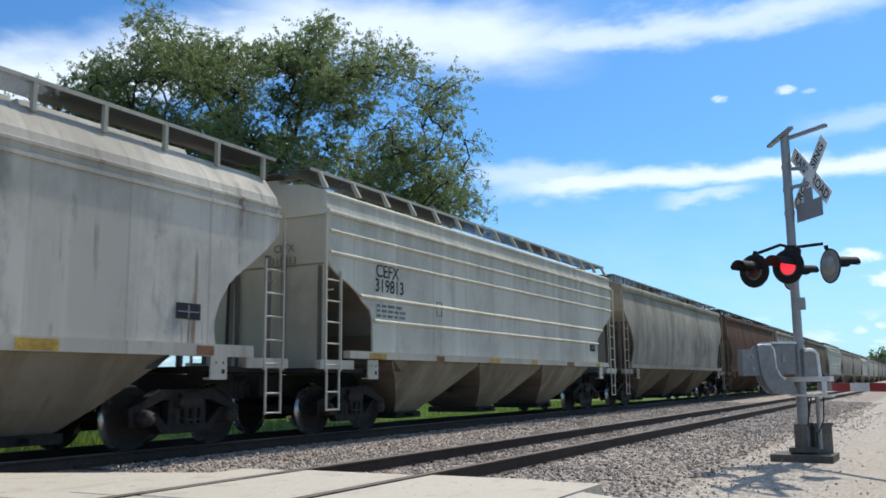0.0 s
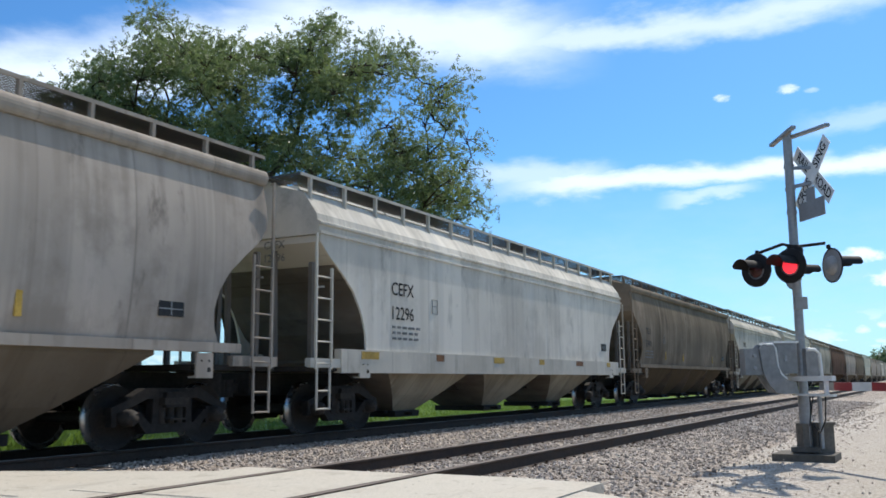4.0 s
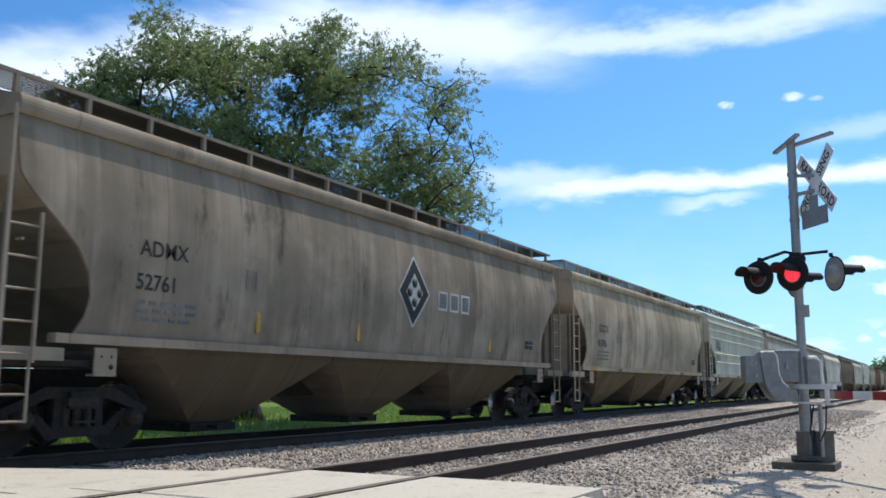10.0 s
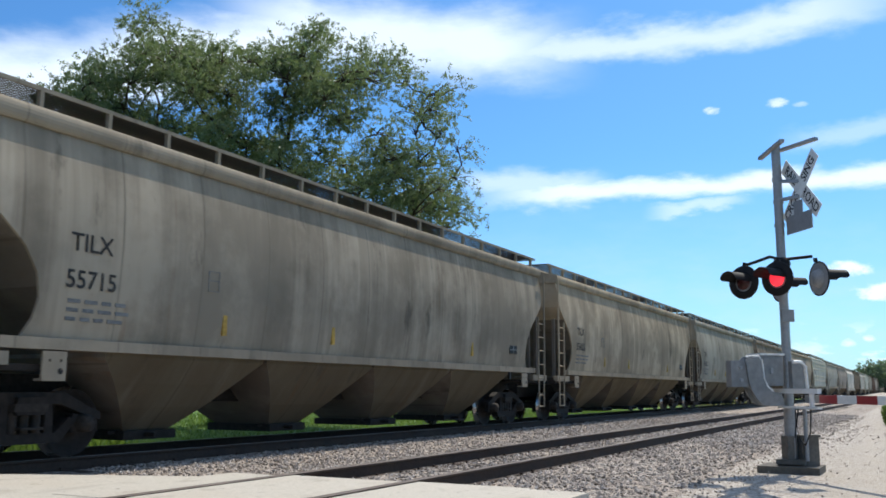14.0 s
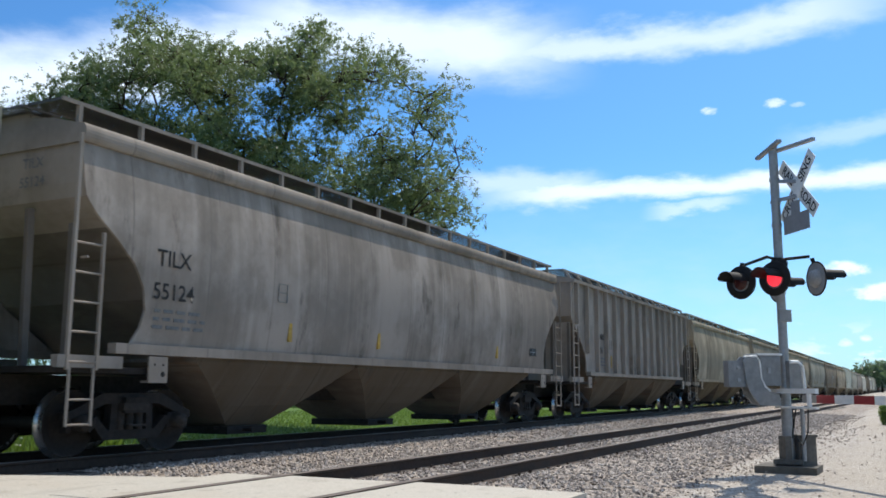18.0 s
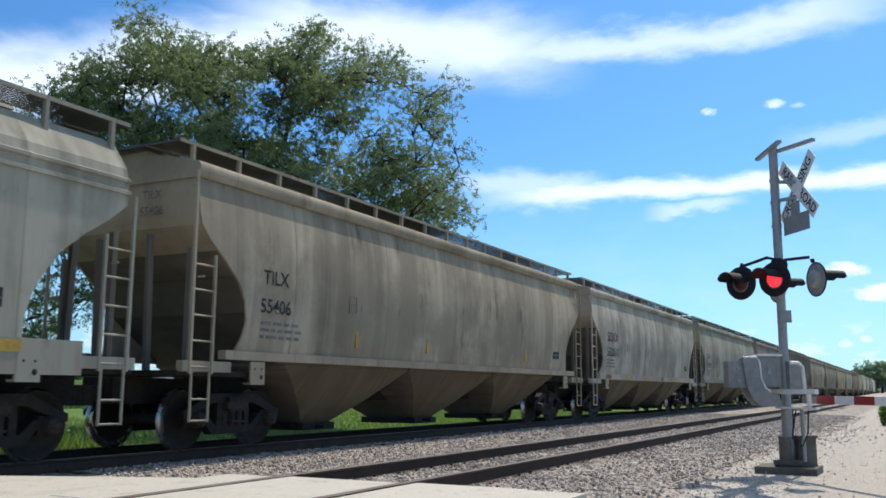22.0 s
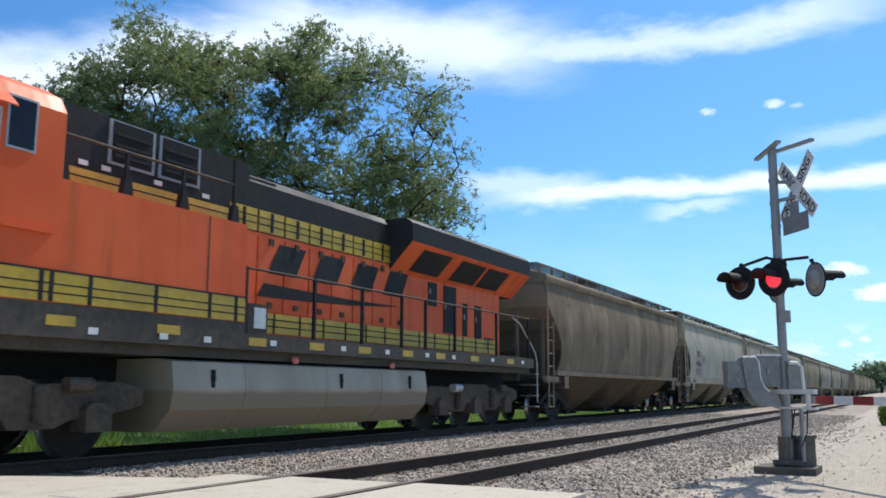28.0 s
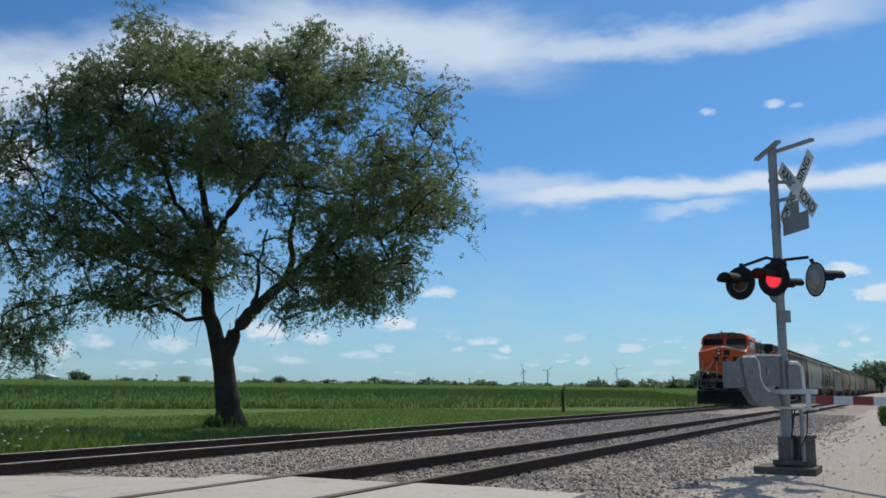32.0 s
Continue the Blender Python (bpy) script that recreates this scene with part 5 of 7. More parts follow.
    o = [(-1.40, 4.46), (-1.38, 4.60), (-1.08, 4.77), (0, 4.83), (1.08, 4.77), (1.38, 4.60), (1.40, 4.46)]
    brow.grid([[(1.36, y, z) for y, z in o], [(1.45, y, z + 0.012) for y, z in o]])
    brow.add([(1.36, y, z) for y, z in o], [tuple(range(7))])
    add("brow", brow, simple("sooty_orange", (0.36, 0.065, 0.035), 0.6, 0, 0.3, 2.0), cab, "sooty orange brow over the windshields")
    for y0, y1 in ((-1.40, -0.10), (0.10, 1.40)):
        win = Shape().prism([(y0, 4.02), (y1, 4.02), (y1, 4.36), (y1 - 0.08, 4.43), (y0 + 0.08, 4.43), (y0, 4.36)], "x", 1.385, 1.425)
        wd = add("windshield", win, GLASS_DARK, cab)
        c = (y0 + y1) / 2
        add("wiper", Shape().beam((1.375, c, 4.0), (1.375, c + 0.25, 4.22), 0.015, 0.02), BLACK_PAINT, wd)
    for c in (-0.52, 0.62):
        nb = add("number_board", Shape().box(1.32, 1.37, c - 0.30, c + 0.30, 4.57, 4.75), BOARD_BROWN, cab)
        letter_part("5936", 0.17, FADED_WHITE_INK, nb, pose(1.316, c, 4.65, 0, 0, -90))
    for side in (-1, 1):
        for x0, x1, z0, z1 in ((1.86, 2.27, 3.78, 4.40), (2.32, 2.76, 3.84, 4.20), (2.80, 3.24, 3.84, 4.20), (3.38, 3.74, 3.80, 4.40)):
            fr = plate("side_window", x0 - 0.03, x1 + 0.03, z0 - 0.03, z1 + 0.03, 1.53, RAIL_WHITE, 0.012, cab, side)
            plate("pane", x0, x1, z0, z1, 1.542, GLASS_DARK, 0.006, fr, side)
        y0, y1 = side * 1.535, side * 1.80
        add("sunshade", Shape().add([(2.2, y0, 4.42), (3.36, y0, 4.42), (3.30, y1, 4.22), (2.3, y1, 4.22), (2.2, y0, 4.40), (3.36, y0, 4.40), (3.30, y1, 4.20), (2.3, y1, 4.20)], [(0, 1, 2, 3), (7, 6, 5, 4), (3, 2, 6, 7), (0, 3, 7, 4), (1, 5, 6, 2)]), ORANGE, cab)
        letter_part("5936", 0.58, LOCO_BLACK, cab, pose(2.48, side * 1.537, 3.18, 0, 0, 0 if side < 0 else 180), thick=0.016, wide=0.95)
        plate("cab_ledge", 1.62, 4.1, 2.82, 2.86, 1.53, ORANGE, 0.04, cab, side)
        plate("toilet_vent", 2.56, 3.08, 2.0, 2.52, 1.53, BLACK_PAINT, 0.02, cab, side)
        plate("step_light", 3.0, 3.25, 2.96, 3.0, 1.53, BLACK_PAINT, 0.02, cab, side)
    add("roof_vent", Shape().box(2.2, 3.3, -0.5, 0.5, 4.80, 4.90), GRIME, cab)
    add("horn", Shape().rod([(1.9, 0.3, 4.93), (2.5, 0.3, 4.93)], 0.05, 8).box(2.1, 2.2, 0.25, 0.35, 4.82, 4.95), GALV, cab)
    # nose details
    hl = add("headlight_box", Shape().box(0.08, 0.2, 0.08, 0.30, 3.28, 3.76), LOCO_BLACK)
    for z in (3.64, 3.42):
        add("headlight", Shape().lathe((0.06, 0.19, z), (1, 0, 0), [(0, 0.0), (0.01, 0.075), (0.05, 0.085)], 12), LAMP_CLEAR, hl)
    add("nose_window", Shape().prism([(-0.52, 3.32), (-0.48, 3.28), (-0.16, 3.28), (-0.12, 3.32), (-0.12, 3.58), (-0.16, 3.62), (-0.48, 3.62), (-0.52, 3.58)], "x", 0.075, 0.2), LOCO_BLACK)

    def on_nose(y):
        return 0.06 + 0.132 * abs(y) - 0.012 + 0.02
    # a plain slanted emblem of four bars with a swoosh below
    for y0 in (1.15, 0.62, 0.02, -0.62):
        s = Shape()
        y1 = y0 - 0.42
        sl = 0.14
        for za, zb_ in ((2.82, 3.18),):
            y1 = y0 - 0.32
            s.add([(on_nose(y0) - 0.02, y0 - sl * (za - 2.8) * 2, za), (on_nose(y1) - 0.02, y1 - sl * (za - 2.8) * 2, za), (on_nose(y1) - 0.02, y1 - sl * (zb_ - 2.8) * 2, zb_), (on_nose(y0) - 0.02, y0 - sl * (zb_ - 2.8) * 2, zb_)], [(0, 1, 2, 3)])
        add("emblem_bar", s, LOCO_BLACK)
    add("emblem_swoosh", Shape().add([(0.16, 1.0, 2.72), (0.035, 0.0, 2.70), (0.11, -0.55, 2.72), (0.035, 0.0, 2.65)], [(0, 1, 2, 3)]), LOCO_BLACK)
    for sgn in (-1, 1):
        def q(y, z):
            return (0.06 + 0.132 * abs(y) - 0.015, sgn * y, z)
        add("nose_stripe", Shape().add([q(1.51, 2.38), q(0.9, 2.30), q(0.2, 2.16), q(0.2, 2.06), q(0.9, 2.18), q(1.51, 2.26)], [(0, 1, 2, 3, 4, 5)]), LOCO_YELLOW)
        add("nose_skirt", Shape().add([q(1.51, 2.24), q(0.9, 2.16), q(0.2, 2.04), q(0.2, 1.99), q(1.51, 1.99)], [(0, 1, 2, 3, 4)]), LOCO_BLACK)
    # front handrails, ditch lights, steps, hoses
    for sgn in (-1, 1):
        add("handrail", Shape().rod([(-0.5, sgn * 0.25, 1.66), (-0.5, sgn * 0.25, 2.92), (-0.48, sgn * 0.42, 2.97), (-0.42, sgn * 0.50, 2.80), (-0.40, sgn * 1.22, 2.0), (-0.40, sgn * 1.30, 1.75), (-0.40, sgn * 1.30, 1.25), (-0.35, sgn * 1.1, 1.12)], 0.022, 7), RAIL_WHITE)
        add("handrail", Shape().rod([(0.1, sgn * 1.25, 2.95), (0.02, sgn * 1.27, 2.5), (-0.1, sgn * 1.5, 2.0), (-0.12, sgn * 1.60, 1.75), (-0.12, sgn * 1.60, 0.55)], 0.022, 7), RAIL_WHITE)
        add("walkway_rail", Shape().rod([(-0.5, sgn * 0.62, 1.66), (-0.5, sgn * 0.62, 2.55)], 0.02, 6).rod([(-0.5, sgn * 0.25, 2.5), (-0.5, sgn * 0.62, 2.5)], 0.02, 6).box(-0.53, -0.49, min(sgn * 0.2, sgn * 0.62), max(sgn * 0.2, sgn * 0.62), 1.66, 1.76), simple("walkway_tan", (0.30, 0.20, 0.07), 0.7, 0, 0.3))
        dl = add("ditch_light", Shape().lathe((-0.66, sgn * 0.80, 2.12), (1, 0, 0), [(0.02, 0.10), (0.0, 0.12), (0.1, 0.12), (0.16, 0.08), (0.18, 0.0)], 14), GRIME)
        add("lens", Shape().lathe((-0.65, sgn * 0.80, 2.12), (1, 0, 0), [(0, 0.0), (0.02, 0.098)], 14), LAMP_CLEAR, dl)
        add("ditch_bracket", Shape().box(-0.6, -0.5, sgn * 0.80 - 0.04, sgn * 0.80 + 0.04, 1.6, 2.05), GRIME)
        st = add("step_well", Shape().box(0.0, 0.05, min(sgn * 1.02, sgn * 1.55), max(sgn * 1.02, sgn * 1.55), 0.5, 1.55).box(-0.35, 0.05, sgn * 1.02 - 0.02, sgn * 1.02 + 0.02, 0.5, 1.5), BLACK_PAINT)
        for z in (0.46, 0.74, 1.02, 1.30):
            a, b = sorted((sgn * 1.04, sgn * 1.56))
            add("step", Shape().box(-0.38, 0.0, a, b, z - 0.03, z), GALV, st)
        for y, sag in ((0.35, 0.35), (0.62, 0.28), (0.98, 0.22)):
            add("hose", Shape().rod([(-0.42, sgn * y, 1.48), (-0.58, sgn * y, 1.48 - sag * 0.6), (-0.62, sgn * (y - 0.08), 1.48 - sag), (-0.58, sgn * (y - 0.2), 1.48 - sag * 0.5), (-0.45, sgn * (y - 0.22), 1.46)], 0.025, 6), GALV if y > 0.5 else BLACK_PAINT)
        add("mirror_rail", Shape().rod([(-0.3, sgn * 1.55, 2.3), (-0.32, sgn * 1.82, 1.75), (-0.3, sgn * 1.86, 1.3), (-0.2, sgn * 1.6, 1.15)], 0.018, 6), RAIL_WHITE)
    # equipment box behind the cab, full width
    box = add("equipment_box", Shape().box(4.2, 7.82, -1.52, 1.52, 1.98, 3.56), ORANGE)
    add("seam", Shape().box(6.92, 6.95, -1.524, 1.524, 2.4, 3.55), GRIME, box)
    hood = add("upper_hood", Shape().box(4.2, 8.5, -0.95, 0.95, 3.56, 4.78).box(8.4, 9.3, -0.9, 0.9, 3.9, 4.6), LOCO_BLACK)
    for side in (-1, 1):
        plate("stripe", 4.25, 8.4, 3.60, 3.92, 0.95, LOCO_YELLOW, 0.014, hood, side)
        for z in (3.69, 3.80):
            plate("pinstripe", 4.25, 8.4, z, z + 0.022, 0.964, LOCO_BLACK, 0.005, hood, side)
        plate("light_line", 4.25, 7.8, 3.565, 3.595, 0.95, WHITE_PAINT, 0.02, hood, side)
        for x0, x1 in ((5.45, 6.22), (6.42, 7.20)):
            op = plate("intake_frame", x0 - 0.06, x1 + 0.06, 4.10, 4.76, 0.95, GALV, 0.02, hood, side)
            plate("intake", x0, x1, 4.14, 4.74, 0.972, BLACK_PAINT, 0.005, op, side)
            for i in range(3):
                plate("slat", x0 + 0.05, x1 - 0.05, 4.22 + i * 0.16, 4.26 + i * 0.16, 0.975, LOCO_BLACK, 0.02, op, side)
        for x in (4.9, 5.3, 6.3, 7.35):
            plate("notice", x, x + 0.16, 3.98, 4.05, 0.95, WHITE_PAINT, 0.01, hood, side)
        # railing on top of the equipment box
        rl = add("upper_handrail", Shape().rod([(4.22, side * 1.40, 4.19), (7.65, side * 1.40, 4.19)], 0.022, 6), GRIME)
        for x in (4.28, 5.35, 6.45, 7.6):
            add("post", Shape().beam((x, side * 1.40, 3.56), (x, side * 1.40, 4.6 if x > 7 else 4.19), 0.05, 0.05).prism([(x - 0.1, 3.56), (x + 0.1, 3.56), (x + 0.05, 3.85), (x - 0.05, 3.85)], "y", side * 1.40 - 0.05, side * 1.40 + 0.05), LOCO_BLACK, rl)
        # yellow band with fine lines along cab and box
        band = plate("lower_stripe", 0.32, 7.8, 1.99, 2.36, 1.53, LOCO_YELLOW, 0.012, loco, side)
        for z in (2.09, 2.20):
            plate("pinstripe", 0.32, 7.8, z, z + 0.02, 1.542, LOCO_BLACK, 0.005, band, side)
        plate("pinstripe", 0.32, 7.8, 2.36, 2.385, 1.53, LOCO_BLACK, 0.02, band, side)
        for x in (1.52, 1.72, 2.5, 3.95, 4.1, 4.7, 5.85, 6.95, 7.55):
            plate("bar", x, x + 0.06, 1.99, 2.38, 1.542, LOCO_BLACK, 0.012, band, side)
        for x in (0.55, 4.1, 5.95, 7.95, 9.6, 11.2, 12.9, 14.4, 16.2, 18.4):
            z = 1.70 if x < 7.8 else 1.62
            plate("reflector", x, x + 0.44, z, z + 0.13, 1.53 if x < 7.8 else 1.52, YELLOW_PAINT, 0.006, loco, side)
        for x in (1.0, 4.75, 6.0, 6.9, 8.5, 10.6, 12.2, 13.9, 15.2, 17.4, 19.4):
            z = 1.62 if x < 7.8 else 1.64
            plate("notice", x, x + 0.16, z, z + 0.09, 1.53 if x < 7.8 else 1.52, WHITE_PAINT, 0.006, loco, side)
    # engine hood with doors
    eng = add("engine_hood", Shape().box(7.82, 14.2, -0.95, 0.95, 1.80, 3.64), ORANGE)
    top = add("hood_top", Shape().prism([(-0.95, 3.64), (-0.95, 4.50), (-0.80, 4.66), (0.80, 4.66), (0.95, 4.50), (0.95, 3.64)], "x", 8.5, 14.0), LOCO_BLACK)
    add("exhaust", Shape().box(9.3, 10.6, -0.45, 0.45, 4.66, 4.82).box(11.6, 12.1, -0.3, 0.3, 4.66, 4.76), LOCO_BLACK, top)
    for side in (-1, 1):
        for i in range(8):
            x = 8.0 + i * 0.76
            d = plate("hood_door", x + 0.02, x + 0.72, 2.28, 3.58, 0.95, ORANGE, 0.02, eng, side)
            plate("latch", x + 0.30, x + 0.42, 3.44, 3.56, 0.97, GRIME, 0.03, d, side)
            plate("latch", x + 0.30, x + 0.42, 2.34, 2.44, 0.97, GRIME, 0.03, d, side)
            u = plate("yellow_door", x + 0.02, x + 0.72, 3.66, 4.04, 0.95, LOCO_YELLOW, 0.02, eng, side)
            plate("hinge", x + 0.34, x + 0.40, 3.68, 4.02, 0.97, LOCO_BLACK, 0.02, u, side)
            plate("pinstripe", x + 0.02, x + 0.72, 3.78, 3.80, 0.97, LOCO_BLACK, 0.006, u, side)
            plate("pinstripe", x + 0.02, x + 0.72, 3.90, 3.92, 0.97, LOCO_BLACK, 0.006, u, side)
        lo = plate("yellow_band", 7.84, 18.9, 1.90, 2.25, 0.95, LOCO_YELLOW, 0.02, loco, side)
        for z in (2.01, 2.13):
            plate("pinstripe", 7.84, 18.9, z, z + 0.022, 0.97, LOCO_BLACK, 0.006, lo, side)
        for i in range(14):
            plate("bar", 8.5 + i * 0.76, 8.54 + i * 0.76, 1.90, 2.25, 0.97, LOCO_BLACK, 0.012, lo, side)
        plate("cabinet", 8.05, 8.55, 1.83, 2.32, 1.1, DECK, 0.3, loco, side)
        plate("notice", 8.2, 8.5, 1.92, 2.26, 1.4, WHITE_PAINT, 0.01, loco, side)
        # slanted emblem in plain bars
        y = side * 0.985
        mirror = 1 if side < 0 else -1
        cx = 11.6

        def ex(u):
            return cx + mirror * u
        for u0, wide in ((-2.55, 1.12), (-1.22, 1.12), (0.08, 1.10), (1.36, 1.10)):
            s = Shape()
            for za, zb_ in ((2.95, 3.50),):
                wide *= 0.72
                k0, k1 = (za - 2.95) * 0.55, (zb_ - 2.95) * 0.55
                s.add([(ex(u0 + k0), y, za), (ex(u0 + wide + k0), y, za), (ex(u0 + wide + k1), y, zb_), (ex(u0 + k1), y, zb_)], [(0, 1, 2, 3)])
            add("emblem_bar", s, LOCO_BLACK)
        add("emblem_swoosh", Shape().add([(ex(-2.85), y, 2.52), (ex(-2.65), y, 2.76), (ex(0.0), y, 2.72), (ex(2.1), y, 2.74), (ex(0.0), y, 2.60), (ex(-1.5), y, 2.54)], [(0, 1, 2, 3, 4, 5)]), LOCO_BLACK)
    # radiator end
    rear = add("radiator_hood", Shape().box(14.2, 19.2, -0.95, 0.95, 1.80, 3.62), ORANGE)
    wing = [(-0.95, 3.50), (-1.54, 4.12), (-1.54, 4.52), (-1.38, 4.64), (1.38, 4.64), (1.54, 4.52), (1.54, 4.12), (0.95, 3.50)]
    s = Shape().prism(wing, "x", 13.25, 20.05)
    s.m = [1 if i in (0, 6) else 0 for i in range(len(s.f))]
    wng = add("radiator", s, (LOCO_BLACK, ORANGE), label="black flared radiator with orange underside")
    for side in (-1, 1):
        n = Vector((0, side * 0.62, -0.59)).normalized()
        for x0, x1 in ((13.95, 15.35), (15.9, 17.3), (17.45, 18.75)):
            p = []
            for x, t in ((x0, 0.14), (x1, 0.14), (x1, 0.86), (x0, 0.86)):
                p.append(Vector((x, side * (0.95 + 0.59 * t), 3.50 + 0.62 * t)) + n * 0.012)
            g = add("radiator_grille", Shape().add(p, [(0, 1, 2, 3)]), LOCO_BLACK, wng)
        for x0, x1, z0, z1 in ((15.05, 15.48, 2.9, 3.45), (15.85, 16.5, 2.30, 3.45), (16.9, 17.15, 2.28, 3.1), (17.6, 18.0, 2.25, 3.1), (18.2, 18.75, 2.0, 2.3)):
            d = plate("rear_door", x0, x1, z0, z1, 0.95, LOCO_BLACK, 0.02, rear, side)
            plate("latch", x0 + 0.03, x0 + 0.07, (z0 + z1) / 2, (z0 + z1) / 2 + 0.12, 0.97, GALV, 0.02, d, side)
        # walkway railing
        rl = add("handrail", Shape().rod([(7.5, side * 1.46, 2.88), (20.1, side * 1.46, 2.92)], 0.022, 6), GRIME)
        for x in (7.9, 9.8, 11.4, 12.95, 14.0, 15.45, 17.85, 20.05):
            add("post", Shape().beam((x, side * 1.46, 1.8), (x, side * 1.46, 2.9), 0.055, 0.055), LOCO_BLACK, rl)
        add("rear_rail", Shape().rod([(19.3, side * 1.3, 2.9), (19.6, side * 1.4, 2.75), (20.45, side * 1.5, 2.0), (20.55, side * 1.52, 1.7), (20.55, side * 1.52, 0.6)], 0.022, 7), RAIL_WHITE)
        for z in (0.5, 0.8, 1.1, 1.4):
            a, b = sorted((side * 1.1, side * 1.56))
            add("step", Shape().box(20.3, 20.6, a, b, z - 0.03, z), GALV)
        # fuel tank fittings
        for x in (9.3, 12.6):
            add("filler_cap", Shape().lathe((x, side * 1.42, 1.42), (0, side, 0.3), [(0, 0.07), (0.05, 0.07), (0.06, 0.0)], 10), simple("cap_red", (0.6, 0.16, 0.14), 0.5))
    tk = [(-1.08, 0.30), (-1.40, 0.62), (-1.46, 0.95), (-1.40, 1.33), (-1.2, 1.37), (1.2, 1.37), (1.40, 1.33), (1.46, 0.95), (1.40, 0.62), (1.08, 0.30)]
    tank = add("fuel_tank", Shape().prism(tk, "x", 6.4, 14.1), TANK, label="dusty grey-tan fuel tank")
    for x in (8.0, 10.3, 12.2):
        o = [(y * 1.006, (z - 0.8) * 1.01 + 0.8) for y, z in tk]
        add("tank_strap", Shape().prism(o, "x", x, x + 0.05), TANK, tank)
    for x in (7.2, 10.7, 13.3):
        add("tank_gauge", Shape().box(x, x + 0.06, -1.475, -1.44, 0.95, 1.22).box(x - 0.02, x + 0.08, -1.478, -1.45, 1.07, 1.10), BLACK_PAINT, tank)
    # three-axle trucks
    r = 0.53
    wmesh = wheelset_mesh(r).mesh("wheelset", WHEEL, TREAD)
    for c in (3.35, 17.1):
        tr = add("truck", Shape().box(c - 2.7, c + 2.7, -0.5, 0.5, 0.75, 1.05), GRIME, label="dusty dark three-axle truck")
        for side in (-1, 1):
            o = [(-2.75, 0.70), (-2.75, 0.92), (-2.3, 1.02), (-1.0, 0.98), (-0.7, 1.08), (0.7, 1.08), (1.0, 0.98), (2.3, 1.02), (2.75, 0.92), (2.75, 0.70), (2.3, 0.60), (1.5, 0.52), (1.25, 0.42), (0.6, 0.42), (0.45, 0.62), (-0.45, 0.62), (-0.6, 0.42), (-1.25, 0.42), (-1.5, 0.52), (-2.3, 0.60)]
            a, b = sorted((side * 1.02, side * 1.18))
            add("side_frame", Shape().prism([(c + x, z) for x, z in o], "y", a, b), GRIME, tr)
            for k in (-1.88, 0.0, 1.88):
                a, b = sorted((side * 1.0, side * 1.30))
                add("axle_box", Shape().prism([(c + k - 0.22, 0.36), (c + k + 0.22, 0.36), (c + k + 0.22, 0.66), (c + k + 0.12, 0.74), (c + k - 0.12, 0.74), (c + k - 0.22, 0.66)], "y", a, b), GRIME, tr)
            for k in (-1.0, 1.0):
                add("spring", Shape().rod([(c + k, side * 1.22, 0.5), (c + k, side * 1.22, 0.95)], 0.10, 10), GRIME, tr)
                add("brake_cylinder", Shape().rod([(c + k * 1.35, side * 1.25, 0.98), (c + k * 1.35 + 0.4, side * 1.25, 0.98)], 0.10, 10), RAIL_WHITE if k < 0 else GRIME, tr)
        for k in (-1.88, 0.0, 1.88):
            LOCO_WHEELS.append((part("wheelset", wmesh, None, tr, at=(c + k, 0, r)), c + k, r))
    CARS.append((loco, 0.0))

# ---- crossing signal ----
LAMP_BACK = simple("grey_back", (0.27, 0.27, 0.265), 0.5, 0.1, 0.2)
MID_GREY = simple("mid_grey_paint", (0.23, 0.23, 0.225), 0.55, 0.05, 0.25, 2.0)
DIRTY_STEEL = simple("dirty_steel", (0.13, 0.115, 0.095), 0.8, 0.1, 0.4, 3.0)


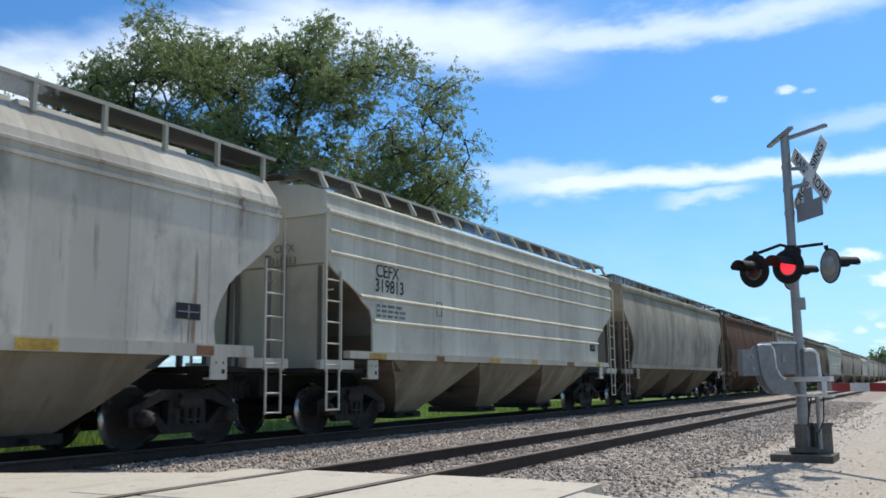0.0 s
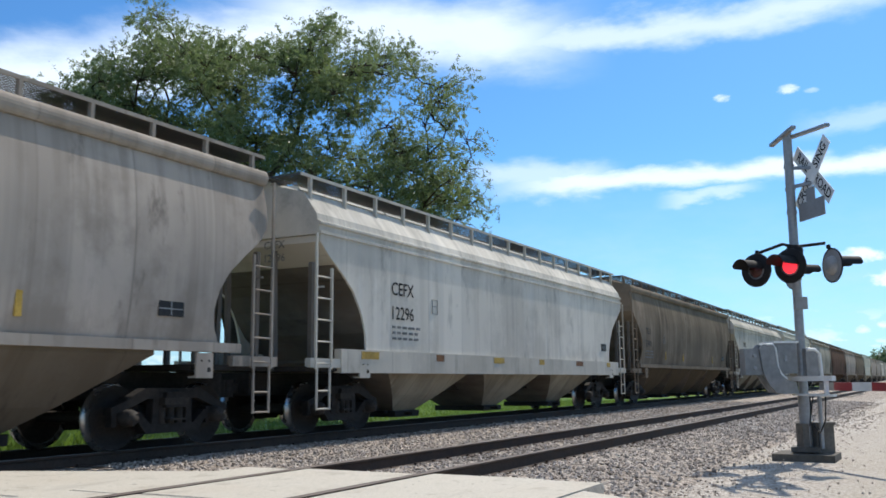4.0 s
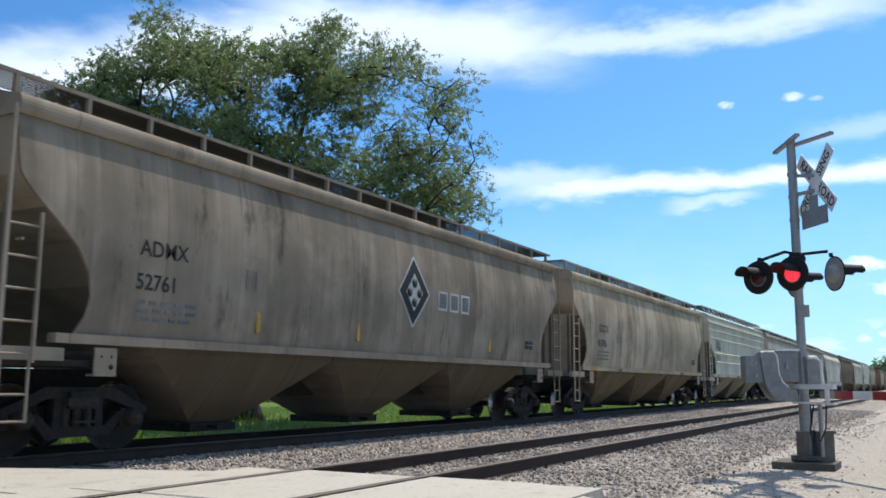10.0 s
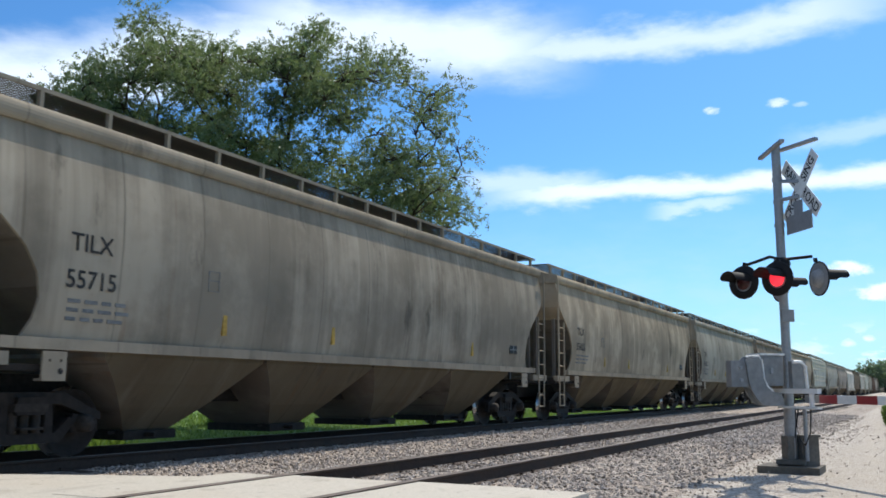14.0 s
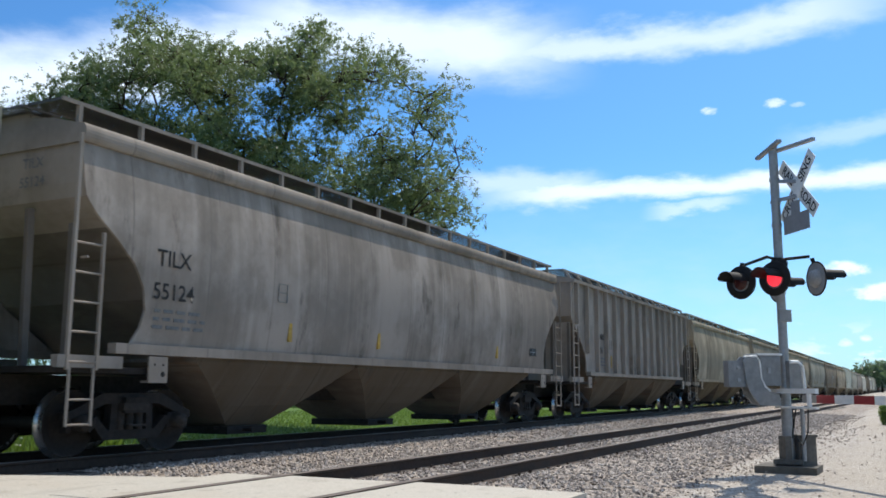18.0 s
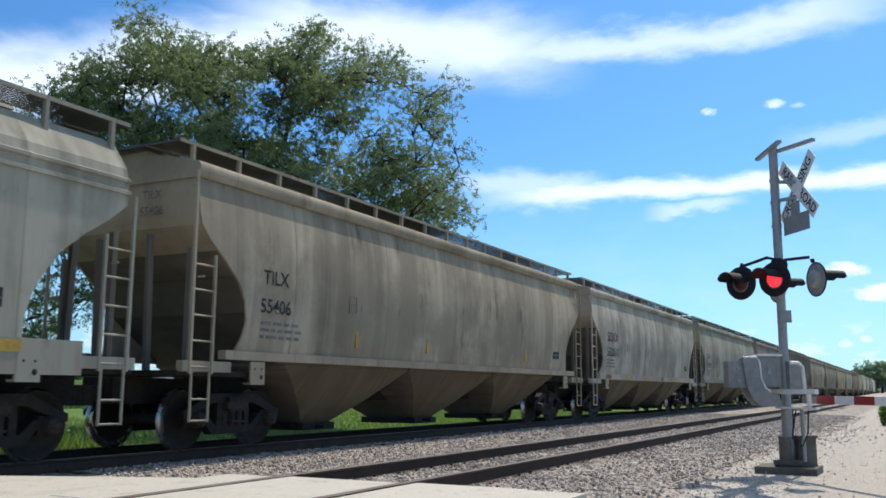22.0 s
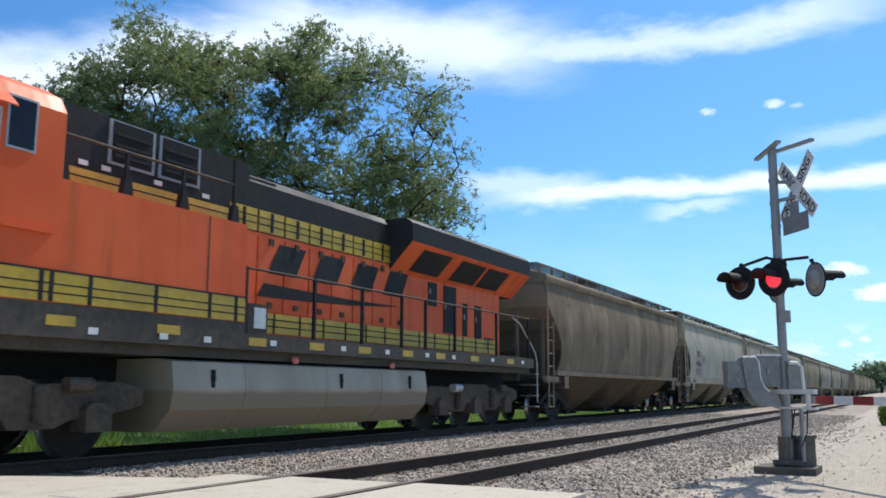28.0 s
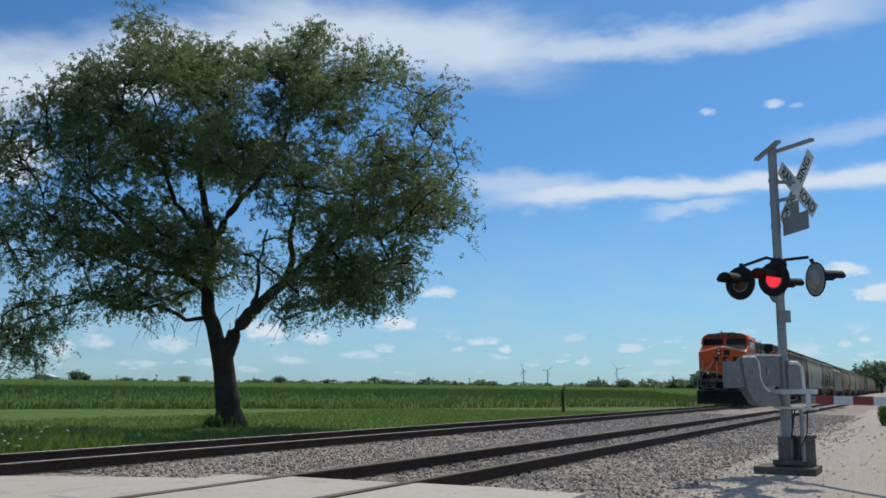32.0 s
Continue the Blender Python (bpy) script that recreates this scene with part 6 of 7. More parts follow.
def build_signal():
    base = Vector((14.2, 1.65, -0.24))
    sig = empty("crossing_signal", "grey steel crossing signal mast with red lamps and lowered gate", "crossing signal", at=Matrix.Translation(base))
    h, n, up = Vector((-0.80, -0.60, 0)), Vector((-0.60, 0.80, 0)), Vector((0, 0, 1))

    def at(u, f, z):
        """A place by its reach along the sign's face, in front of it, and its height over the ground."""
        return h * u + n * f + up * z
    face = Matrix(((h.x, -n.x, 0, 0), (h.y, -n.y, 0, 0), (0, 0, 1, 0), (0, 0, 0, 1)))

    def slab(name, u0, u1, f0, f1, z0, z1, mat, parent=sig, label=""):
        p = [at(u, f, z) for u in (u0, u1) for f in (f0, f1) for z in (z0, z1)]
        s = Shape().add(p, [(0, 1, 3, 2), (4, 6, 7, 5), (0, 4, 5, 1), (2, 3, 7, 6), (0, 2, 6, 4), (1, 5, 7, 3)])
        return part(name, s, mat, parent, label)
    mast = part("mast", Shape().rod([(0, 0, 0.2), (0, 0, 4.88)], 0.066, 16).rod([(0, 0, 4.88), (0, 0, 4.93)], 0.07, 16, 0.02), GALV, sig)
    for z in (4.33, 3.98, 3.62, 3.06, 2.62):
        part("clamp", Shape().rod([(0, 0, z), (0, 0, z + 0.05)], 0.076, 16), GALV, mast)
    part("mast_foot", Shape().rod([(0, 0, 0.12), (0, 0, 0.95)], 0.085, 14), GALV, sig)
    part("top_arm", Shape().beam((0.35, 0.28, 4.80), (-0.35, -0.14, 4.87), 0.07, 0.045), GALV, sig)
    part("top_arm", Shape().beam((0.02, -0.05, 4.81), (-0.42, -0.62, 4.82), 0.07, 0.045), GALV, sig)
    # crossbuck
    c = at(0.43, -0.12, 4.14)
    for k, (tilt, text) in enumerate(((45, "CROSSING"), (-45, "RAILROAD"))):
        m = Matrix.Translation(c + n * 0.012 * (1 - k) ) @ face @ Matrix.Rotation(-radians(tilt), 4, "Y")
        bl = part("crossbuck_blade", Shape().box(-0.61, 0.61, -0.004, 0.004, -0.114, 0.114), WHITE_PAINT, sig, "white blade with black capitals", m)
        for word, x in (((text[:4], -0.33), (text[4:], 0.33))):
            letter_part(word, 0.20, SIGN_BLACK, bl, pose(x, -0.007, 0), thick=0.004, wide=0.9)
    part("bracket", Shape().beam(at(0, 0, 4.33), at(0.43, -0.13, 4.24), 0.04, 0.05), GALV, sig)
    part("bracket", Shape().beam(at(0, 0, 4.03), at(0.43, -0.13, 4.02), 0.04, 0.05), GALV, sig)
    slab("track_sign", 0.05, 0.72, -0.10, -0.085, 3.49, 3.76, GREY_PAINT)
    slab("track_sign_tab", 0.27, 0.49, -0.10, -0.085, 3.76, 3.95, GREY_PAINT)
    # lamps: two face the near road, two the far one
    view, right = Vector((0.993, 0.115, 0)), Vector((0.115, -0.993, 0))
    part("crossarm", Shape().rod([right * -0.55 - view * 0.1 + up * 3.03, right * -0.16 - view * 0.3 + up * 3.13, up * 3.12, right * 0.42 - view * 0.22 + up * 3.12], 0.024, 8), BLACK_PAINT, sig)
    for across, depth, way, lit in ((-0.55, -0.15, -0.85 * view - 0.53 * right, False), (-0.07, -0.5, -0.85 * view - 0.53 * right, True), (0.50, -0.3, 0.5 * view + 0.863 * right, False), (-0.04, 0.5, 0.5 * view + 0.863 * right, False)):
        d = way.normalized()
        e = d.cross(up)
        p = right * across + view * depth + up * 2.78
        lamp = part("lamp", Shape().lathe(p - d * 0.10, d, [(0, 0.0), (0.0, 0.07), (0.04, 0.12), (0.09, 0.14), (0.10, 0.14)], 24), LAMP_BACK if depth != -0.5 and across != -0.55 else BLACK_PAINT, sig, "round black signal lamp with a hood")
        part("backplate", Shape().lathe(p - d * 0.006, d, [(0.0, 0.0), (0.0, 0.235)], 28).lathe(p, d, [(-0.008, 0.235), (-0.008, 0.255), (0.010, 0.25), (0.010, 0.14)], 28, 1), (LAMP_BACK, BLACK_PAINT), lamp)
        hood = Shape()
        ring, sweep = [], [radians(2 + 176 * i / 14) for i in range(15)]
        for w_ in sweep:
            ring.append(e * cos(w_) * 0.135 + up * sin(w_) * 0.135)
        rows = [[p + q + d * 0.01 for q in ring], [p + q * 0.97 + d * (0.40 - 0.26 * max(0.0, 0.2 - sin(w_))) for q, w_ in zip(ring, sweep)]]
        hood.grid(rows).grid([[q + (q - p - d * (q - p).dot(d)).normalized() * 0.006 for q in r] for r in reversed(rows)])
        part("hood", hood, BLACK_PAINT, lamp)
        part("lens", Shape().lathe(p + d * 0.012, d, [(0, 0.115), (0.02, 0.085), (0.03, 0.0)], 24), RED_LIT if lit else RED_DIM, lamp, "glowing red lens" if lit else "unlit red lens")
        part("hanger", Shape().rod([p + up * 0.30 - d * 0.05, p + up * 0.24 - d * 0.04], 0.03, 8), BLACK_PAINT, lamp)
    part("junction_box", Shape().lathe((0, 0, 2.96), (0, 0, 1), [(0, 0.11), (0.1, 0.13), (0.18, 0.10), (0.2, 0.0)], 14), BLACK_PAINT, sig)
    slab("id_plate", 0.05, 0.10, -0.1, 0.09, 2.18, 2.36, GREY_PAINT)
    # gate mechanism
    box = slab("mechanism", -0.28, 0.10, 0.12, 0.46, 1.24, 1.68, MID_GREY, label="pale grey steel gate mechanism box")
    slab("lid", -0.30, 0.12, 0.10, 0.48, 1.68, 1.71, WHITE_PAINT, box)
    slab("door", 0.10, 0.115, 0.15, 0.43, 1.28, 1.64, MID_GREY, box)
    slab("latch", 0.115, 0.135, 0.30, 0.34, 1.42, 1.50, GALV, box)
    o = [(0.66, 1.60), (0.60, 1.66), (0.46, 1.66), (0.40, 1.58), (0.38, 1.32), (0.33, 1.22), (0.24, 1.15), (0.12, 1.12), (0.08, 0.95), (0.32, 0.95), (0.44, 0.97), (0.55, 1.10), (0.62, 1.26)]
    k = len(o)
    for u in (-0.10, 0.10):
        v = [at(u + du, f + 0.05, z) for du in (-0.012, 0.012) for f, z in o]
        s = Shape().add(v, [(i, (i + 1) % k, k + (i + 1) % k, k + i) for i in range(k)] + [tuple(range(k - 1, -1, -1)), tuple(range(k, 2 * k))])
        plate = part("counterweight_arm", s, MID_GREY, sig, "curved grey steel plate")
        part("rim", Shape().rod([at(u, 0.60, 1.66), at(u, 0.50, 1.665), at(u, 0.455, 1.60), at(u, 0.43, 1.34), at(u, 0.385, 1.23), at(u, 0.30, 1.16)], 0.018, 7), WHITE_PAINT, plate)
    slab("counterweight", -0.08, 0.08, 0.62, 0.93, 1.22, 1.60, MID_GREY, label="grey counterweight block")
    for z in (1.32, 1.50):
        part("bolt", Shape().lathe(at(0.08, 0.78, z), h, [(0, 0.03), (0.02, 0.03), (0.02, 0)], 6), GALV, sig)
    slab("motor_box", -0.12, 0.16, -0.20, 0.02, 1.20, 1.60, MID_GREY)
    for u, f in ((0.05, -0.22), (0.36, -0.04)):
        part("guard_bar", Shape().rod([at(u, f + 0.16, 1.58), at(u, f + 0.04, 1.58), at(u, f - 0.03, 1.52), at(u, f - 0.05, 1.18)], 0.024, 8), WHITE_PAINT, sig)
    slab("frame_bar", -0.34, 1.0, 0.10, 0.16, 1.13, 1.20, WHITE_PAINT)
    slab("frame_bar", -0.05, 1.0, 0.10, 0.16, 0.92, 0.95, WHITE_PAINT)
    for u in (-0.16, 0.78):
        slab("frame_post", u, u + 0.06, 0.11, 0.15, 0.95, 1.13, WHITE_PAINT)
    arm = slab("gate_arm", 0.5, 0.86, -0.02, 0.05, 1.00, 1.11, GREY_PAINT, label="lowered gate arm banded red and white")
    for i in range(16):
        u = 0.86 + i * 0.42
        slab("band", u, u + 0.42, -0.02, 0.05, 1.00, 1.11, RED_PAINT if i % 2 == 0 else WHITE_PAINT, arm)
    relay = slab("relay_box", -0.10, 0.16, -0.34, -0.07, 0.04, 0.50, DIRTY_STEEL, label="dirty brown-grey relay box at the mast's foot")
    slab("cover", -0.12, 0.18, -0.36, -0.05, 0.50, 0.54, DIRTY_STEEL, relay)
    slab("relay_box", -0.05, 0.13, 0.03, 0.13, 0.17, 0.52, DIRTY_STEEL)
    part("conduit", Shape().rod([at(0.2, -0.12, 0.17), at(0.2, -0.12, 0.92)], 0.03, 8), GALV, sig)
    part("cable", Shape().rod([at(0.45, 0.12, 0.95), at(0.42, 0.15, 0.7), at(0.50, 0.16, 0.5), at(0.62, 0.15, 0.42), at(0.72, 0.12, 0.6), at(0.76, 0.12, 0.95)], 0.010, 5), BLACK_PAINT, sig)
    part("cable", Shape().rod([at(0.28, 0.1, 0.5), at(0.36, 0.12, 0.7), at(0.36, 0.12, 0.95)], 0.010, 5), BLACK_PAINT, sig)
    part("foundation", Shape().prism([(-0.42, -0.40), (0.34, -0.42), (0.38, 0.40), (-0.38, 0.44)], "z", -0.25, 0.10), simple("old_concrete", (0.12, 0.105, 0.085), 0.9, 0, 0.3, 3.0, 0.4), sig)
    part("flange", Shape().box(-0.2, 0.2, -0.2, 0.2, 0.12, 0.19), DIRTY_STEEL, sig)


# ---- tree ----
def build_tree():
    rng = random.Random(4)
    tree = empty("tree", "large broad old tree with grey-green leaves and a leaning forked trunk", "tree", at=pose(27.28, 23.44, -0.5))
    # the crown's lobes are set along two level axes, across and away, and up
    rt, dp = Vector((sin(radians(27.34)), -cos(radians(27.34)), 0)), Vector((cos(radians(27.34)), sin(radians(27.34)), 0))

    def at(side, up, depth):
        return rt * side + dp * depth + Vector((0, 0, up))
    def bough(pts, r0, r1, name="limb", n=9):
        """A limb through the given places, with small kinks between them."""
        pts = [(a_ - 0.28, b_, c_) for a_, b_, c_ in pts]
        q = [at(*pts[0])]
        for p0, p1 in zip(pts, pts[1:]):
            p0, p1 = at(*p0), at(*p1)
            j = (p1 - p0).length * 0.06
            for k in (0.33, 0.67, 1.0):
                q.append(p0.lerp(p1, k) + (Vector((rng.uniform(-j, j), rng.uniform(-j, j), rng.uniform(-j, j))) if k < 1 else Vector()))
        part(name, Shape().rod(q, r0, n, r1), BARK, tree)
        return q
    part("trunk", Shape().rod([at(0.22, -0.3, 0), at(0.18, 0.0, 0), at(0.12, 0.25, 0), at(0.06, 0.6, 0)], 0.74, 16, 0.50, caps=False).rod([at(0.06, 0.6, 0), at(-0.04, 1.3, 0), at(-0.15, 2.0, 0.02), at(-0.24, 2.7, 0), at(-0.30, 3.0, 0), at(-0.40, 3.35, 0)], 0.47, 16, 0.33), BARK, tree)
    lower = [([(0.02, 2.2, 0), (-0.32, 3.7, 0), (-0.62, 4.5, 0.05), (-0.75, 5.8, 0.1), (-0.6, 7.3, 0.15)], 0.33, 0.21),
           ([(0.06, 1.9, 0), (0.16, 2.7, 0), (0.45, 3.6, 0), (1.0, 4.36, 0), (1.75, 5.05, 0), (2.57, 5.8, 0), (3.5, 6.9, 0.1), (4.3, 8.2, 0.2)], 0.34, 0.13),
           ([(-0.6, 7.2, 0.15), (-0.85, 8.2, 0.15), (-1.06, 9.15, 0.2), (-1.3, 10.6, 0.3), (-1.2, 12.4, 0.3)], 0.19, 0.07),
           ([(-0.6, 7.2, 0.15), (-0.2, 8.0, 0.2), (0.4, 9.0, 0.25), (1.8, 10.85, 0.3), (2.4, 12.8, 0.3)], 0.19, 0.06),
           ([(-0.68, 6.9, 0.1), (-1.2, 7.7, -0.1), (-2.06, 8.7, -0.2), (-2.7, 10.5, -0.2), (-3.1, 12.8, 0)], 0.14, 0.05)]
    side = [([(-0.7, 5.1, 0.1), (-1.4, 5.75, -0.2), (-2.6, 6.7, -0.5), (-3.8, 7.75, -0.6), (-6.1, 10.07, -0.4)], 0.16, 0.05),
           ([(-1.4, 5.75, -0.2), (-3.2, 6.2, 0.3), (-5.2, 6.8, 0.4), (-7.4, 7.4, 0.3)], 0.11, 0.04)]
    upper = [([(-0.55, 4.2, 0.1), (-1.5, 4.1, 0.1), (-2.6, 4.7, 0.0), (-3.6, 4.5, 0.0), (-4.8, 4.9, 0), (-6.6, 4.6, 0.0), (-8.2, 3.9, 0)], 0.09, 0.03),
           ([(2.4, 5.65, 0), (2.62, 6.4, 0), (2.5, 7.3, 0.1), (2.6, 8.4, 0.1), (3.0, 10.4, 0.2)], 0.16, 0.05),
           ([(2.6, 5.8, 0), (3.8, 5.75, 0), (5.05, 5.85, -0.1), (7.2, 6.4, 0)], 0.12, 0.04),
           ([(1.1, 4.45, 0), (1.25, 5.4, 0.3), (1.2, 6.4, 0.4), (1.5, 7.8, 0.5)], 0.10, 0.04),
           ([(3.3, 6.65, 0.1), (4.8, 7.5, 0.3), (6.4, 8.9, 0.2), (8.2, 9.8, 0.2)], 0.13, 0.04),
           ([(0.4, 9.0, 0.25), (0.5, 10.0, 0.5), (0.2, 11.6, 0.8)], 0.09, 0.04),
           ([(1.9, 5.2, 0), (2.3, 4.6, -0.2), (2.5, 3.9, -0.2)], 0.04, 0.015)]
    nodes = []
    for pts, r0, r1 in lower + side + upper:
        nodes += bough(pts, r0, r1)[5:]
    # the crown's masses: across, height, reach across, reach up, share of leaves
    left = [(-4.3, 15.9, 0.8, 1.0, 1), (-3.3, 14.4, 1.5, 1.2, 1), (-6.3, 13.2, 1.6, 1.2, 1), (-0.9, 13.9, 1.8, 1.3, 1), (-0.6, 11.0, 2.3, 1.8, 1), (-4.5, 11.2, 2.8, 2.0, 0.85), (-8.3, 11.2, 2.1, 1.4, 0.6), (-8.3, 7.8, 2.3, 2.2, 0.6), (-4.5, 7.6, 2.6, 2.0, 0.8), (-1.5, 6.7, 1.7, 1.7, 0.95), (-3.9, 5.0, 2.0, 1.0, 0.8), (-7.8, 4.4, 1.7, 1.6, 0.85), (-8.3, 2.9, 0.9, 0.7, 0.8), (-2.3, 14.9, 1.3, 0.8, 0.7), (0.4, 14.6, 1.2, 0.8, 0.7)]
    right = [(2.5, 15.0, 1.4, 1.4, 1.1), (3.1, 12.8, 1.9, 1.7, 1.1), (6.0, 14.0, 0.9, 1.5, 0.5), (7.4, 11.7, 1.7, 2.2, 0.55), (7.9, 8.8, 1.3, 1.6, 0.65), (5.5, 8.9, 2.0, 2.3, 1), (5.1, 6.0, 2.0, 1.5, 1.05), (3.2, 4.8, 1.4, 1.1, 0.7), (2.4, 10.0, 1.7, 1.7, 0.85), (1.2, 6.7, 1.2, 1.4, 0.45), (4.8, 14.0, 1.0, 1.0, 0.8)]
    gaps = [(-0.7, 8.7, 0.6, 0.7), (3.7, 11.5, 0.6, 0.4), (-6.8, 5.3, 0.6, 0.4), (0.8, 6.9, 0.4, 0.5), (0.9, 8.9, 0.6, 0.3), (4.4, 10.3, 0.4, 0.3), (-8.9, 10.5, 0.3, 0.3)]
    masses = left + right
    # small bunches fill the masses evenly, each on its own branch; the crown is about as deep as it is wide
    bunches = []
    weights = [m_[2] * m_[3] * (0.6 + 0.4 * m_[4]) for m_ in masses]
    tries = 0
    while len(bunches) < 298 and tries < 60000:
        tries += 1
        sx, up, rx, rz, share = rng.choices(masses, weights)[0]
        u, v = rng.uniform(-1, 1), rng.uniform(-1, 1)
        if u * u + v * v > 1:
            continue
        px, pz = sx + u * (rx - 0.35), up + v * (rz - 0.35)
        if any(((px - gx) / (gw + 0.35)) ** 2 + ((pz - gz) / (gh + 0.35)) ** 2 < 1 for gx, gz, gw, gh in gaps):
            continue
        room = 5.0 * sqrt(max(0.04, 1 - (px / 10.6) ** 2)) * sqrt(max(0.06, 1 - ((pz - 8.5) / 8.4) ** 2))
        d = rng.uniform(-1, 1) * room
        if any(((px - q[0]) ** 2 + (pz - q[1]) ** 2) + 0.15 * (d - q[2]) ** 2 < 0.5 for q in bunches):
            continue
        bunches.append((px, pz, d, share))
    gen = np.random.default_rng(2)
    shoots = []
    places = []
    for sx, up, d, share in bunches:
        k = 1 + d / 36
        places.append((at(sx * k, 1.42 + (up - 1.42) * k, d), share))
    # inner bunches first, so that outer ones branch off them
    places.sort(key=lambda q: min((q[0] - n_).length for n_ in nodes))
    for c, share in places:
        a = min(nodes, key=lambda q: (q - c).length + 0.9 * max(0.0, q.z - c.z + 0.3))
        mid = a.lerp(c, 0.5) + Vector((rng.uniform(-0.3, 0.3), rng.uniform(-0.3, 0.3), rng.uniform(-0.1, 0.3)))
        thick = 0.028 + 0.012 * (c - a).length
        nodes += [mid, mid.lerp(c, 0.6)]
        wood = Shape().rod([a, a.lerp(mid, 0.5) + Vector((0, 0, 0.08)), mid, mid.lerp(c, 0.6) + Vector((0, 0, 0.1)), c], thick, 6, 0.018, caps=False)
        reach = rng.uniform(0.7, 1.15)
        for i in range(int(5 + 7 * share)):
            ph, co = rng.uniform(0, 2 * pi), rng.uniform(-0.8, 1)
            r, k = rng.uniform(0.3, 1.0) ** 0.6, sqrt(1 - co * co)
            tip = c + (rt * cos(ph) * k + dp * sin(ph) * k + Vector((0, 0, co * 0.8))) * r * reach
            wood.rod([c.lerp(mid, rng.uniform(0, 0.4)), c.lerp(tip, 0.55) + Vector((0, 0, 0.06)), tip], 0.02, 4, 0.007, caps=False)
            out = Vector((tip.x - c.x, tip.y - c.y, tip.z - c.z + 0.15)).normalized()
            # the lower boughs hang, the upper ones stand
            sag = 0.25 + 0.55 * min(1.0, max(0.0, (8.5 - tip.z) / 4.0))
            for j in range(int(rng.uniform(5, 11) * (0.3 + 0.62 * share))):
                o = tip + Vector((rng.gauss(0, 0.26), rng.gauss(0, 0.26), rng.gauss(0, 0.22)))
                shoots.append((o, out + Vector((rng.gauss(0, 0.7), rng.gauss(0, 0.7), rng.gauss(0, 0.5))), rng.uniform(0.25, 0.62), sag))
        part("branch", wood, BARK, tree)
    # bare hanging twigs below the crown
    for i in range(22):
        p = at(rng.uniform(-3.6, 2.4), rng.uniform(4.0, 4.8), rng.uniform(-0.5, 0.6))
        e = p + at(rng.uniform(-0.9, 0.3), rng.uniform(-1.3, -0.5), 0)
        part("twig", Shape().rod([p, p.lerp(e, 0.4) + Vector((0.1, 0.1, 0.1)), p.lerp(e, 0.7) + Vector((-0.05, 0.0, 0.0)), e], 0.020, 4, 0.006, caps=False), BARK, tree)
    o = np.array([tuple(q[0]) for q in shoots])
    dr = np.array([tuple(q[1]) for q in shoots])
    ln = np.array([q[2] for q in shoots])[:, None]
    sag = np.array([q[3] for q in shoots])[:, None]
    m = 18
    t = np.linspace(0.05, 1.0, m)[None, :, None] + gen.uniform(-0.04, 0.04, (len(o), m, 1))
    p = o[:, None] + dr[:, None] * (ln * 0.55)[:, None] * t
    p[:, :, 2] -= ln * sag * t[:, :, 0] ** 1.7
    p = (p + gen.normal(0, 0.045, p.shape)).reshape(-1, 3)
    n = len(p)
    a, b = gen.normal(size=(n, 3)), gen.normal(size=(n, 3))
    a[:, 2] -= 0.3
    a /= np.linalg.norm(a, axis=1)[:, None]
    b = np.cross(a, b)
    b /= np.linalg.norm(b, axis=1)[:, None]
    ln, wd = gen.uniform(0.045, 0.085, n)[:, None], gen.uniform(0.017, 0.029, n)[:, None]
    q = np.stack([p - a * ln, p + b * wd, p + a * ln, p - b * wd], 1)
    me = bpy.data.meshes.new("crown")
    me.from_pydata(q.reshape(-1, 3).tolist(), [], (np.arange(n * 4).reshape(-1, 4)).tolist())
    me.materials.append(LEAF)
    crown = part("crown", me, None, tree)
    crown["kind"] = "stuff"


# ---- fields and distance ----
def field_front(x):
    """The line along which the corn begins."""
    return 81.5 - 0.71 * x if x < 88 else max(14.5, 19.0 - 0.02 * (x - 88))


def blades(name, x, y, z, tall, wide, mat, label, category, lean=0.35, seed=1):
    """Many thin leaves standing on the ground, in one mesh."""
    gen = np.random.default_rng(seed)
    n = len(x)
    a = gen.uniform(0, 6.28, n)
    dx, dy = np.cos(a) * wide, np.sin(a) * wide
    l1, l2 = gen.normal(0, lean, n) * tall, gen.normal(0, lean, n) * tall
    q = np.empty((n, 4, 3))
    q[:, 0] = np.stack([x - dx, y - dy, z], 1)
    q[:, 1] = np.stack([x + dx, y + dy, z], 1)
    q[:, 2] = np.stack([x + l1 * 0.4 + dx * 0.7, y + l2 * 0.4 + dy * 0.7, z + tall * 0.6], 1)
    q[:, 3] = np.stack([x + l1, y + l2, z + tall], 1)
    me = bpy.data.meshes.new(name)
    i = np.arange(n)[:, None] * 4
    f = np.concatenate([i + np.array([[0, 1, 2]]), i + np.array([[0, 2, 3]])], 0)
    me.from_pydata(q.reshape(-1, 3).tolist(), [], f.tolist())
    me.materials.append(mat)
    return tagged(new(name, me), label, category, kind="stuff")


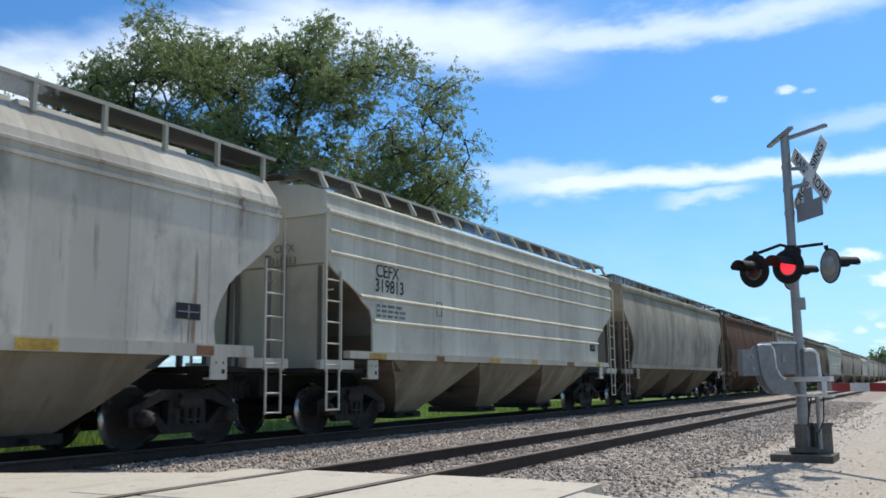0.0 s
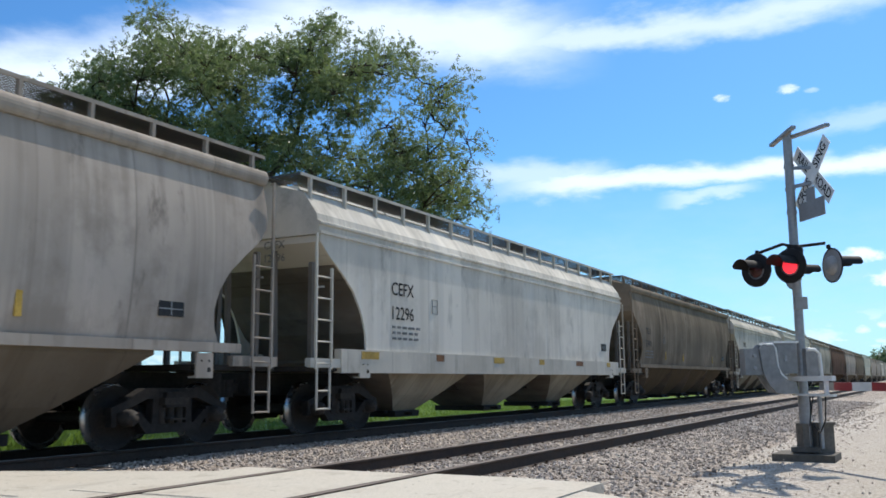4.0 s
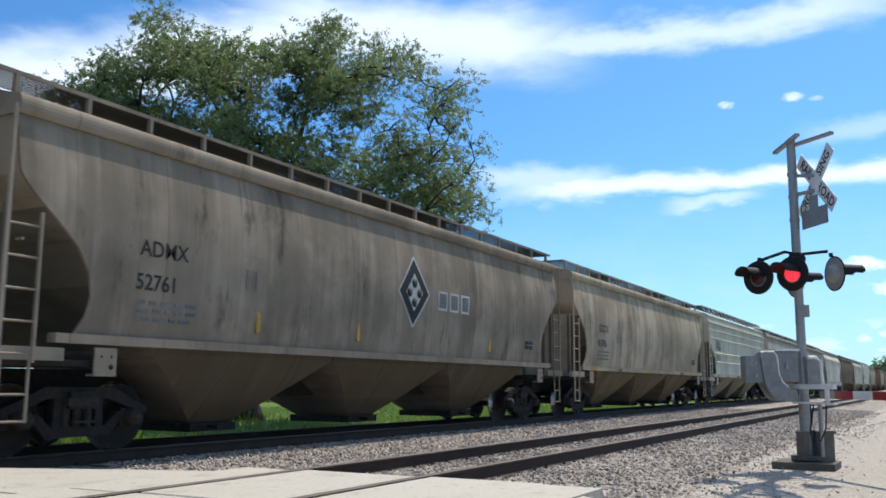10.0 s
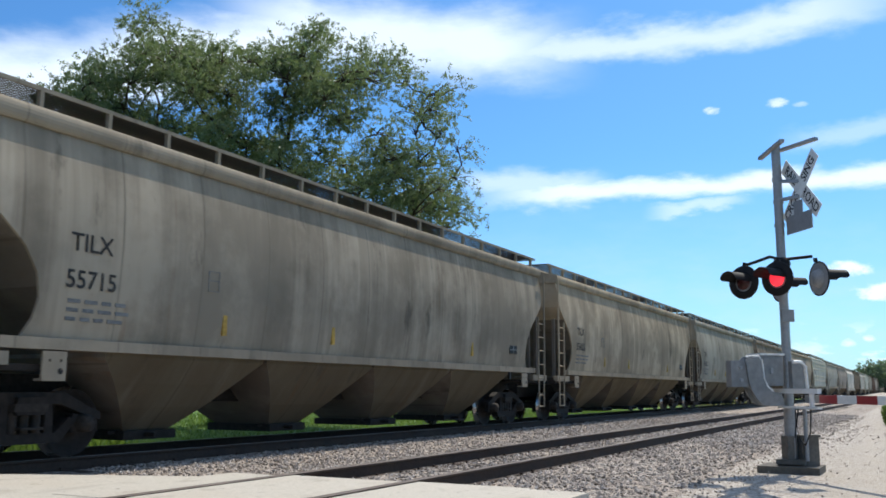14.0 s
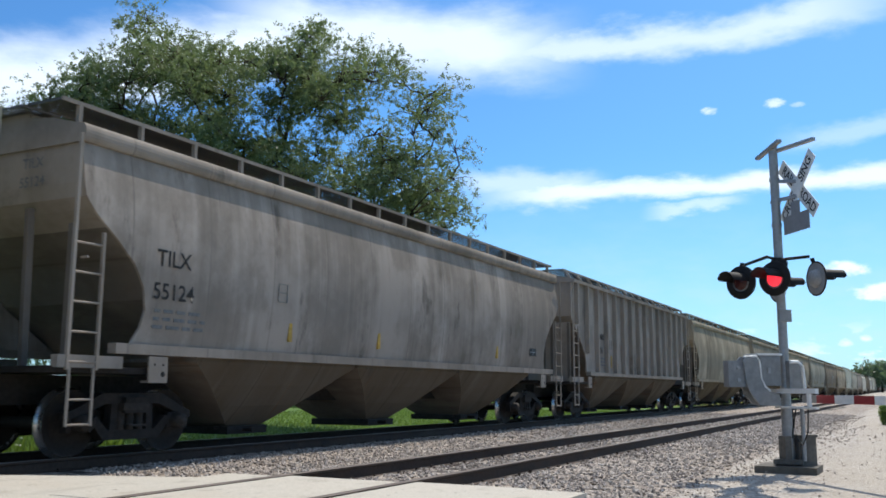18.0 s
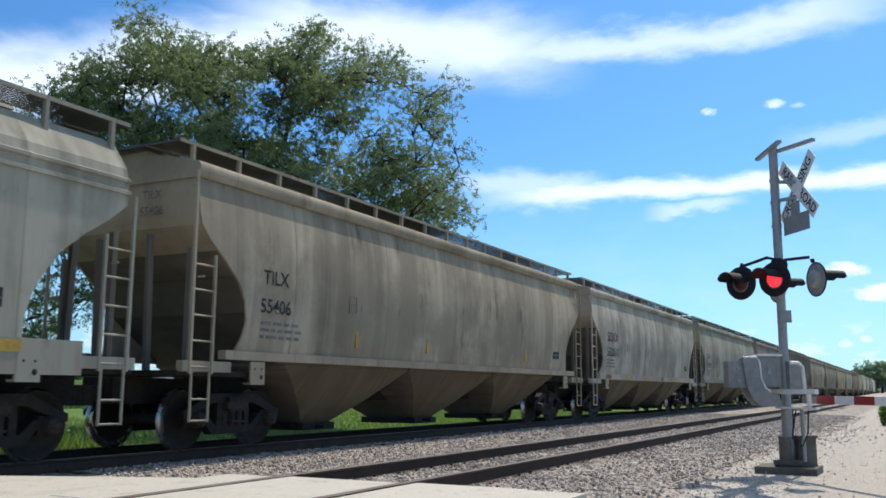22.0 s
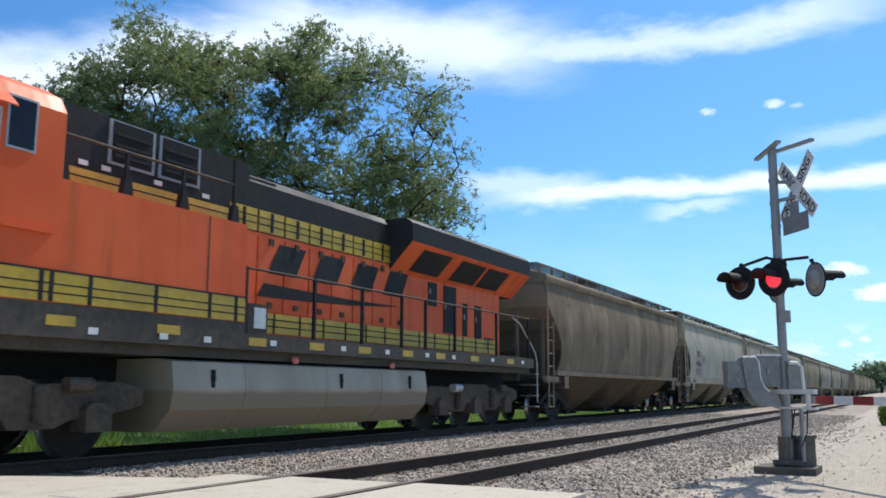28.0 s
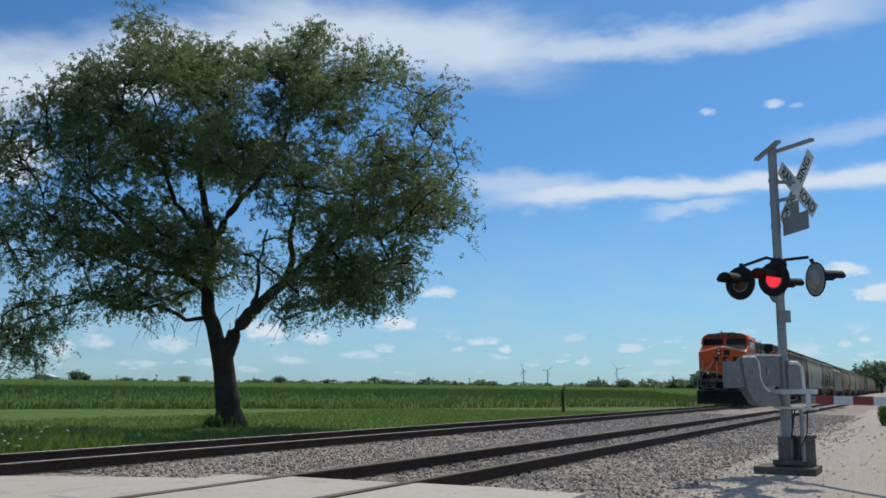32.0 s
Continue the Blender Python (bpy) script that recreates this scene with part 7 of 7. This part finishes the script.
def build_field():
    s = Shape()
    xs = [-400, -200, -100, -60, -30, -10, 5, 15, 25, 35, 45, 55, 65, 75, 88, 100, 130, 180, 250, 350, 500, 800, 1300]
    rows = []
    for u in (0, 1.5, 3, 6, 10, 16, 25, 40, 60, 90, 130, 180, 250, 340, 460, 620):
        rows.append([(x, field_front(x) + u, ground_height(x, field_front(x) + u) + 1.15 + 0.12 * noise.noise((x * 0.2, u * 0.3, 1))) for x in xs])
    for i, k in enumerate((0.05, 0.25, 0.42, 0.6, 0.8)):
        rows[i] = [(x, y, ground_height(x, y) - 0.05 + (z + 0.05 - ground_height(x, y)) * k) for x, y, z in rows[i]]
    s.grid(rows, True)
    tagged(part("corn_field", s, CORN_TOP), "broad field of tall green corn", "corn field", kind="stuff")
    gen = np.random.default_rng(7)
    n = 52000
    x = gen.uniform(-5, 120, n)
    d = 34 * gen.random(n) ** 1.4 - 0.6
    y = np.array([field_front(a) for a in x]) + d
    z = np.array([ground_height(a, b) for a, b in zip(x, y)]) + 1.05 * np.clip(d / 12, 0, 1)
    blades("corn_plants", x, y, z, gen.uniform(0.18, 0.55, n), gen.uniform(0.03, 0.07, n), CORN_LEAF, "leafy green corn plants along the field's edge", "corn", 0.22, 3)
    n = 500
    x = gen.uniform(60, 110, n)
    y = np.array([field_front(a) for a in x]) - gen.exponential(1.6, n) - 0.2
    z = np.array([ground_height(a, b) for a, b in zip(x, y)])
    blades("tall_grass", x, y, z, gen.uniform(0.3, 0.7, n), gen.uniform(0.02, 0.05, n), STRAW, "tall tan seeding grass before the corn", "grass", 0.25, 4)
    n = 60000
    x = gen.uniform(4, 62, n)
    y = 13.4 + 22 * gen.random(n) ** 1.6
    z = np.array([ground_height(a, b) for a, b in zip(x, y)]) - 0.02
    blades("grass", x, y, z, gen.uniform(0.06, 0.20, n), gen.uniform(0.008, 0.02, n), WEED, "mown green grass beside the railway", "grass", 0.5, 5)
    n = 2600
    x = gen.uniform(7.5, 14.0, n)
    y = 14.6 + 2.6 * gen.random(n)
    z = np.array([ground_height(a, b) for a, b in zip(x, y)])
    blades("weeds", x, y, z, gen.uniform(0.25, 0.62, n), gen.uniform(0.012, 0.03, n), WEED, "tall green weeds at the edge of the track bed", "weeds", 0.3, 6)
    n = 420
    a, r = gen.uniform(0, 6.28, n), 0.5 + gen.exponential(0.16, n)
    x, y = 27.2 + np.cos(a) * r, 23.5 + np.sin(a) * r
    blades("shoots", x, y, np.full(n, -0.5), gen.uniform(0.08, 0.3, n) * (1 + 0.9 * (np.cos(a) < -0.3)), gen.uniform(0.02, 0.045, n), WEED, "leafy shoots round the foot of the tree", "weeds", 0.35, 16)
    # pale flower heads on the weeds
    rng = random.Random(12)
    fl = Shape()
    for i in range(60):
        x, y = rng.uniform(7.8, 13.0), rng.uniform(14.6, 16.8)
        z = ground_height(x, y) + rng.uniform(0.3, 0.68)
        fl.lathe((x, y, z), (0.2, 0, 1), [(0, 0.0), (0.01, 0.035), (0.03, 0.02), (0.035, 0)], 5)
    tagged(part("flowers", fl, simple("white_petals", (0.45, 0.47, 0.36), 0.7)), "small white flower heads among the weeds", "flowers", kind="stuff")
    # post at the edge of the field
    po = Shape().rod([(58.5, 21.0, -0.5), (58.45, 21.05, 0.9)], 0.11, 8).rod([(58.45, 21.05, 0.9), (58.6, 20.95, 1.15)], 0.06, 6)
    tagged(part("fence_post", po, BARK), "dark weathered wooden post in the grass", "post")


def clump(cx, cy, cz, wide, tall, seed, name="distant_tree", label="small dark green tree on the horizon", trunk=True):
    """A far tree: a trunk and a ragged crown of small leafy tufts."""
    gen = np.random.default_rng(seed)
    t = empty(name, label, "tree", "trees on the horizon", at=pose(cx, cy, cz))
    if trunk:
        part("trunk", Shape().rod([(0, 0, -1), (0, 0, tall * 0.6)], tall * 0.04, 6, tall * 0.02), BARK, t)
    n = 1300
    a = gen.normal(size=(n, 3))
    a /= np.linalg.norm(a, axis=1)[:, None]
    r = gen.random(n)[:, None] ** 0.4
    lump = 0.8 + 0.3 * np.sin(a[:, :1] * 5 + seed) * np.cos(a[:, 2:] * 4 + seed)
    p = a * r * lump * np.array([wide / 2, wide / 2, tall * 0.42]) + np.array([0, 0, tall * 0.56])
    k = gen.uniform(0.02, 0.05, n)[:, None] * tall
    u, v = gen.normal(size=(n, 3)), gen.normal(size=(n, 3))
    q = np.stack([p + u * k, p + v * k, p - (u + v) * k * 0.7], 1)
    me = bpy.data.meshes.new("crown")
    me.from_pydata(q.reshape(-1, 3).tolist(), [], np.arange(n * 3).reshape(-1, 3).tolist())
    me.materials.append(FAR_LEAF)
    part("crown", me, None, t)["kind"] = "stuff"


def far_place(across, dist):
    """A place by its bearing, as the tangent right of the first heading, and its distance."""
    a = radians(27.34) - math.atan(across)
    return cos(a) * dist, sin(a) * dist


def build_distance():
    k = 0
    for across, dist, wide, tall in ((-0.447, 520, 6, 5), (-0.405, 480, 10, 7), (-0.394, 485, 6, 5), (-0.285, 470, 8, 5), (-0.204, 500, 7, 4), (-0.18, 500, 9, 6), (-0.128, 520, 5, 4), (-0.06, 540, 10, 5), (-0.045, 540, 9, 4), (0.20, 420, 9, 6), (0.265, 400, 8, 6), (0.47, 300, 11, 10.5), (0.485, 310, 12, 11), (0.50, 320, 10, 9), (-0.33, 510, 8, 3.5), (-0.35, 515, 9, 4)):
        x, y = far_place(across, dist)
        clump(x, y, ground_height(x, y) - 0.5, wide, tall, 20 + k)
        k += 1
    # low wood along the horizon
    gen = np.random.default_rng(31)
    P = []
    for a0, a1, dist, tall in ((-0.09, 0.06, 560, 4.0), (-0.52, 0.0, 600, 2.2), (0.16, 0.30, 480, 4.5), (0.24, 0.34, 380, 5.5), (0.05, 0.18, 600, 3.0), (0.36, 0.52, 700, 7.0), (-0.22, -0.06, 590, 3.0)):
        n = 900
        ac = gen.uniform(a0, a1, n)
        ang = radians(27.34) - np.arctan(ac)
        dd = dist + gen.uniform(-8, 8, n)
        x, y = np.cos(ang) * dd, np.sin(ang) * dd
        prof = 0.55 + 0.45 * np.sin(ac * 160 + dist) * np.sin(ac * 61)
        z = np.array([ground_height(u, v) for u, v in zip(x, y)]) + 0.8 + tall * prof * gen.random(n)
        P.append(np.stack([x, y, z, np.full(n, tall * 0.22)], 1))
    P = np.concatenate(P)
    n = len(P)
    u, v = gen.normal(size=(n, 3)), gen.normal(size=(n, 3))
    s = P[:, 3:] * gen.uniform(0.6, 1.3, (n, 1))
    q = np.stack([P[:, :3] + u * s, P[:, :3] + v * s, P[:, :3] - (u + v) * s * 0.7], 1)
    me = bpy.data.meshes.new("distant_wood")
    me.from_pydata(q.reshape(-1, 3).tolist(), [], np.arange(n * 3).reshape(-1, 3).tolist())
    me.materials.append(FAR_LEAF)
    tagged(new("distant_wood", me), "low dark belt of trees along the horizon", "woods", kind="stuff")
    for across, dist, tall, turn in ((0.0897, 2600, 62, 20), (0.1162, 2600, 62, 75), (0.1932, 3000, 80, 40)):
        x, y = far_place(across, dist)
        t = empty("wind_turbine", "distant pale wind turbine on the horizon", "wind turbine", "wind turbines", at=pose(x, y, 4.0, 0, 0, 30))
        part("tower", Shape().rod([(0, 0, 0), (0, 0, tall * 0.82)], 2.2, 10, 1.3), TURBINE, t)
        part("nacelle", Shape().box(-3, 4, -1.8, 1.8, tall * 0.82, tall * 0.82 + 3.4), TURBINE, t)
        for i in range(3):
            a = radians(turn + 120 * i)
            e = (-3.4, sin(a) * tall * 0.36, tall * 0.83 + 1.5 + cos(a) * tall * 0.36)
            part("blade", Shape().rod([(-3.4, 0, tall * 0.83 + 1.5), e], 1.1, 6, 0.3), TURBINE, t)
    for across, dist, tall in ((-0.316, 900, 9), (-0.36, 900, 8), (-0.01, 900, 8), (0.03, 900, 8)):
        x, y = far_place(across, dist)
        t = empty("utility_pole", "distant wooden utility pole", "utility pole", "far utility poles", at=pose(x, y, ground_height(x, y)))
        part("pole", Shape().rod([(0, 0, 0), (0, 0, tall)], 0.35, 6, 0.25), BARK, t)
        part("cross_bar", Shape().beam((-1.5, 1.0, tall - 1), (1.5, -1.0, tall - 1), 0.3, 0.3), BARK, t)
    x, y = far_place(-0.436, 700)
    barn = empty("farm_shed", "low pale metal farm shed on the horizon", "shed", at=pose(x, y, ground_height(x, y), 0, 0, 40))
    part("wall", Shape().box(-12, 12, -6, 6, 0, 3.4), GREY_PAINT, barn)
    part("roof", Shape().prism([(-6.4, 3.3), (0, 5.6), (6.4, 3.3)], "x", -12.4, 12.4), TURBINE, barn)
    # bush beside the gravel road
    bush = empty("bush", "low green bush beside the gravel lane", "bush", at=pose(36.0, 0.2, -0.24))
    gen = np.random.default_rng(44)
    n = 5200
    a = gen.normal(size=(n, 3))
    a /= np.linalg.norm(a, axis=1)[:, None]
    p = a * (gen.random(n)[:, None] ** 0.35) * np.array([1.5, 1.1, 0.55]) * (0.8 + 0.25 * np.sin(a[:, :1] * 6) * np.cos(a[:, 1:2] * 5)) + np.array([0, 0, 0.42])
    u, v = gen.normal(size=(n, 3)) * 0.06, gen.normal(size=(n, 3)) * 0.025
    q = np.stack([p - u, p + v, p + u, p - v], 1)
    me = bpy.data.meshes.new("foliage")
    me.from_pydata(q.reshape(-1, 3).tolist(), [], np.arange(n * 4).reshape(-1, 4).tolist())
    me.materials.append(WEED)
    part("foliage", me, None, bush)["kind"] = "stuff"
    for i in range(7):
        b = radians(i * 51)
        part("stem", Shape().rod([(0, 0, -0.05), (cos(b) * 0.5, sin(b) * 0.4, 0.4), (cos(b) * 0.9, sin(b) * 0.7, 0.65)], 0.02, 5, 0.008), BARK, bush)


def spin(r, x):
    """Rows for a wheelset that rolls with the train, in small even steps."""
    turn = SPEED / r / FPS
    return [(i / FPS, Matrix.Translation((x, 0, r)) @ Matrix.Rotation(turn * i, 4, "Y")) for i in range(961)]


def motions():
    for car, x in CARS:
        walk(car, [(t, pose(NOSE_AT + SPEED * t + x, TRAIN_Y, 0)) for t in (0.0, 16.0, 32.0)])
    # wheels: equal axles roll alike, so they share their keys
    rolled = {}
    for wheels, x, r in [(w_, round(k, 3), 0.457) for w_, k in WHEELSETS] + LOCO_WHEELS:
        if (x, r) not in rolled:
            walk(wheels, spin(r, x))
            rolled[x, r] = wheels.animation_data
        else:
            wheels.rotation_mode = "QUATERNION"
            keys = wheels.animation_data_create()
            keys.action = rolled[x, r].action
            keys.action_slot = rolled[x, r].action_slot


build_ground()
build_track("track_1", NEAR_Y, "empty railway track on timber ties, nearer the road signal")
build_track("track_2", TRAIN_Y, "railway track that carries the grain train")
build_crossing()
build_train()
build_locomotive()
build_signal()
build_tree()
build_field()
build_distance()
scatter_stones()
motions()
